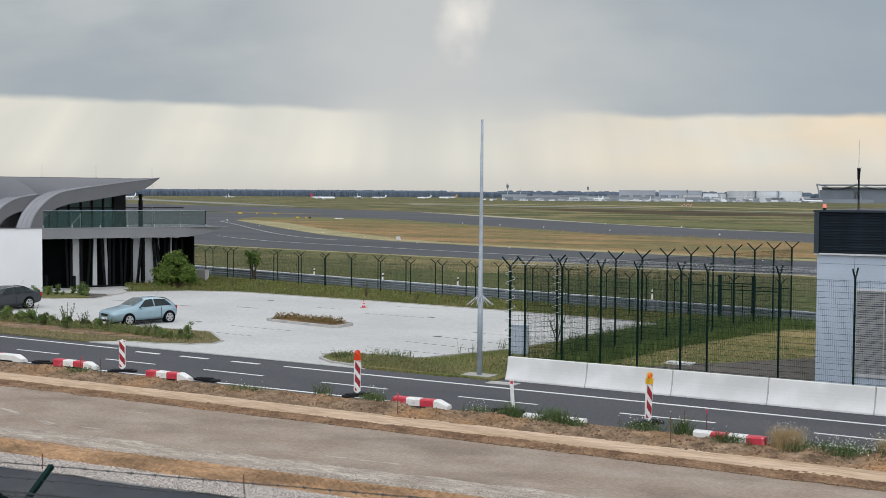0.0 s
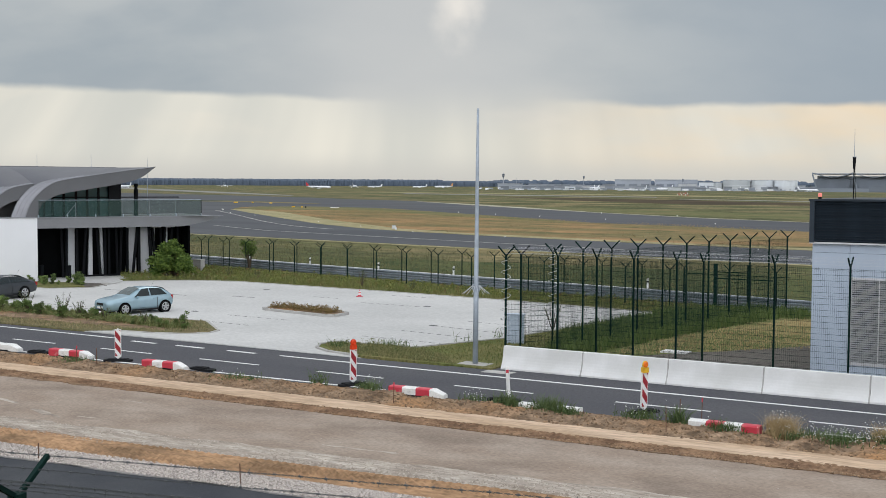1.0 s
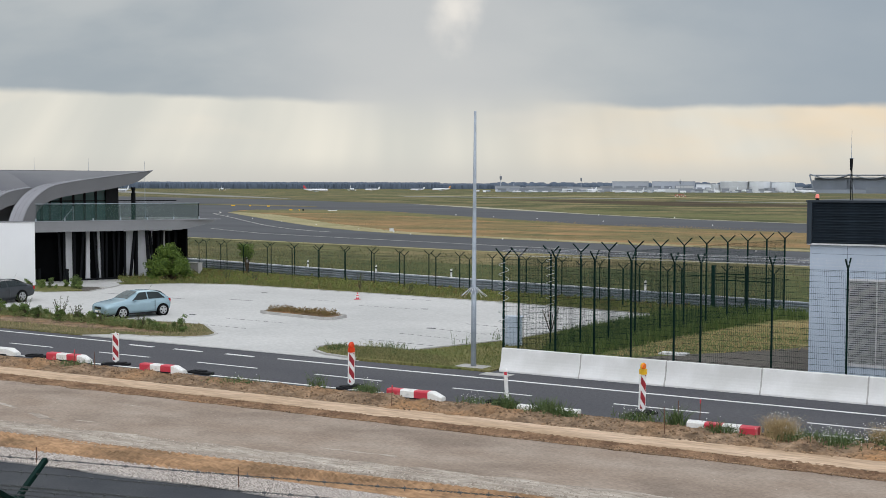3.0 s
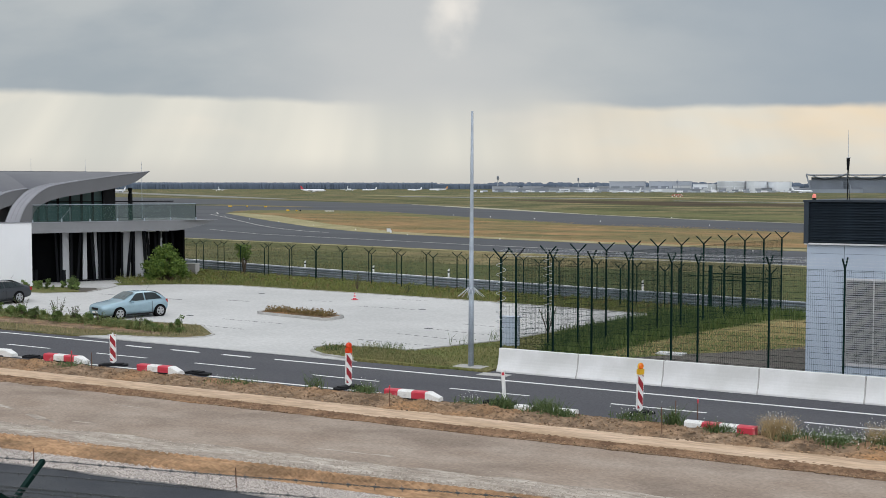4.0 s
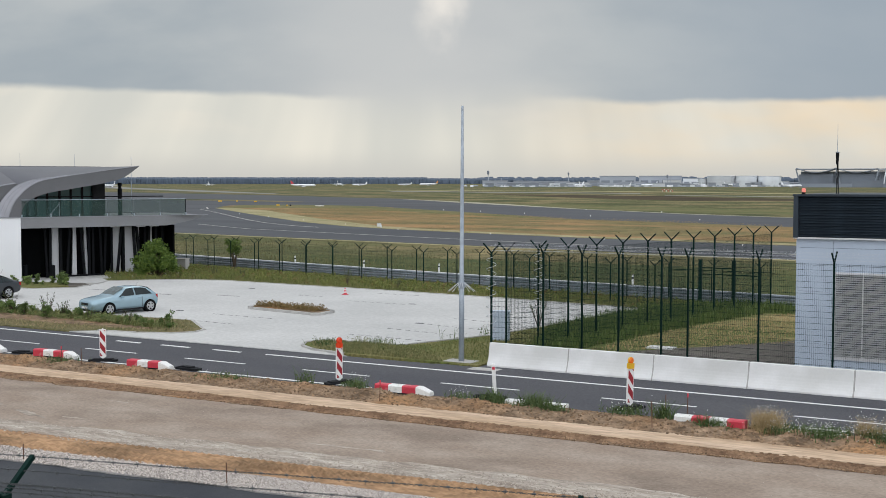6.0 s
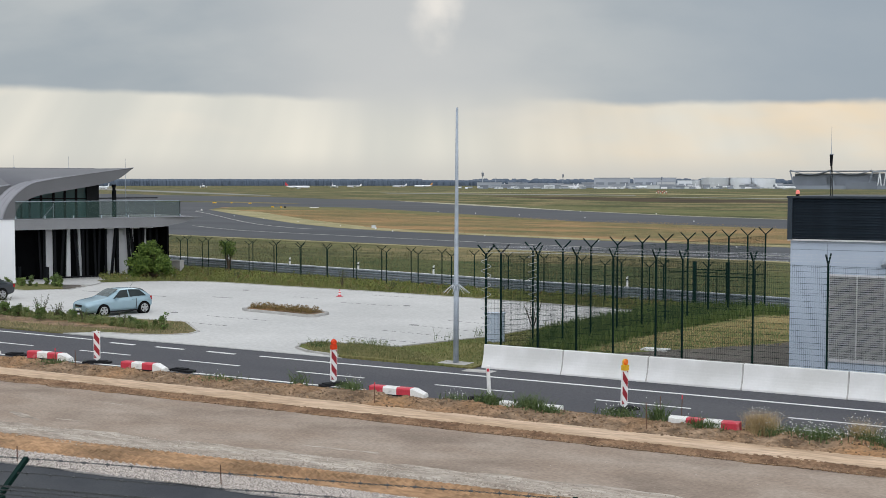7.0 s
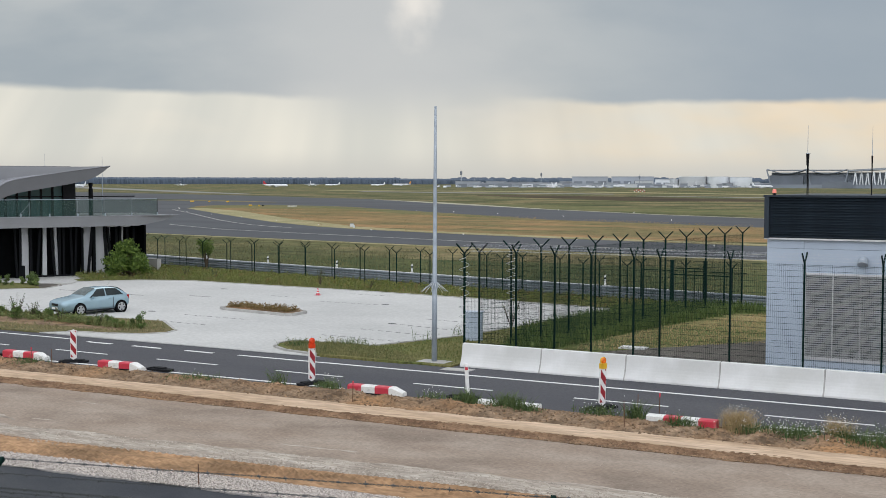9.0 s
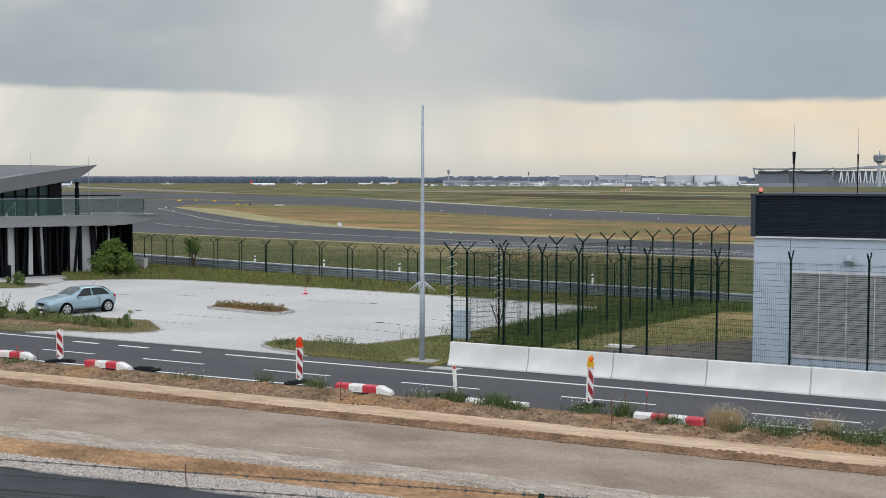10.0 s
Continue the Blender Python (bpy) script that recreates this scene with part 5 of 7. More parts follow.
HATCH = [(-0.05, 0.3, 0.6, 0.68, 0.6, 0.5), (0.02, 0.2, 0.69, 0.78, 0.76, 0.6), (0.18, 0.18, 0.76, 0.85, 0.83, 0.67), (0.7, 0.18, 0.83, 0.925, 0.86, 0.72), (1.15, 0.19, 0.88, 0.98, 0.868, 0.74), (1.3, 0.19, 0.9, 1.02, 0.868, 0.72), (1.66, 0.19, 0.91, 1.25, 0.87, 0.66), (2.04, 0.19, 0.92, 1.41, 0.87, 0.6), (2.5, 0.19, 0.93, 1.445, 0.87, 0.6),
         (3.1, 0.19, 0.945, 1.42, 0.868, 0.585), (3.5, 0.21, 0.955, 1.34, 0.862, 0.58), (3.86, 0.25, 0.955, 1.1, 0.84, 0.6), (4.0, 0.3, 0.92, 0.99, 0.8, 0.62), (4.08, 0.36, 0.7, 0.76, 0.74, 0.6)]
car(pose(-48.81, 45.55, 0.062, 0, 0, 76.5), BLUECAR, "pale blue three-door hatchback on the car park", "car", HATCH, 2.51, 0.96, 0.315,
    [((1.55, 0), (2.5, 0), (2.1, 0), (2.5, 0)), ((2.58, 0), (3.62, 0), (2.58, 0), (3.3, 0))],
    [("windscreen", 1.33, 2.0), ("rear_window", 3.5, 3.88)])
SEDAN = [(0, 0.28, 0.55, 0.6, 0.62, 0.55), (0.1, 0.2, 0.62, 0.7, 0.84, 0.7), (0.9, 0.2, 0.8, 0.88, 0.92, 0.76), (1.5, 0.2, 0.9, 0.98, 0.935, 0.76), (2.35, 0.19, 0.94, 1.42, 0.94, 0.6), (2.9, 0.19, 0.95, 1.46, 0.94, 0.61), (3.7, 0.2, 0.97, 1.40, 0.935, 0.59), (4.5, 0.24, 0.98, 1.08, 0.9, 0.66), (4.85, 0.3, 0.94, 1.02, 0.85, 0.68), (4.95, 0.38, 0.7, 0.78, 0.8, 0.62)]
car(pose(-60.9, 45.95, 0.062, 0, 0, 90), GREYCAR, "dark grey saloon car parked beside the white wall", "car", SEDAN, 2.92, 0.9, 0.35,
    [((1.75, 0), (2.75, 0), (2.35, 0), (2.75, 0)), ((2.85, 0), (3.6, 0), (2.85, 0), (3.6, 0)), ((3.66, 0), (4.3, 0), (3.66, 0), (3.8, 0))],
    [("windscreen", 1.56, 2.3), ("rear_window", 3.75, 4.42)])

# ---- small things on the car park ----
t = thing("traffic_cone", pose(-43.34, 62.1, 0.06) @ Matrix.Scale(0.66, 4), "small red and white traffic cone on the paving", "traffic cone")
part("base", Mesh().slab([(-0.25, -0.25), (0.25, -0.25), (0.25, 0.25), (-0.25, 0.25)], 0, 0.05), REDPAINT, t)
for a, b, mat in ((0.05, 0.2, REDPAINT), (0.2, 0.32, WHITEPAINT), (0.32, 0.44, REDPAINT), (0.44, 0.54, WHITEPAINT), (0.54, 0.68, REDPAINT)):
    part("cone_ring", Mesh().tube([(0, 0, a), (0, 0, b)], [0.19 - a * 0.22, 0.19 - b * 0.22], 14), mat, t)
ISL = [(-43.3, 52.6), (-42.9, 52.35), (-38.2, 51.6), (-37.8, 51.8), (-37.9, 53.1), (-38.25, 53.45), (-43.1, 54.1), (-43.4, 53.85)]
kerb(ISL + ISL[:1], "island_kerb", "pale concrete kerb round the planted island", 0.16, 0.2)
structure("island_soil", Mesh().slab(ISL, 0.0, 0.17), DIRT, "brown soil of the planted island", "soil")


# ---- plants ----
def leaf(m, p, size, rng, up=0.3):
    d = Vector((rng.gauss(0, 1), rng.gauss(0, 1), rng.gauss(0, 1) * 0.6 + up)).normalized()
    s = d.orthogonal().normalized()
    q = Matrix.Rotation(rng.uniform(0, 6.28), 3, d) @ s
    a = p + d * size
    m.add([p - q * size * 0.28, a, p + q * size * 0.28, p - d * size * 0.35], [(0, 1, 2), (0, 2, 3)])


def shrub_data(seed, h, r, leaves, size, mat, clumps=7, low=0.3):
    rng = random.Random(seed)
    m, st = Mesh(), Mesh()
    for c in range(clumps):
        a = rng.uniform(0, 6.28)
        rad = r * rng.uniform(0.1, 0.75)
        z = h * rng.uniform(0.12 if h < 1.6 else low, 0.85)
        if clumps > 20:
            z = h * rng.triangular(0.1, 0.95, 0.4)
            rad = r * rng.uniform(0.3, 1.0) * max(0.1, 1 - abs(z / h - 0.35) ** 1.3 * 1.9)
        cen = Vector((math.cos(a) * rad, math.sin(a) * rad, z))
        st.tube([(0, 0, 0), (cen.x * 0.4, cen.y * 0.4, z * 0.5), tuple(cen)], [0.02 + h * 0.012, 0.012 + h * 0.006, 0.004], 5)
        cr = r * (rng.uniform(0.35, 0.6) if clumps < 20 else rng.uniform(0.16, 0.36))
        for i in range(leaves // clumps):
            v = Vector((rng.gauss(0, 1), rng.gauss(0, 1), rng.gauss(0, 1))).normalized() * cr * rng.uniform(0.35, 1.05)
            v.z *= 0.8
            p = cen + v
            if p.z > 0.05:
                leaf(m, p, size * rng.uniform(0.6, 1.3), rng)
    return m.data("leaves", mat), st.data("stems", BARK)


def plant(name, data, m, label, category, group=""):
    t = thing(name, m, label, category, group)
    part("leaves", data[0], None, t)
    part("stems", data[1], None, t, "thin brown stems")
    return t


plant("round_shrub", shrub_data(5, 2.95, 1.7, 8500, 0.16, LEAF, 46), pose(-63.6, 66.5, 0), "round fresh green shrub beside the pavilion", "shrub")
plant("young_tree", shrub_data(6, 2.8, 0.75, 1500, 0.12, LEAF, 15, 0.52), pose(-64.1, 75.98, 0), "small young tree behind the airfield fence", "tree")
def HEDGELINE(x_):
    """The course of the planting beside the car park."""
    return 44.1 if x_ < -54 else 44.1 - (x_ + 54) * 0.06


hedge_leaves = [HEDGE, foliage("light_shrub_leaves", (0.07, 0.12, 0.028), (0.22, 0.29, 0.09)), foliage("mid_shrub_leaves", (0.045, 0.09, 0.022), (0.15, 0.22, 0.06))]
low_shrubs = [shrub_data(10 + i, 0.75 + 0.1 * i, 0.4, 800, 0.095, hedge_leaves[i % 3], 10) for i in range(6)]
rng = random.Random(4)
xs = -74.0
while xs < -40.4:
    y = HEDGELINE(xs)
    size = rng.uniform(0.45, 0.9) if xs < -52 else rng.uniform(0.3, 0.72)
    plant("low_shrub", low_shrubs[rng.randrange(6)], pose(xs, y + rng.uniform(-0.45, 0.35), 0.08, 0, 0, rng.uniform(0, 360)) @ Matrix.Scale(size, 4), "low green shrub in the strip beside the car park", "shrub", "low shrubs beside the car park")
    xs += rng.uniform(0.28, 0.62)
for x, y, s in ((-69.6, 58.6, 0.8), (-68.8, 58.9, 0.7), (-68.0, 58.4, 0.6), (-67.0, 57.6, 1.0), (-66.9, 58.3, 0.9), (-66.5, 59.4, 0.8), (-65.9, 59.5, 1.0), (-65.4, 59.2, 1.1), (-65.0, 58.9, 0.9), (-64.6, 58.9, 1.0), (-64.3, 58.6, 0.9), (-67.6, 57.2, 0.5), (-66.0, 58.0, 0.5), (-69, 57.6, 0.5)):
    plant("low_shrub", low_shrubs[rng.choice((1, 3))], pose(x + 0.3, y - 0.6, 0.05, 0, 0, rng.uniform(0, 360)) @ Matrix.Scale(s * 0.8, 4), "low green shrub in the bed by the entrance", "shrub", "shrubs by the entrance")


def blades(name, label, spots, h, mat, seed, spread=0.12, wide=0.012, at=None):
    """Upright blades at the spots given as (x, y, z)."""
    rng = random.Random(seed)
    m = Mesh()
    for x_, y_, z_ in spots:
        hh = h * rng.uniform(0.45, 1.2)
        a = rng.uniform(0, 6.28)
        lean_ = rng.uniform(0.1, 0.95 if spread == 1 else 0.55) * hh
        d = rng.uniform(0, 6.28)
        w = wide * rng.uniform(0.7, 1.5)
        c, s = math.cos(a) * w, math.sin(a) * w
        top = (x_ + math.cos(d) * lean_, y_ + math.sin(d) * lean_, z_ + hh)
        mid = (x_ + math.cos(d) * lean_ * 0.3, y_ + math.sin(d) * lean_ * 0.3, z_ + hh * 0.55)
        m.add([(x_ - c, y_ - s, z_), (x_ + c, y_ + s, z_), (mid[0] + c * 0.8, mid[1] + s * 0.8, mid[2]), (mid[0] - c * 0.8, mid[1] - s * 0.8, mid[2]), top], [(0, 1, 2, 3), (3, 2, 4)])
    me = bpy.data.meshes.new(name)
    me.from_pydata(m.v, [], m.f)
    me.materials.append(mat)
    return me


def inside(p, poly):
    x_, y_ = p
    res = False
    for (x0, y0), (x1, y1) in zip(poly, poly[1:] + poly[:1]):
        if (y0 > y_) != (y1 > y_) and x_ < (x1 - x0) * (y_ - y0) / (y1 - y0) + x0:
            res = not res
    return res


def scatter(poly, n, z, seed, thin=0.0, sc=0.5, hole=None):
    rng = random.Random(seed)
    x0, x1 = min(p[0] for p in poly), max(p[0] for p in poly)
    y0, y1 = min(p[1] for p in poly), max(p[1] for p in poly)
    res = []
    while len(res) < n:
        p = (rng.uniform(x0, x1), rng.uniform(y0, y1))
        if inside(p, poly) and not (hole and inside(p, hole) and rng.random() < 0.9) and noise.noise((p[0] * sc, p[1] * sc, seed)) > thin - 0.45 + rng.uniform(-0.3, 0.3):
            res.append((p[0], p[1], z))
    return res


def stuff(name, me, label, category):
    return tagged(new(name, me), label, category, kind="stuff")


EAST = [(-31.6, 42.6), (-30.1, 41.1), (-28.4, 40.8), (-22.1, 40.6), (-22.1, 62), (-24.3, 58), (-25.5, 49), (-27.3, 44.0), (-31.3, 43.4)]
stuff("verge_grass", blades("verge_grass", "", scatter(EAST, 9000, 0.08, 2, -0.2, 0.5, [(-24.2, 40.4), (-22.2, 40.4), (-22.2, 41.9), (-24.2, 41.9)]), 0.1, BLADE, 2), "short green and straw grass blades on the verge", "grass")
ROUGH = [(-31.6, 42.6), (-30.1, 41.1), (-28.4, 40.8), (-23.6, 40.65), (-25.5, 42.6), (-28.5, 43.6), (-31.3, 43.4)]
stuff("rough_grass", blades("rough_grass", "", scatter(ROUGH, 5500, 0.08, 3, 0.1, 1.2), 0.13, foliage("rough_grass_blades", (0.10, 0.125, 0.04), (0.36, 0.31, 0.16)), 3), "rough long grass at the car park corner", "grass")
WEST = [(-75, 40.5), (-44.6, 40.35), (-43.2, 41.4), (-41.0, 41.75), (-39.7, 42.3), (-39.1, 43.1), (-39.3, 43.7), (-42.1, 46.2), (-56, 45.2), (-75, 44.6)]
stuff("west_grass", blades("west_grass", "", scatter(WEST, 9000, 0.09, 5, 0.0, 0.35, [(-76, 41.5), (-56, 41.8), (-46, 42.0), (-41.3, 42.6), (-42.5, 43.6), (-46, 44.3), (-56, 44.0), (-76, 43)]), 0.13, foliage("straw_verge_blades", (0.1, 0.11, 0.045), (0.36, 0.29, 0.16)), 5), "short grass on the verge beside the road", "grass")
stuff("hedge_grass", blades("hedge_grass", "", scatter([(-75, 43.8), (-56, 44.0), (-48, 43.7), (-41, 42.8), (-40.5, 43.6), (-44, 44.6), (-52, 45.2), (-75, 45.0)], 6500, 0.09, 6), 0.3, BLADE, 6, wide=0.016), "tall grass between the low shrubs", "grass")
NORTH = [(-23.7, 63.7), (-34.3, 65.3), (-42.7, 66.1), (-57.3, 66.8), (-61.3, 65.5), (-64.0, 62.4), (-70, 67), (-72, 76.5), (-54, 73.2), (-39, 70.6), (-20, 67.2), (-20, 64)]
stuff("north_grass", blades("north_grass", "", scatter(NORTH, 16000, 0.06, 7, -0.1), 0.3, BLADE, 7, wide=0.018), "unmown grass strip along the airfield fence", "grass")
SIDEG = [(-24.2, 52), (-22.0, 45), (-20.6, 45), (-19.0, 56), (-17.2, 64.5), (-12, 65.3), (-11, 66.4), (-19.5, 67.9), (-23.4, 63)]
stuff("compound_grass", blades("compound_grass", "", scatter(SIDEG, 12000, 0.07, 8, -0.25), 0.55, foliage("tall_green_grass", (0.05, 0.095, 0.024), (0.15, 0.19, 0.06)), 8, wide=0.016), "tall green grass along the compound fence", "grass")
stuff("lawn_grass", blades("lawn_grass", "", scatter([(-20, 46), (-12, 54), (-10, 66), (-16, 65.5), (-19, 56)], 6000, 0.07, 9, 0.0), 0.12, DRYBLADE, 9), "short dry grass inside the compound", "grass")

def herbs(name, label, spots, h, size, n, mat, seed):
    """Low leafy clumps at the spots."""
    rng = random.Random(seed)
    m = Mesh()
    for x_, y_, z_ in spots:
        hh, r_ = h * rng.uniform(0.4, 1.3), rng.uniform(0.08, 0.22)
        for _ in range(n):
            f = rng.random()
            leaf(m, Vector((x_ + rng.gauss(0, r_) * (1.1 - f), y_ + rng.gauss(0, r_) * (1.1 - f), z_ + 0.04 + hh * f)), size * rng.uniform(0.5, 1.2), rng, 0.6)
    me = bpy.data.meshes.new(name)
    me.from_pydata(m.v, [], m.f)
    me.materials.append(mat)
    return stuff(name, me, label, "plants")


HEDGEBED = [(-75, 43.5), (-56, 43.5), (-48, 43.2), (-41, 42.9), (-40.3, 43.6), (-44, 44.4), (-52, 44.7), (-75, 44.7)]
herbs("hedge_herbs", "mixed light green weeds between the low shrubs", scatter(HEDGEBED, 560, 0.09, 61, 0.0, 0.6), 0.32, 0.08, 34, foliage("light_herb_leaves", (0.09, 0.13, 0.04), (0.27, 0.29, 0.12)), 61)
herbs("verge_herbs", "low yellow-green wild plants along the airfield fence", scatter(NORTH, 1300, 0.07, 62, 0.0, 0.4), 0.34, 0.1, 22, foliage("yellow_herb_leaves", (0.07, 0.11, 0.025), (0.25, 0.25, 0.07)), 62)
herbs("rust_herbs", "reddish-brown wild plants on the grass strip", scatter(NORTH, 300, 0.07, 63, 0.2, 0.3), 0.3, 0.08, 22, foliage("rust_herb_leaves", (0.14, 0.08, 0.035), (0.26, 0.17, 0.07)), 63)
herbs("corner_herbs", "low green wild plants at the car park corner", scatter(ROUGH, 110, 0.08, 64, 0.1, 0.8), 0.26, 0.06, 20, foliage("corner_herb_leaves", (0.07, 0.09, 0.03), (0.24, 0.24, 0.1)), 64)
herbs("island_plants", "low brown and green plants filling the island", scatter([(-43.0, 52.65), (-38.2, 51.9), (-38.2, 53.1), (-42.9, 53.8)], 190, 0.17, 65, -1), 0.26, 0.07, 26, BROWNLEAF, 65)
MEADOW = foliage("meadow_growth", (0.08, 0.09, 0.038), (0.22, 0.19, 0.095))
def on_line(x_, pts):
    for (x0, y0), (x1, y1) in zip(pts, pts[1:]):
        if x0 <= x_ <= x1:
            return y0 + (y1 - y0) * (x_ - x0) / (x1 - x0)
    return pts[-1][1]


spots = []
rng = random.Random(44)
while len(spots) < 14000:
    x_ = rng.uniform(-125, -5)
    lo_, hi_ = on_line(x_, [(-140, 103.5), (-80.8, 89.5), (-43.9, 81.4), (-19.2, 76.5), (60, 61.5)]), on_line(x_, [(-220, 145), (-119.2, 126), (-86.5, 120.5), (-39.6, 112), (60, 95)])
    f = rng.betavariate(0.9, 1.6)
    y_ = lo_ + (hi_ - lo_) * f
    if noise.noise((x_ * 0.12, y_ * 0.12, 3)) > rng.uniform(-0.6, 0.3):
        spots.append((x_, y_, -0.02))
stuff("meadow_growth", blades("meadow_growth", "", spots, 0.21, MEADOW, 44, wide=0.025), "tall wild grass of the meadow beyond the perimeter road", "grass")
spots = []
while len(spots) < 16000:
    x_ = rng.uniform(-190, 5)
    lo_, hi_ = on_line(x_, [(-262, 300), (-150, 200), (-108, 156), (-75, 143), (-31, 133), (60, 118)]), on_line(x_, [(-262, 290), (-203, 280), (-149, 243), (-91, 216), (-50, 198), (60, 158)])
    if hi_ - lo_ < 4:
        continue
    y_ = rng.uniform(lo_, hi_)
    if noise.noise((x_ * 0.06, y_ * 0.06, 5)) > rng.uniform(-0.5, 0.4):
        spots.append((x_, y_, 0.0))
stuff("dry_growth", blades("dry_growth", "", spots, 0.24, foliage("dry_meadow_growth", (0.21, 0.165, 0.075), (0.36, 0.25, 0.135)), 45, wide=0.035), "tall dry orange grass between the taxiways", "grass")
# soil bank between the driven track and the road
rng = random.Random(12)
bank = Mesh()
NX, NY = 520, 22
def bank_z(x_, f):
    base = math.sin(min(1, f * 1.15) * math.pi) ** 0.8 * (0.13 + 0.09 * noise.noise((x_ * 0.25, 0, 3)))
    return 0.035 + max(0.0, base + 0.17 * noise.noise((x_ * 1.3, f * 3, 1)) * math.sin(f * math.pi) + 0.1 * noise.noise((x_ * 4.2, f * 9, 2)) * math.sin(f * math.pi) + 0.03 * noise.noise((x_ * 11, f * 22, 7)))
def bank_y(x_, f):
    near_ = 31.55 + (x_ + 38) * 0.027 + 0.16 * noise.noise((x_ * 0.6, 1, 1))
    far_ = 33.75 + (x_ + 38) * 0.03 + 0.14 * noise.noise((x_ * 0.5, 4, 1))
    return near_ + (far_ - near_) * f
bank.add([(-62 + 66 * i / NX, bank_y(-62 + 66 * i / NX, j / NY), bank_z(-62 + 66 * i / NX, j / NY)) for j in range(NY + 1) for i in range(NX + 1)],
         [(j * (NX + 1) + i, j * (NX + 1) + i + 1, (j + 1) * (NX + 1) + i + 1, (j + 1) * (NX + 1) + i) for j in range(NY) for i in range(NX)])
structure("soil_bank", bank, DIRT, "low crumbling bank of brown soil along the road", "soil", smooth=True)

# clods, and the crushed stone of the strip
def pebbles(name, label, spots, r, mat, seed, category):
    rng = random.Random(seed)
    m = Mesh()
    for x_, y_, z_ in spots:
        s = r * rng.uniform(0.5, 1.5)
        v = [(x_ + s * a * rng.uniform(0.6, 1.2), y_ + s * b * rng.uniform(0.6, 1.2), z_ + s * c * rng.uniform(0.5, 0.9)) for a, b, c in ((1, 0, 0), (0, 1, 0), (-1, 0, 0), (0, -1, 0), (0, 0, 1), (0, 0, -1))]
        m.add(v, [(0, 1, 4), (1, 2, 4), (2, 3, 4), (3, 0, 4), (1, 0, 5), (2, 1, 5), (3, 2, 5), (0, 3, 5)])
    me = bpy.data.meshes.new(name)
    me.from_pydata(m.v, [], m.f)
    me.materials.append(mat)
    return stuff(name, me, label, category)


SHINGLE = foliage("crushed_stone_pieces", (0.14, 0.12, 0.108), (0.7, 0.635, 0.58), 0.9)
pebbles("crushed_stone", "loose pale crushed stone beside the service road", scatter([(-31, 20.1), (-19, 21.4), (-8, 22.5), (-8, 23.5), (-19, 22.6), (-31, 21.3)], 42000, 0.055, 21, -1), 0.023, SHINGLE, 21, "gravel")
CLOD = foliage("soil_clods", (0.10, 0.066, 0.042), (0.34, 0.225, 0.135), 0.98)
spots = []
for i in range(7000):
    x_, f = rng.uniform(-55, 2), rng.betavariate(1.3, 1.6)
    spots.append((x_, bank_y(x_, f), bank_z(x_, f)))
pebbles("soil_clods", "loose clods of soil on the bank", spots, 0.042, CLOD, 22, "soil")
pebbles("track_clods", "small clods along the soil edge", scatter([(-50, 29.0), (-19.4, 30.0), (-2, 30.5), (-2, 31.3), (-19.4, 30.9), (-50, 30.0)], 6000, 0.05, 23, -0.2, 1.2), 0.03, CLOD, 23, "soil")
GRIT = foliage("dust_grit", (0.25, 0.21, 0.175), (0.48, 0.43, 0.37), 0.95)
pebbles("road_grit", "scattered grit on the construction road", scatter([(-34, 22.9), (-19, 24.0), (-2, 25.6), (-2, 26.8), (-19, 25.4), (-34, 24.0)], 5000, 0.03, 24, 0.0, 0.8), 0.022, GRIT, 24, "grit")

pebbles("edge_rubble", "lumps of pale rubble along the edge of the sand", scatter([(-30, 22.95), (-26, 22.9), (-20, 23.9), (-8, 25.1), (-8, 25.5), (-20, 24.3), (-26, 23.3), (-30, 23.4)], 1500, 0.035, 25, 0.0, 1.5), 0.04, GRIT, 25, "rubble")
pebbles("road_crumbs", "small crumbs strewn on the construction road", scatter([(-40, 25), (-10, 26.5), (0, 27.5), (0, 30), (-20, 29.8), (-40, 29)], 420, 0.026, 26, 0.1, 0.3), 0.014, GRIT, 26, "grit")

# tyre treads pressed into the sand
ruts = Mesh()
RX, RY = 1500, 72
for j in range(RY + 1):
    for i in range(RX + 1):
        x_ = -42 + 46 * i / RX
        f = j / RY
        y_ = 21.6 + (x_ + 27) * 0.1 + f * 1.68 + 0.05 * noise.noise((x_ * 1.5, f * 4, 3))
        lane = math.sin(f * math.pi) ** 0.5
        tread = 0.5 + 0.5 * math.sin(44 * (0.55 * x_ + (0.84 if f < 0.55 else 0.6) * y_) + 1.5 * noise.noise((x_ * 0.5, f * 2, 1)))
        press = max(0.0, noise.noise((x_ * 0.25, f * 3.5, 8)) + 0.35 + 0.5 * f)
        ruts.v.append((x_, y_, 0.034 + lane * (0.075 * tread ** 1.4 * press + 0.03 * noise.noise((x_ * 0.7, f * 5, 2)) + 0.035)))
ruts.f = [(j * (RX + 1) + i, j * (RX + 1) + i + 1, (j + 1) * (RX + 1) + i + 1, (j + 1) * (RX + 1) + i) for j in range(RY) for i in range(RX)]
structure("tyre_ruts", ruts, SAND, "sand with pressed tyre treads", "sand", smooth=True)
ruts = Mesh()
RX, RY = 1100, 14
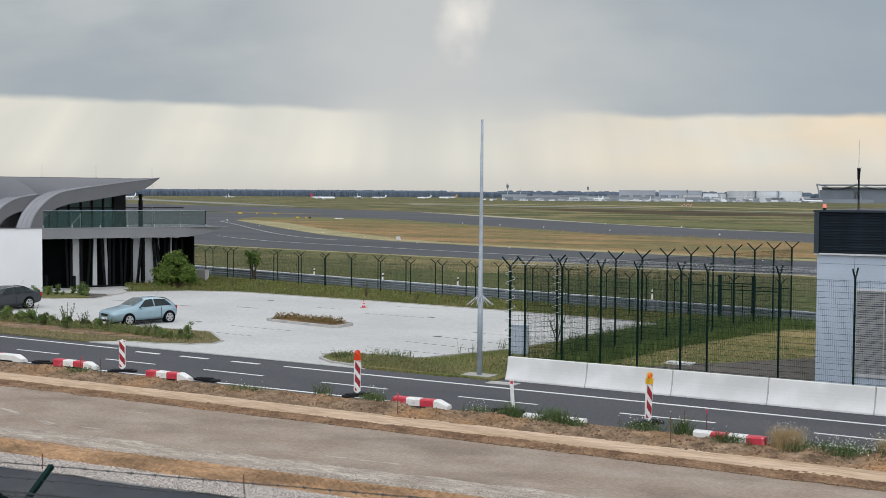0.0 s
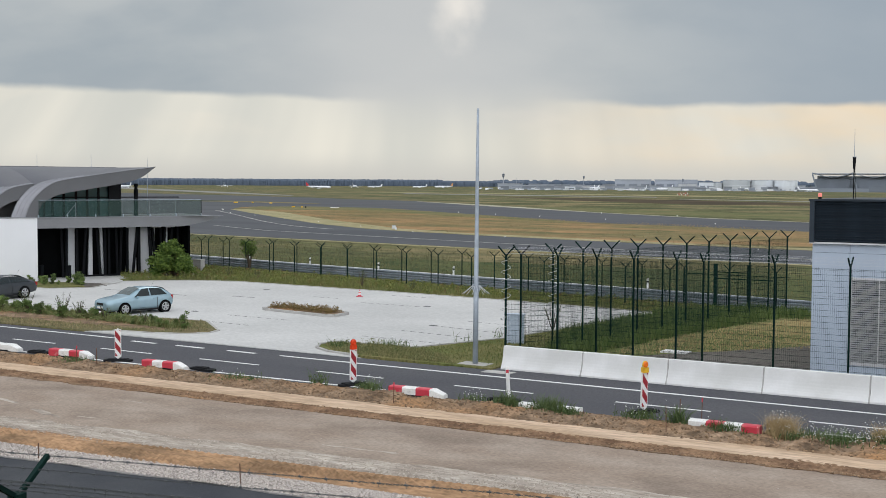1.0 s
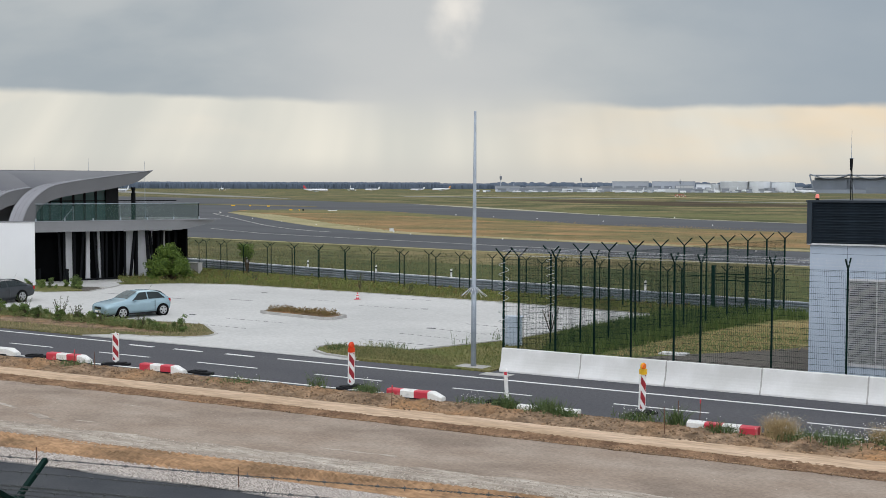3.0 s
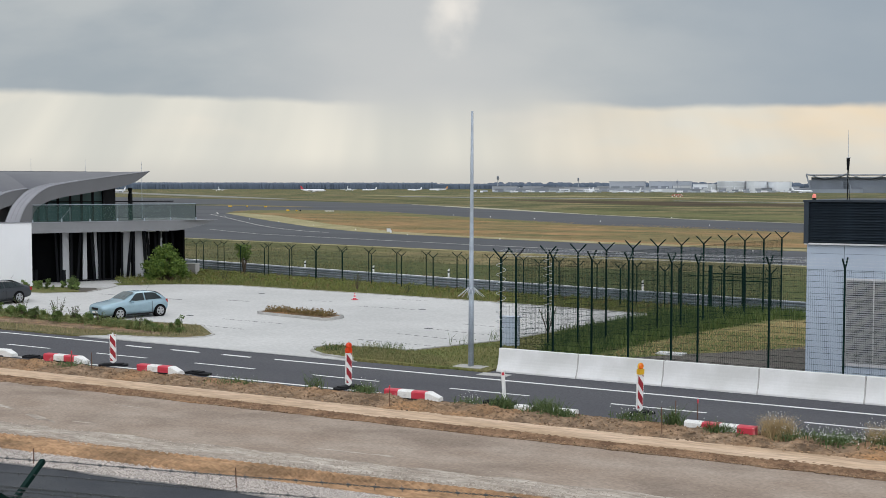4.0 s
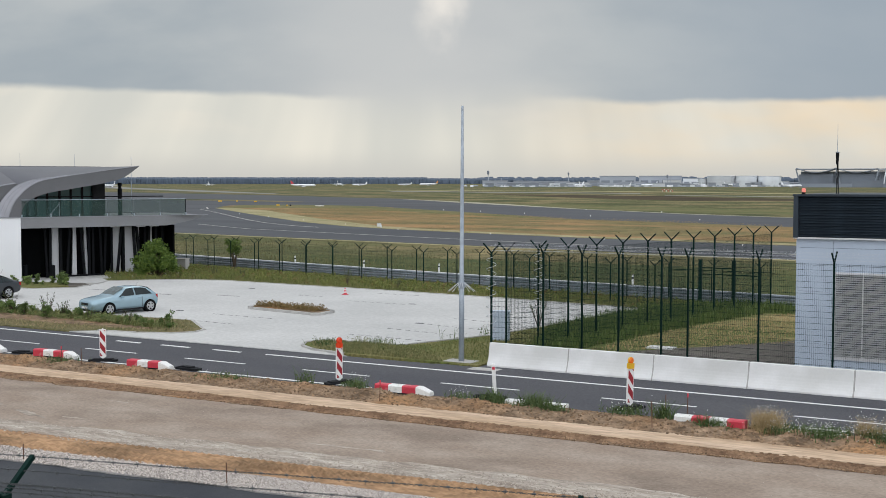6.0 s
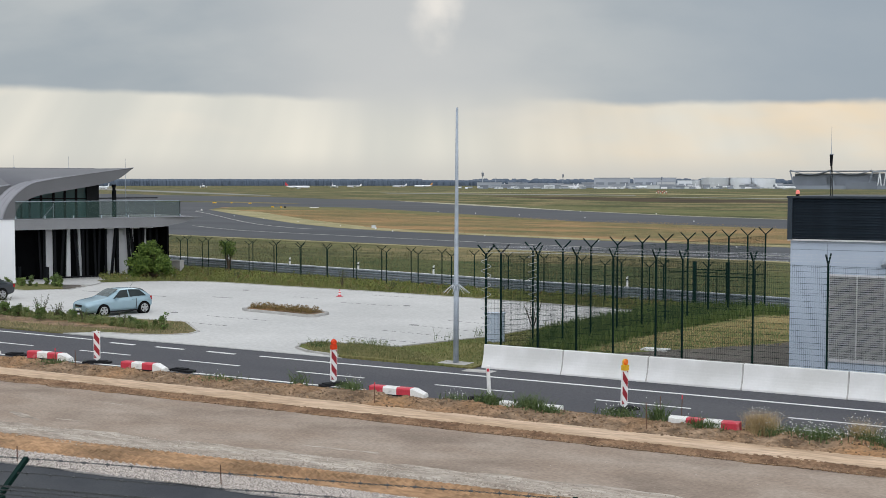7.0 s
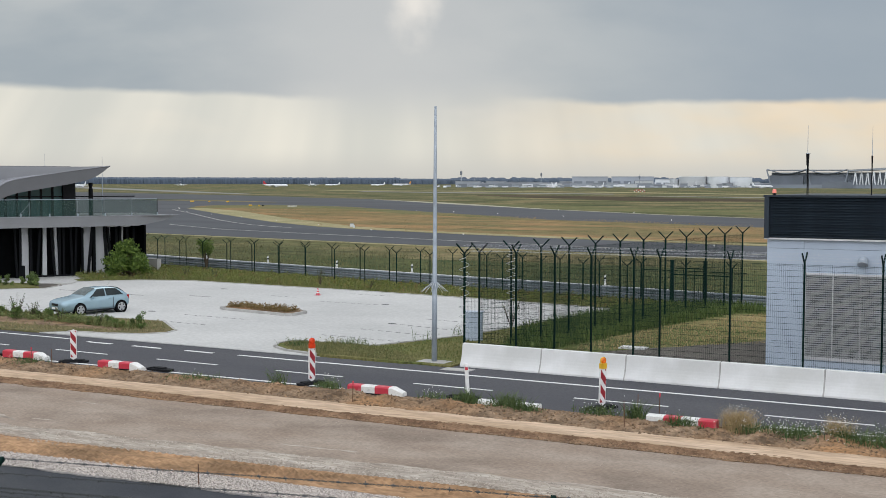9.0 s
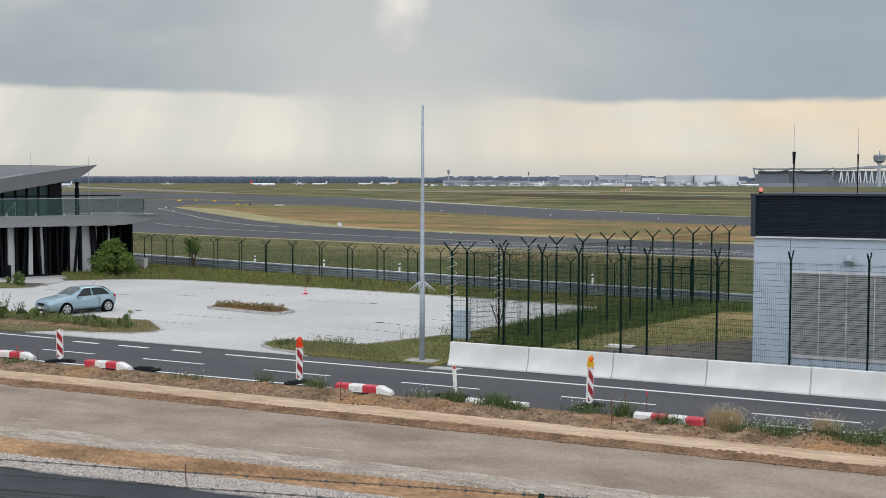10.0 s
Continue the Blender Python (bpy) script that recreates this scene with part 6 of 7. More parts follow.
for j in range(RY + 1):
    for i in range(RX + 1):
        x_ = -50 + 52 * i / RX
        f = j / RY
        y_ = 29.75 + (x_ + 28) * 0.033 + f * 0.95
        lane = math.sin(f * math.pi) ** 0.5
        tread = 0.5 + 0.5 * math.sin(x_ * 29 + 9 * f + 7 * noise.noise((x_ * 0.9, f * 3, 1)))
        ruts.v.append((x_, y_ + 0.16 * noise.noise((x_ * 0.45, f, 3)) + 0.05 * noise.noise((x_ * 4.1, f * 3, 5)), 0.03 + lane * (0.05 * tread * max(0, noise.noise((x_ * 0.3, f * 2, 8)) + 0.3) + 0.05 * noise.noise((x_ * 3.5, f * 11, 2)) + 0.05 * noise.noise((x_ * 9.5, f * 8, 4)) + 0.035)))
ruts.f = [(j * (RX + 1) + i, j * (RX + 1) + i + 1, (j + 1) * (RX + 1) + i + 1, (j + 1) * (RX + 1) + i) for j in range(RY) for i in range(RX)]
structure("soil_ruts", ruts, material("churned_soil", (0.3, 0.188, 0.115), 0.98, second=(0.15, 0.09, 0.056), scale=1.2, fine=0.4, fine_scale=9, bump=1.0, bump_scale=10, spec=0.1), "churned soil with tyre treads beside the construction road", "soil", smooth=True)


def weed(x, y, h, r, n, seed, flowers=0, dry=False, label=""):
    rng = random.Random(seed)
    t = thing("weed_clump", pose(x, y, 0.06), label or "clump of tall green weeds on the soil bank", "weeds", "weeds along the road edge")
    spots = [(rng.gauss(0, r * 0.5), rng.gauss(0, r * 0.35), 0) for _ in range(n * (4 if dry else 1))]
    tagged(part("tuft", blades("tuft", "", spots, h, DRYBLADE if dry else WEED, seed, wide=0.0035 if dry else 0.01, spread=1), None, t), kind="stuff")
    lv = Mesh()
    for _ in range(n):
        px_, py_ = rng.gauss(0, r * 0.5), rng.gauss(0, r * 0.35)
        leaf(lv, Vector((px_, py_, rng.uniform(0.03, h * 0.6))), 0.07, rng)
    me = bpy.data.meshes.new("leaves")
    me.from_pydata(lv.v, [], lv.f)
    me.materials.append(DRYBLADE if dry else WEED)
    tagged(part("leaves", me, None, t), kind="stuff")
    if flowers:
        fl = Mesh()
        for _ in range(int(flowers * 0.6)):
            c = Vector((rng.gauss(0, r * 0.6), rng.gauss(0, r * 0.4), h * rng.uniform(0.35, 1.25)))
            s = 0.014
            fl.add([c + Vector((s, 0, 0)), c + Vector((0, s, 0)), c + Vector((-s, 0, 0)), c + Vector((0, -s, 0)), c + Vector((0, 0, s)), c - Vector((0, 0, s))], [(0, 1, 4), (1, 2, 4), (2, 3, 4), (3, 0, 4), (1, 0, 5), (2, 1, 5), (3, 2, 5), (0, 3, 5)])
        me = bpy.data.meshes.new("blossom")
        me.from_pydata(fl.v, [], fl.f)
        me.materials.append(PETAL)
        tagged(part("blossom", me, None, t, "tiny white flowers"), kind="stuff")
    return t


WEEDS = [(-23.4, 34.0, 0.35, 0.5, 120, 0, 0), (-25.4, 33.9, 0.6, 0.3, 60, 0, 0), (-22.9, 33.4, 0.55, 0.4, 60, 40, 0), (-19.1, 34.0, 0.32, 0.5, 70, 60, 0), (-17.8, 33.85, 0.5, 0.4, 200, 0, 0), (-16.2, 33.55, 0.55, 0.6, 380, 0, 0), (-15.5, 33.6, 0.3, 0.4, 90, 0, 0),
         (-13.4, 34.3, 0.35, 0.7, 130, 70, 0), (-12.1, 33.95, 0.6, 0.3, 150, 20, 0), (-9.0, 34.0, 0.62, 0.42, 330, 90, 1), (-8.4, 33.9, 0.35, 0.7, 140, 130, 0), (-7.5, 33.9, 0.4, 0.8, 180, 140, 0), (-6.9, 33.7, 0.4, 0.8, 200, 120, 0), (-6.2, 33.9, 0.66, 0.3, 150, 80, 1), (-6.1, 33.9, 0.5, 0.5, 160, 60, 0), (-5.4, 33.8, 0.45, 0.9, 260, 120, 0), (-4.3, 33.9, 0.55, 0.9, 280, 120, 0), (-3.2, 33.9, 0.5, 1.0, 260, 80, 0),
         (-36.8, 32.9, 0.3, 0.8, 160, 0, 0), (-28.4, 33.2, 0.3, 0.9, 120, 25, 0), (-10.6, 33.7, 0.4, 0.5, 160, 10, 0), (-26.1, 49.0, 0.6, 0.5, 14, 0, 0), (-26.7, 46.6, 0.6, 0.6, 14, 0, 0), (-28.6, 43.5, 0.4, 0.8, 90, 12, 0), (-30.6, 42.3, 0.4, 0.7, 90, 8, 0)]
for i, (x, y, h_, r_, n_, fl_, dry_) in enumerate(WEEDS):
    weed(x, y, h_, r_, n_, 40 + i, fl_, bool(dry_), "clump of pale dry grass with white flowers" if dry_ else ("clump of green weeds with tiny white flowers" if fl_ else ""))
for i, (x, y, h_) in enumerate(((-25.2, 52.6, 1.5), (-47.0, 67.6, 1.3), (-60.0, 68.8, 1.0), (-42.6, 67.2, 0.9), (-57, 68.5, 0.8), (-53.2, 44.3, 1.3), (-56.3, 44.3, 1.1), (-50.0, 44.0, 1.3), (-46.4, 43.6, 0.9), (-48.6, 43.8, 1.0), (-43.6, 43.5, 0.8))):
    rng2 = random.Random(70 + i)
    st, lv = Mesh(), Mesh()
    for k in range(9):
        a = rng2.uniform(0, 6.28)
        tip = Vector((math.cos(a) * h_ * 0.3, math.sin(a) * h_ * 0.3, h_ * rng2.uniform(0.6, 1.0)))
        st.tube([(0, 0, 0), tuple(tip * 0.45), tuple(tip)], [0.022, 0.015, 0.008], 5)
        for _ in range(14):
            leaf(lv, tip * rng2.uniform(0.5, 1.0) + Vector((rng2.gauss(0, 0.05), rng2.gauss(0, 0.05), 0)), 0.06, rng2)
    plant("tall_herb", (lv.data("leaves", WEED), st.data("stems", BARK)), pose(x, y, 0.06), "thin branching wild herb in the grass", "wild plant", "wild herbs")

# ---- fence on the bank below the viewer ----
def twisted(a, b, r=0.0015, pitch=0.045, barb=0.125):
    """Two strands wound round each other, slightly slack, with barbs of uneven lean."""
    rng = random.Random(int(a[0] * 100 + a[2] * 1000))
    a, b = Vector(a), Vector(b)
    L = (b - a).length
    m = Mesh()
    side_ = (b - a).normalized().cross(Vector((0, 0, 1)))
    n = int(L / pitch * 5)
    def at(f):
        return a.lerp(b, f) + Vector((0, 0, 0.004 * noise.noise((f * 9, a.x, a.z))))
    for ph in (0, math.pi):
        m.tube([at(k / n) + side_ * 0.0027 * math.cos(k * 1.2566 + ph) + Vector((0, 0, 0.0027 * math.sin(k * 1.2566 + ph))) for k in range(n + 1)], r, 3)
    for i in range(int(L / barb)):
        p = at((i + 0.5) * barb / L)
        for _ in range(2):
            q = Vector((rng.uniform(-0.6, 0.6), rng.uniform(-0.6, 0.6), rng.choice((-1, 1)))).normalized() * rng.uniform(0.01, 0.018)
            m.tube([p - q, p + q], [r * 0.7, r * 0.5], 3)
        m.tube([p - (b - a).normalized() * 0.008, p + (b - a).normalized() * 0.008], 0.005, 5)
    return m



t = thing("bank_fence", Matrix(), "dark green fence with barbed wire on forked posts below the viewer", "fence")
FL = [(-4.4595 + 2.56 * k, 3.642 + 0.629 * k) for k in (-2, -1, 0, 1, 2)]
rise, reach, ztop = 0.125, 0.235, 5.818
for i, (x, y) in enumerate(FL):
    m = pose(x, y, 0, 0, 0, 13.8)
    p = part("post", Mesh().box(-0.03, 0.03, -0.03, 0.03, 3.0, ztop), GREENSTEEL, t, at=m)
    part("arm", Mesh().bar((0, 0, ztop - 0.02), (0, reach, ztop + rise), 0.022), GREENSTEEL, p)
    part("arm", Mesh().bar((0, 0, ztop - 0.02), (0, -reach, ztop + rise), 0.022), GREENSTEEL, p)
nx, ny = -math.sin(radians(13.8)), math.cos(radians(13.8))
for f in (0.99, 0.62, 0.25, -0.25, -0.62, -0.97):
    for (x0, y0), (x1, y1) in zip(FL, FL[1:]):
        o = reach * f
        z = ztop + rise * abs(f)
        part("barbed_wire", twisted((x0 + nx * o, y0 + ny * o, z), (x1 + nx * o, y1 + ny * o, z)), RUSTWIRE, t, "twisted barbed wire")
for (x0, y0), (x1, y1) in zip(FL, FL[1:]):
    part("mesh_panel", mesh_panel(2.63, 2.2, 11, 40, 0.0025), None, t, "green wire mesh panel", at=pose(x0, y0, 3.45, 0, 0, 13.8))

# ---- far airfield ----
A0 = 30.5


def bearing(deg, dist, z=0.0, turn=0.0):
    """A place at so many degrees right of the middle line, facing the viewer."""
    a = radians(90 + A0 - deg)
    return pose(dist * math.cos(a), dist * math.sin(a), z, 0, 0, A0 - deg + turn)


def airliner(m, L, tail, label):
    t = thing("airliner", m, label, "airplane", "airliners on the airfield")
    r = L * 0.046
    z = r * 1.9
    part("fuselage", Mesh().tube([(-L / 2, 0, z - r * 0.3), (-L / 2 + L * 0.02, 0, z - r * 0.1), (-L / 2 + L * 0.08, 0, z), (L * 0.2, 0, z), (L * 0.38, 0, z + r * 0.35), (L / 2, 0, z + r * 0.7)], [r * 0.15, r * 0.6, r, r, r * 0.6, r * 0.1], 14), PLANEWHITE, t, "white fuselage", smooth=True)
    part("tail_fin", Mesh().loft([[(L * 0.36, y, z + r), (L * 0.48, y, z + r), (L * 0.51, y, z + r + L * 0.13), (L * 0.46, y, z + r + L * 0.13)] for y in (-r * 0.08, r * 0.08)]), tail, t, "coloured tail fin")
    for s in (1, -1):
        part("wing", Mesh().loft([[(-L * 0.1, s * r * 0.6, z - r * 0.5), (L * 0.1, s * r * 0.6, z - r * 0.5), (L * 0.1, s * r * 0.6, z - r * 0.2), (-L * 0.1, s * r * 0.6, z - r * 0.2)], [(L * 0.1, s * L * 0.45, z + r * 0.3), (L * 0.15, s * L * 0.45, z + r * 0.3), (L * 0.15, s * L * 0.45, z + r * 0.4), (L * 0.1, s * L * 0.45, z + r * 0.4)]]), PLANEWHITE, t)
        part("tailplane", Mesh().loft([[(L * 0.38, s * r * 0.3, z + r * 0.5), (L * 0.46, s * r * 0.3, z + r * 0.5), (L * 0.46, s * r * 0.3, z + r * 0.6)], [(L * 0.46, s * L * 0.16, z + r * 0.8), (L * 0.5, s * L * 0.16, z + r * 0.8), (L * 0.5, s * L * 0.16, z + r * 0.9)]]), PLANEWHITE, t)
        part("engine", Mesh().tube([(-L * 0.09, s * L * 0.16, z - r * 1.1), (L * 0.01, s * L * 0.16, z - r * 1.1)], [r * 0.5, r * 0.4], 10), PLANEWHITE, t)
        part("main_gear", Mesh().tube([(L * 0.05, s * r, 0), (L * 0.05, s * r, z - r * 0.5)], [r * 0.25, r * 0.15], 6), FARDARK, t)
    part("nose_gear", Mesh().tube([(-L * 0.4, 0, 0), (-L * 0.4, 0, z - r)], [r * 0.18, r * 0.12], 6), FARDARK, t)
    part("cockpit_windows", Mesh().box(-L * 0.49 + L * 0.02, -L * 0.44, -r * 0.62, r * 0.62, z + r * 0.2, z + r * 0.45), FARDARK, t)
    return t


def deg(px_):
    return math.degrees(math.atan((px_ - 784) / 2108.5))


airliner(bearing(deg(548), 1480, 0, 170), 31, PLANERED, "white airliner with red tail taxiing across the airfield")
airliner(bearing(deg(612), 1900, 0, 100), 32, PLANEWHITE, "white airliner seen nose-on far across the meadow")
airliner(bearing(deg(648), 1980, 0, -10), 25, PLANEWHITE, "small white airliner near the far wood")
airliner(bearing(deg(382), 1980, 0, 95), 29, PLANEWHITE, "white airliner far off before the wood")
airliner(bearing(deg(770), 1980, 0, 5), 31, PLANEORANGE, "white airliner with orange tail far off")
airliner(bearing(deg(728), 2050, 0, 10), 25, PLANEWHITE, "white airliner parked far off")
airliner(bearing(deg(206), 1500, 0, 60), 28, PLANEWHITE, "white airliner behind the pavilion")
for px_, d_ in ((885, 2000), (905, 2050), (1043, 1700), (1030, 1760), (1122, 1640), (1160, 1650), (1255, 1640), (1300, 1650), (1412, 1430)):
    airliner(bearing(deg(px_), d_, 0, 15 + (px_ * 7) % 150), 27, PLANEWHITE, "white airliner parked at the far terminal")

# the wood on the horizon
rng = random.Random(31)
wood = Mesh()
for layer, dist in enumerate((3400, 3430, 3470)):
    ridge = []
    for i in range(1117):
        a = -30 + 0.03 * i
        q = bearing(a, dist + rng.uniform(-4, 4)).translation
        h_ = (17.6 + 0.6 * layer + 1.5 * noise.noise((a * 9, layer, 3)) + rng.uniform(-0.5, 0.5)) * (1 if a < -0.5 else 0.85)
        back = 1 + 8 / dist
        ridge.append([(q.x, q.y, 0), (q.x, q.y, h_ * 0.8), (q.x * back, q.y * back, h_), (q.x * back * back, q.y * back * back, h_ * 0.9), (q.x * back * back, q.y * back * back, 0)])
    wood.loft(ridge, caps=False, closed=False)
for i in range(3000):
    a = rng.uniform(-30, 3.5)
    d_ = rng.uniform(3500, 3900)
    q = bearing(a, d_).translation
    h_ = rng.uniform(17.0, 19.6) * (1 if a < -0.5 else 0.85)
    w_ = rng.uniform(5, 9)
    rings = []
    for z_, f in ((0, 0.9), (h_ * 0.5, 1.0), (h_ * 0.85, 0.85), (h_, 0.4)):
        rings.append([(q.x + w_ * f * math.cos(k * 1.047 + i) * rng.uniform(0.8, 1.2), q.y + w_ * f * math.sin(k * 1.047 + i) * rng.uniform(0.8, 1.2), z_ * rng.uniform(0.94, 1.06)) for k in range(6)])
    wood.loft(rings)
for i in range(500):
    a = rng.uniform(2, 34)
    q = bearing(a, rng.uniform(3600, 4200)).translation
    h_, w_ = rng.uniform(14, 22), rng.uniform(15, 26)
    wood.loft([[(q.x + w_ * f * math.cos(k * 1.047 + i), q.y + w_ * f * math.sin(k * 1.047 + i), z_) for k in range(6)] for z_, f in ((0, 0.9), (h_ * 0.5, 1.0), (h_, 0.3))])
me = bpy.data.meshes.new("far_wood")
me.from_pydata(wood.v, [], wood.f)
for p in me.polygons:
    p.use_smooth = True
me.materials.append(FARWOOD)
stuff("far_wood", me, "dark wood along the horizon, painted blue with haze", "wood")


def hall(px0, px1, d_, h_, mat, label, windows=0, roof=True, name="airport_hall", deep=40):
    a0, a1 = deg(px0), deg(px1)
    m = bearing((a0 + a1) / 2, d_)
    w = d_ * math.tan(radians((a1 - a0) / 2))
    t = thing(name, m, label, "building", "airport buildings")
    part("wall", Mesh().box(-w, w, 0, deep, 0, h_), mat, t)
    if roof:
        part("roof", Mesh().box(-w - 0.5, w + 0.5, -0.5, deep, h_, h_ + 0.8), FARROOF, t)
    n = max(1, windows)
    for i in range(windows):
        a = -w + 2 * w * (i + 0.15) / n
        part("window_band", Mesh().box(a, a + 2 * w / n * 0.7, -0.4, 0.2, h_ * 0.35, h_ * 0.6), FARDARK, t)
    return t


# low buildings along the apron
rng = random.Random(17)
for i in range(46):
    px_ = rng.uniform(860, 1430)
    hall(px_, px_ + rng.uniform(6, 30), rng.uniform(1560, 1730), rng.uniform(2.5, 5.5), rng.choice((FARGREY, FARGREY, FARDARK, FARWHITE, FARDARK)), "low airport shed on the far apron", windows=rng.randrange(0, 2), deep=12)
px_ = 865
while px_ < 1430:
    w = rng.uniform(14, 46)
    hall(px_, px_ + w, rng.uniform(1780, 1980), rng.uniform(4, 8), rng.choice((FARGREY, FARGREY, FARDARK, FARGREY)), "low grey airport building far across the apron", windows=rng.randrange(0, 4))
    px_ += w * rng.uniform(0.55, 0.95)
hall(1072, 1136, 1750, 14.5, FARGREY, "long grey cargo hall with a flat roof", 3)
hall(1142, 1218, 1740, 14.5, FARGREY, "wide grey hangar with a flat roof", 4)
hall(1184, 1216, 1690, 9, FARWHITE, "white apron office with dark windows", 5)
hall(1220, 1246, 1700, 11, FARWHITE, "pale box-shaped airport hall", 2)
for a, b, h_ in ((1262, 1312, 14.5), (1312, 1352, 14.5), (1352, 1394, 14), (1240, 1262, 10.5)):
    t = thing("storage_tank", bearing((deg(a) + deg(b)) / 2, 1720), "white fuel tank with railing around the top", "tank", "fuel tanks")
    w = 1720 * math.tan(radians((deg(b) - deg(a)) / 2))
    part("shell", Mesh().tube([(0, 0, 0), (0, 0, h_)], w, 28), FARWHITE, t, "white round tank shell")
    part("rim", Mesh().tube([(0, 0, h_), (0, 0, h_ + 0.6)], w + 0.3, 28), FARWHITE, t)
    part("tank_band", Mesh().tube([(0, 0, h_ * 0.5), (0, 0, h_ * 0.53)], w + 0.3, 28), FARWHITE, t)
# vehicles and small clutter on the apron
for i in range(110):
    px_ = rng.uniform(830, 1440)
    d_ = rng.uniform(1450, 1700)
    t = thing("apron_vehicle", bearing(deg(px_), d_), "small pale service vehicle on the far apron", "vehicle", "apron vehicles")
    L = rng.uniform(3, 8)
    part("body", Mesh().box(-L / 2, L / 2, -1, 1, 0.4, rng.uniform(1.4, 3)), rng.choice((FARWHITE, PLANEWHITE, FARGREY)), t)
    part("cab", Mesh().box(-L / 2, -L / 4, -0.9, 0.9, 1.2, 2.6), FARDARK, t)
    for s in (-0.3, 0.3):
        part("wheel", Mesh().tube([(L * s, -1.05, 0.45), (L * s, 1.05, 0.45)], 0.45, 8), FARDARK, t)


def tower(px_, d_, h_, w, label, top=True):
    t = thing("tower", bearing(deg(px_), d_), label, "tower", "airport towers")
    part("shaft", Mesh().tube([(0, 0, 0), (0, 0, h_ * 0.8)], w * 0.35, 8), FARGREY, t)
    if top:
        part("cabin", Mesh().tube([(0, 0, h_ * 0.74), (0, 0, h_ * 0.8), (0, 0, h_ * 0.95), (0, 0, h_)], [w * 0.4, w, w * 1.1, w * 0.9], 10), FARDARK, t)
    part("mast", Mesh().tube([(0, 0, h_ * 0.8), (0, 0, h_ * 1.12)], w * 0.1, 5), FARGREY, t)


tower(875, 2000, 25, 1.9, "slim grey control tower on the horizon")
tower(898, 2050, 17, 1.2, "thin mast among airport buildings", False)
tower(1017, 2000, 22, 1.3, "grey radar tower among airport buildings")
tower(1192, 1680, 16, 1.2, "lattice radar mast above the apron office")
tower(1198, 1690, 14, 1.2, "thin mast above the apron office", False)

# the great hall with drooping roof bays
t = thing("aircraft_hall", bearing((deg(1418) + deg(1700)) / 2 , 1500), "long grey aircraft hall with sagging cable roof", "building")
w0 = 1500 * math.tan(radians(deg(1418) - (deg(1418) + deg(1700)) / 2))
def hx(p):
    return 1500 * math.tan(radians(deg(p) - (deg(1418) + deg(1700)) / 2))
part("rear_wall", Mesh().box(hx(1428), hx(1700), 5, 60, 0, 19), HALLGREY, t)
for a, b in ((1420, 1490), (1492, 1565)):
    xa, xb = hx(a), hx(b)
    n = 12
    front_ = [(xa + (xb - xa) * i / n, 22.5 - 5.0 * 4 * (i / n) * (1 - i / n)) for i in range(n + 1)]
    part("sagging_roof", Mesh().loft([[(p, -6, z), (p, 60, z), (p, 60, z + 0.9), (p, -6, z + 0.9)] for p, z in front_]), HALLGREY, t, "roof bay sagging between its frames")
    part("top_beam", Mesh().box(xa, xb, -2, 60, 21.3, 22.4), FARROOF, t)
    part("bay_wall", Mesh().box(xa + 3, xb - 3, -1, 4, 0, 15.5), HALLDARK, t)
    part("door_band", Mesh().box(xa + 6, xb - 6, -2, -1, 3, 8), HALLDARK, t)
for p in (1420, 1491, 1567):
    part("frame", Mesh().bar((hx(p), -6, 22.4), (hx(p) + (6 if p < 1500 else -6), -6, 0), 1.6), HALLGREY, t, "slanted grey frame")
for i in range(12):
    p = 1575 + i * 11
    part("arch_frame", Mesh().bar((hx(p), -6, 0), (hx(p + 4), -6, 20), 1.2).bar((hx(p + 8), -6, 0), (hx(p + 4), -6, 20), 1.2), FARWHITE, t, "pointed pale arch frame")
part("long_roof", Mesh().loft([[(hx(1567), -7, 20), (hx(1700), -7, 24), (hx(1700), -7, 27), (hx(1567), -7, 22)], [(hx(1567), 60, 20), (hx(1700), 60, 24), (hx(1700), 60, 27), (hx(1567), 60, 22)]]), FARROOF, t)
part("annexe", Mesh().box(hx(1520), hx(1575), -12, -7, 0, 8), HALLDARK, t)
part("low_front", Mesh().box(hx(1425), hx(1700), -9, -6, 0, 4.5), HALLGREY, t)
tower(1648, 1400, 36, 6, "control tower with broad cabin beside the aircraft hall")

# the chequered aerial array on the far meadow
t = thing("aerial_array", bearing(deg(1192), 860, 0.0) @ Matrix.Scale(0.7, 4), "low red and white aerial array on the far meadow", "aerial array")
for i in range(6):
    p = part("upright", Mesh().tube([(-5 + 2 * i, 0, 0), (-5 + 2 * i, 0, 1.4)], 0.3, 6), REDPAINT if i % 2 else WHITEPAINT, t)
    part("crown_tube", Mesh().bar((-5 + 2 * i, 0, 1.4), (-4.2 + 1.7 * i, 0, 2.6), 0.5), WHITEPAINT if i % 2 else REDPAINT, p)
part("cross_beam", Mesh().box(-4.6, 4.6, -0.2, 0.2, 2.4, 2.7), REDPAINT, t, "red cross beam")

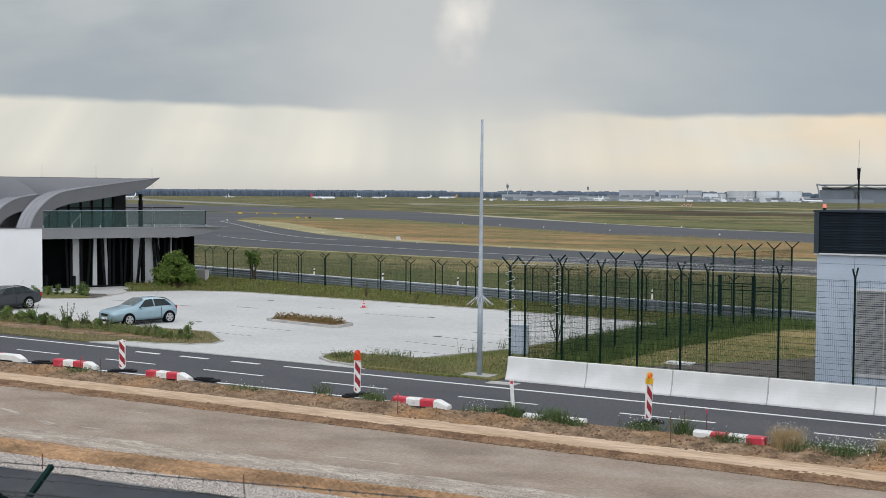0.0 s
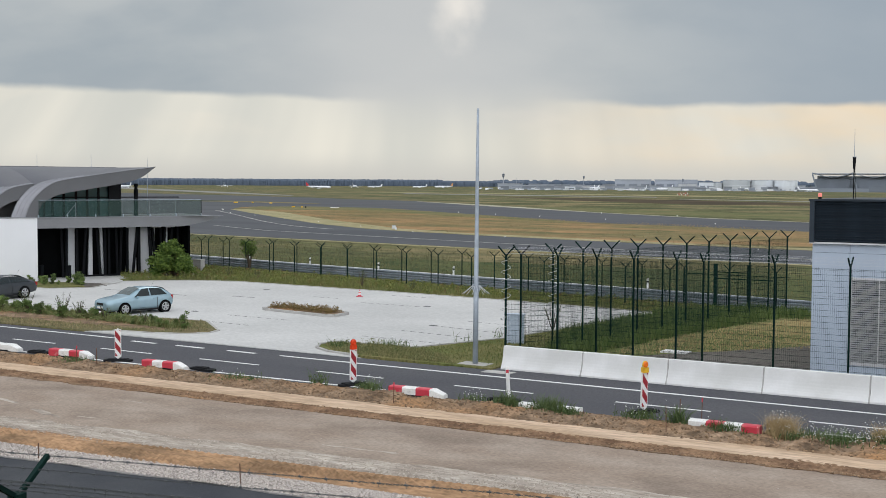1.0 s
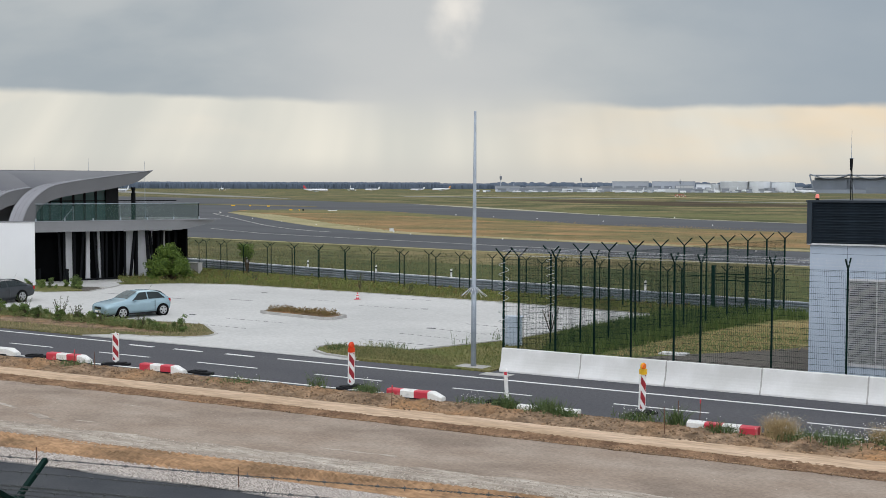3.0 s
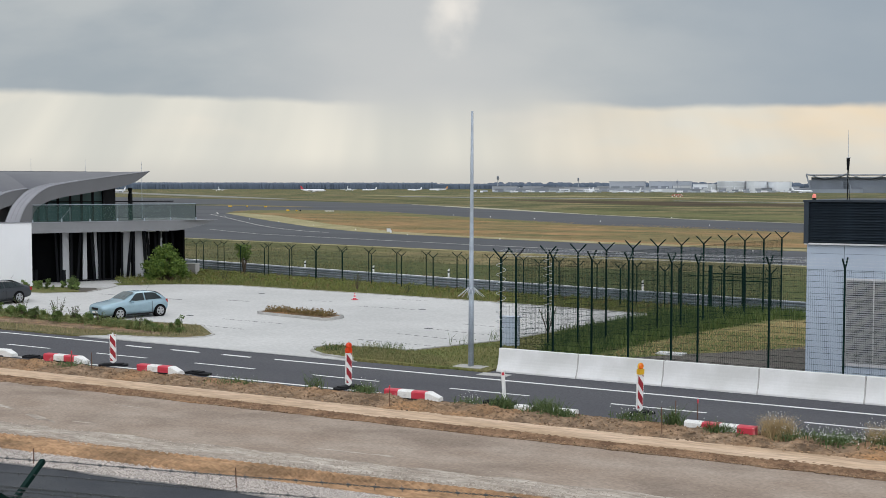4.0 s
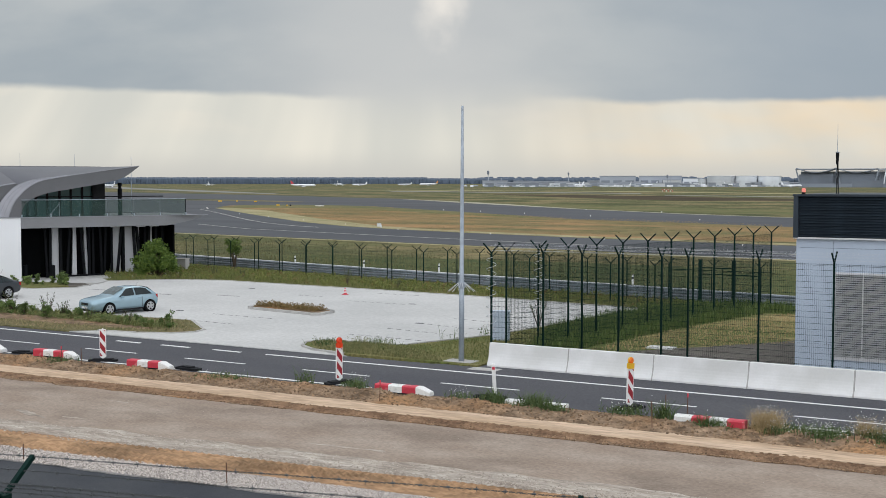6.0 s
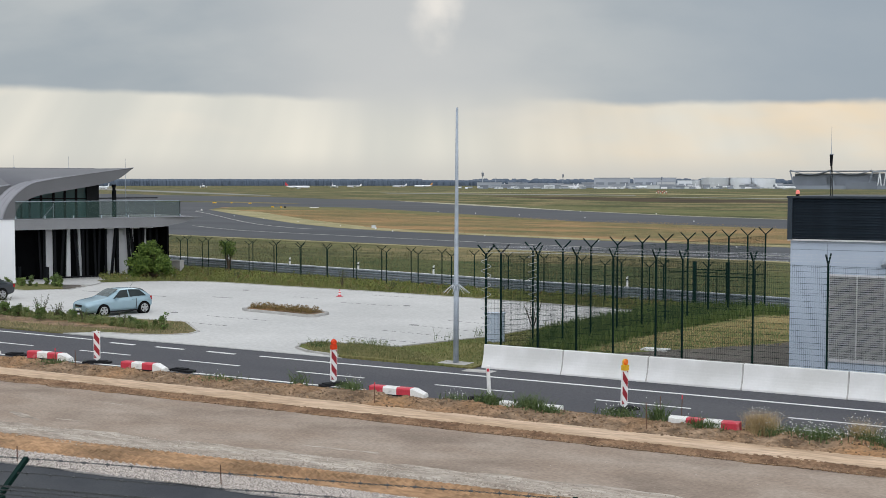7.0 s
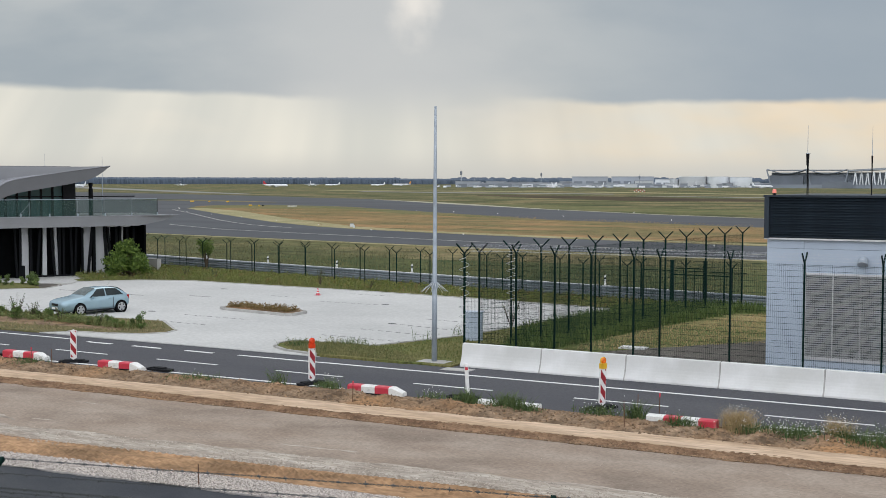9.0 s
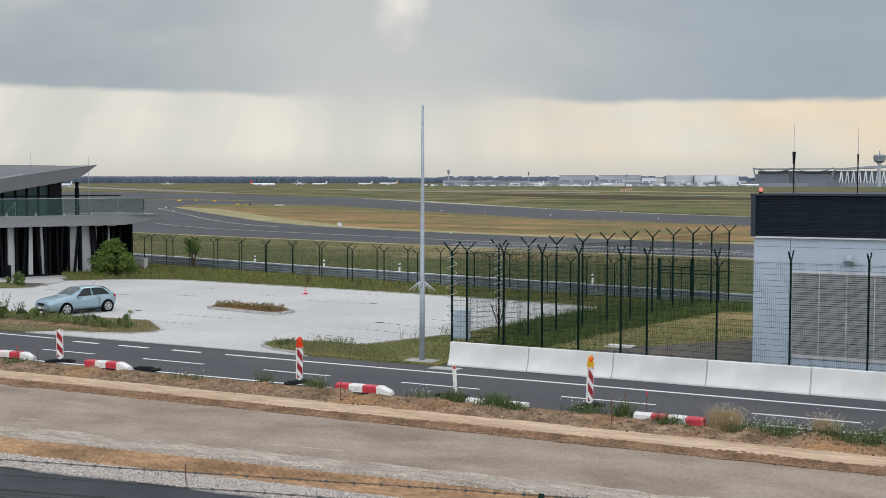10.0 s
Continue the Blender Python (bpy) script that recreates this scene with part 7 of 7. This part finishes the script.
# taxiway signs, lights and small marks
for px_, x, y, w, mat in ((443, -218.9, 279.4, 3.0, YELLOW), (460, -214.6, 278.0, 1.6, YELLOW), (463, -212.7, 277.3, 1.4, BLACKSTEEL), (403, -263.7, 324.1, 3.2, YELLOW), (385, -276, 329, 2.0, YELLOW), (340, -281.5, 326.3, 4.5, YELLOW), (685, -101, 154.5, 0.8, FARWHITE), (506, -203.5, 279.0, 8.5, WHITEPAINT)):
    t = thing("taxiway_sign", pose(x, y, 0.02, 0, 0, 33) @ Matrix.Diagonal((0.3, 1, 0.5, 1)), "low %s taxiway sign standing in the grass" % ("yellow" if mat is YELLOW else "dark" if mat is BLACKSTEEL else "pale"), "sign", "taxiway signs")
    part("board", Mesh().box(-w / 2, w / 2, -0.1, 0.1, 0.25, 1.0 if w < 5 else 0.7), mat, t)
    for s in (-0.35, 0.35):
        part("leg", Mesh().box(w * s - 0.05, w * s + 0.05, -0.05, 0.05, 0, 0.25), BLACKSTEEL, t)
for i in range(11):
    x = -190 + i * 19
    y = 147 - (x + 93) * 0.3 if x > -93 else 147 + (-93 - x) * 0.72
    t = thing("taxiway_light", pose(x, y + 1.5, 0.02), "small pale edge light beside the taxiway", "light", "taxiway edge lights")
    part("stem", Mesh().tube([(0, 0, 0), (0, 0, 0.12)], 0.05, 6), WHITEPAINT, t)
    part("cap", Mesh().tube([(0, 0, 0.12), (0, 0, 0.2)], [0.09, 0.05], 8), WHITEPAINT, t)
for x, y in ((-150, 262), (-134, 252), (-118, 243), (-97, 231), (-70, 219), (-120, 282), (-95, 268)):
    t = thing("taxiway_light", pose(x, y - 4, 0.02), "small pale edge light beside the taxiway", "light", "taxiway edge lights")
    part("stem", Mesh().tube([(0, 0, 0), (0, 0, 0.16)], 0.06, 6), WHITEPAINT, t)
    part("cap", Mesh().tube([(0, 0, 0.16), (0, 0, 0.27)], [0.13, 0.07], 8), WHITEPAINT, t)


WORNPAINT = material("worn_taxiway_paint", (0.5, 0.49, 0.44), 0.8, second=(0.34, 0.335, 0.31), scale=0.4)


def line(points, w):
    for (a, b), (c, d) in zip(points, points[1:]):
        dd = Vector((c - a, d - b)).normalized() * (w / 2)
        o = [(a + dd.y, b - dd.x), (c + dd.y, d - dd.x), (c - dd.y, d + dd.x), (a - dd.y, b + dd.x)]
        structure("taxiway_marking", Mesh().slab(o, 0.03, 0.06), WORNPAINT, "pale painted taxiway line", "taxiway marking")


line([(-137.8, 154.0), (-127.9, 148.0), (-116.5, 141.8), (-99.8, 136.9), (-79.4, 131.3), (-69.6, 128.6), (-30.2, 119.0), (30, 104.5)], 0.2)
line([(-210.6, 236.3), (-180.5, 209.0), (-160.5, 190.2), (-144.0, 174.9), (-133.8, 166.2), (-125.6, 160.0), (-118.7, 155.6), (-111.3, 152.2)], 0.24)
line([(-210.6, 236.3), (-213, 242), (-224, 254)], 0.4)
t = thing("field_cabinet", pose(-104.2, 158.8, 0.03, 0, 0, 33), "small pale grey equipment cabinet in the dry grass", "cabinet")
part("body", Mesh().box(-0.32, 0.32, -0.2, 0.2, 0.06, 0.55), LOUVRE, t)
part("plinth", Mesh().box(-0.28, 0.28, -0.17, 0.17, 0, 0.06), KERB, t)
part("cap", Mesh().box(-0.35, 0.35, -0.23, 0.23, 0.55, 0.58), GALV, t)
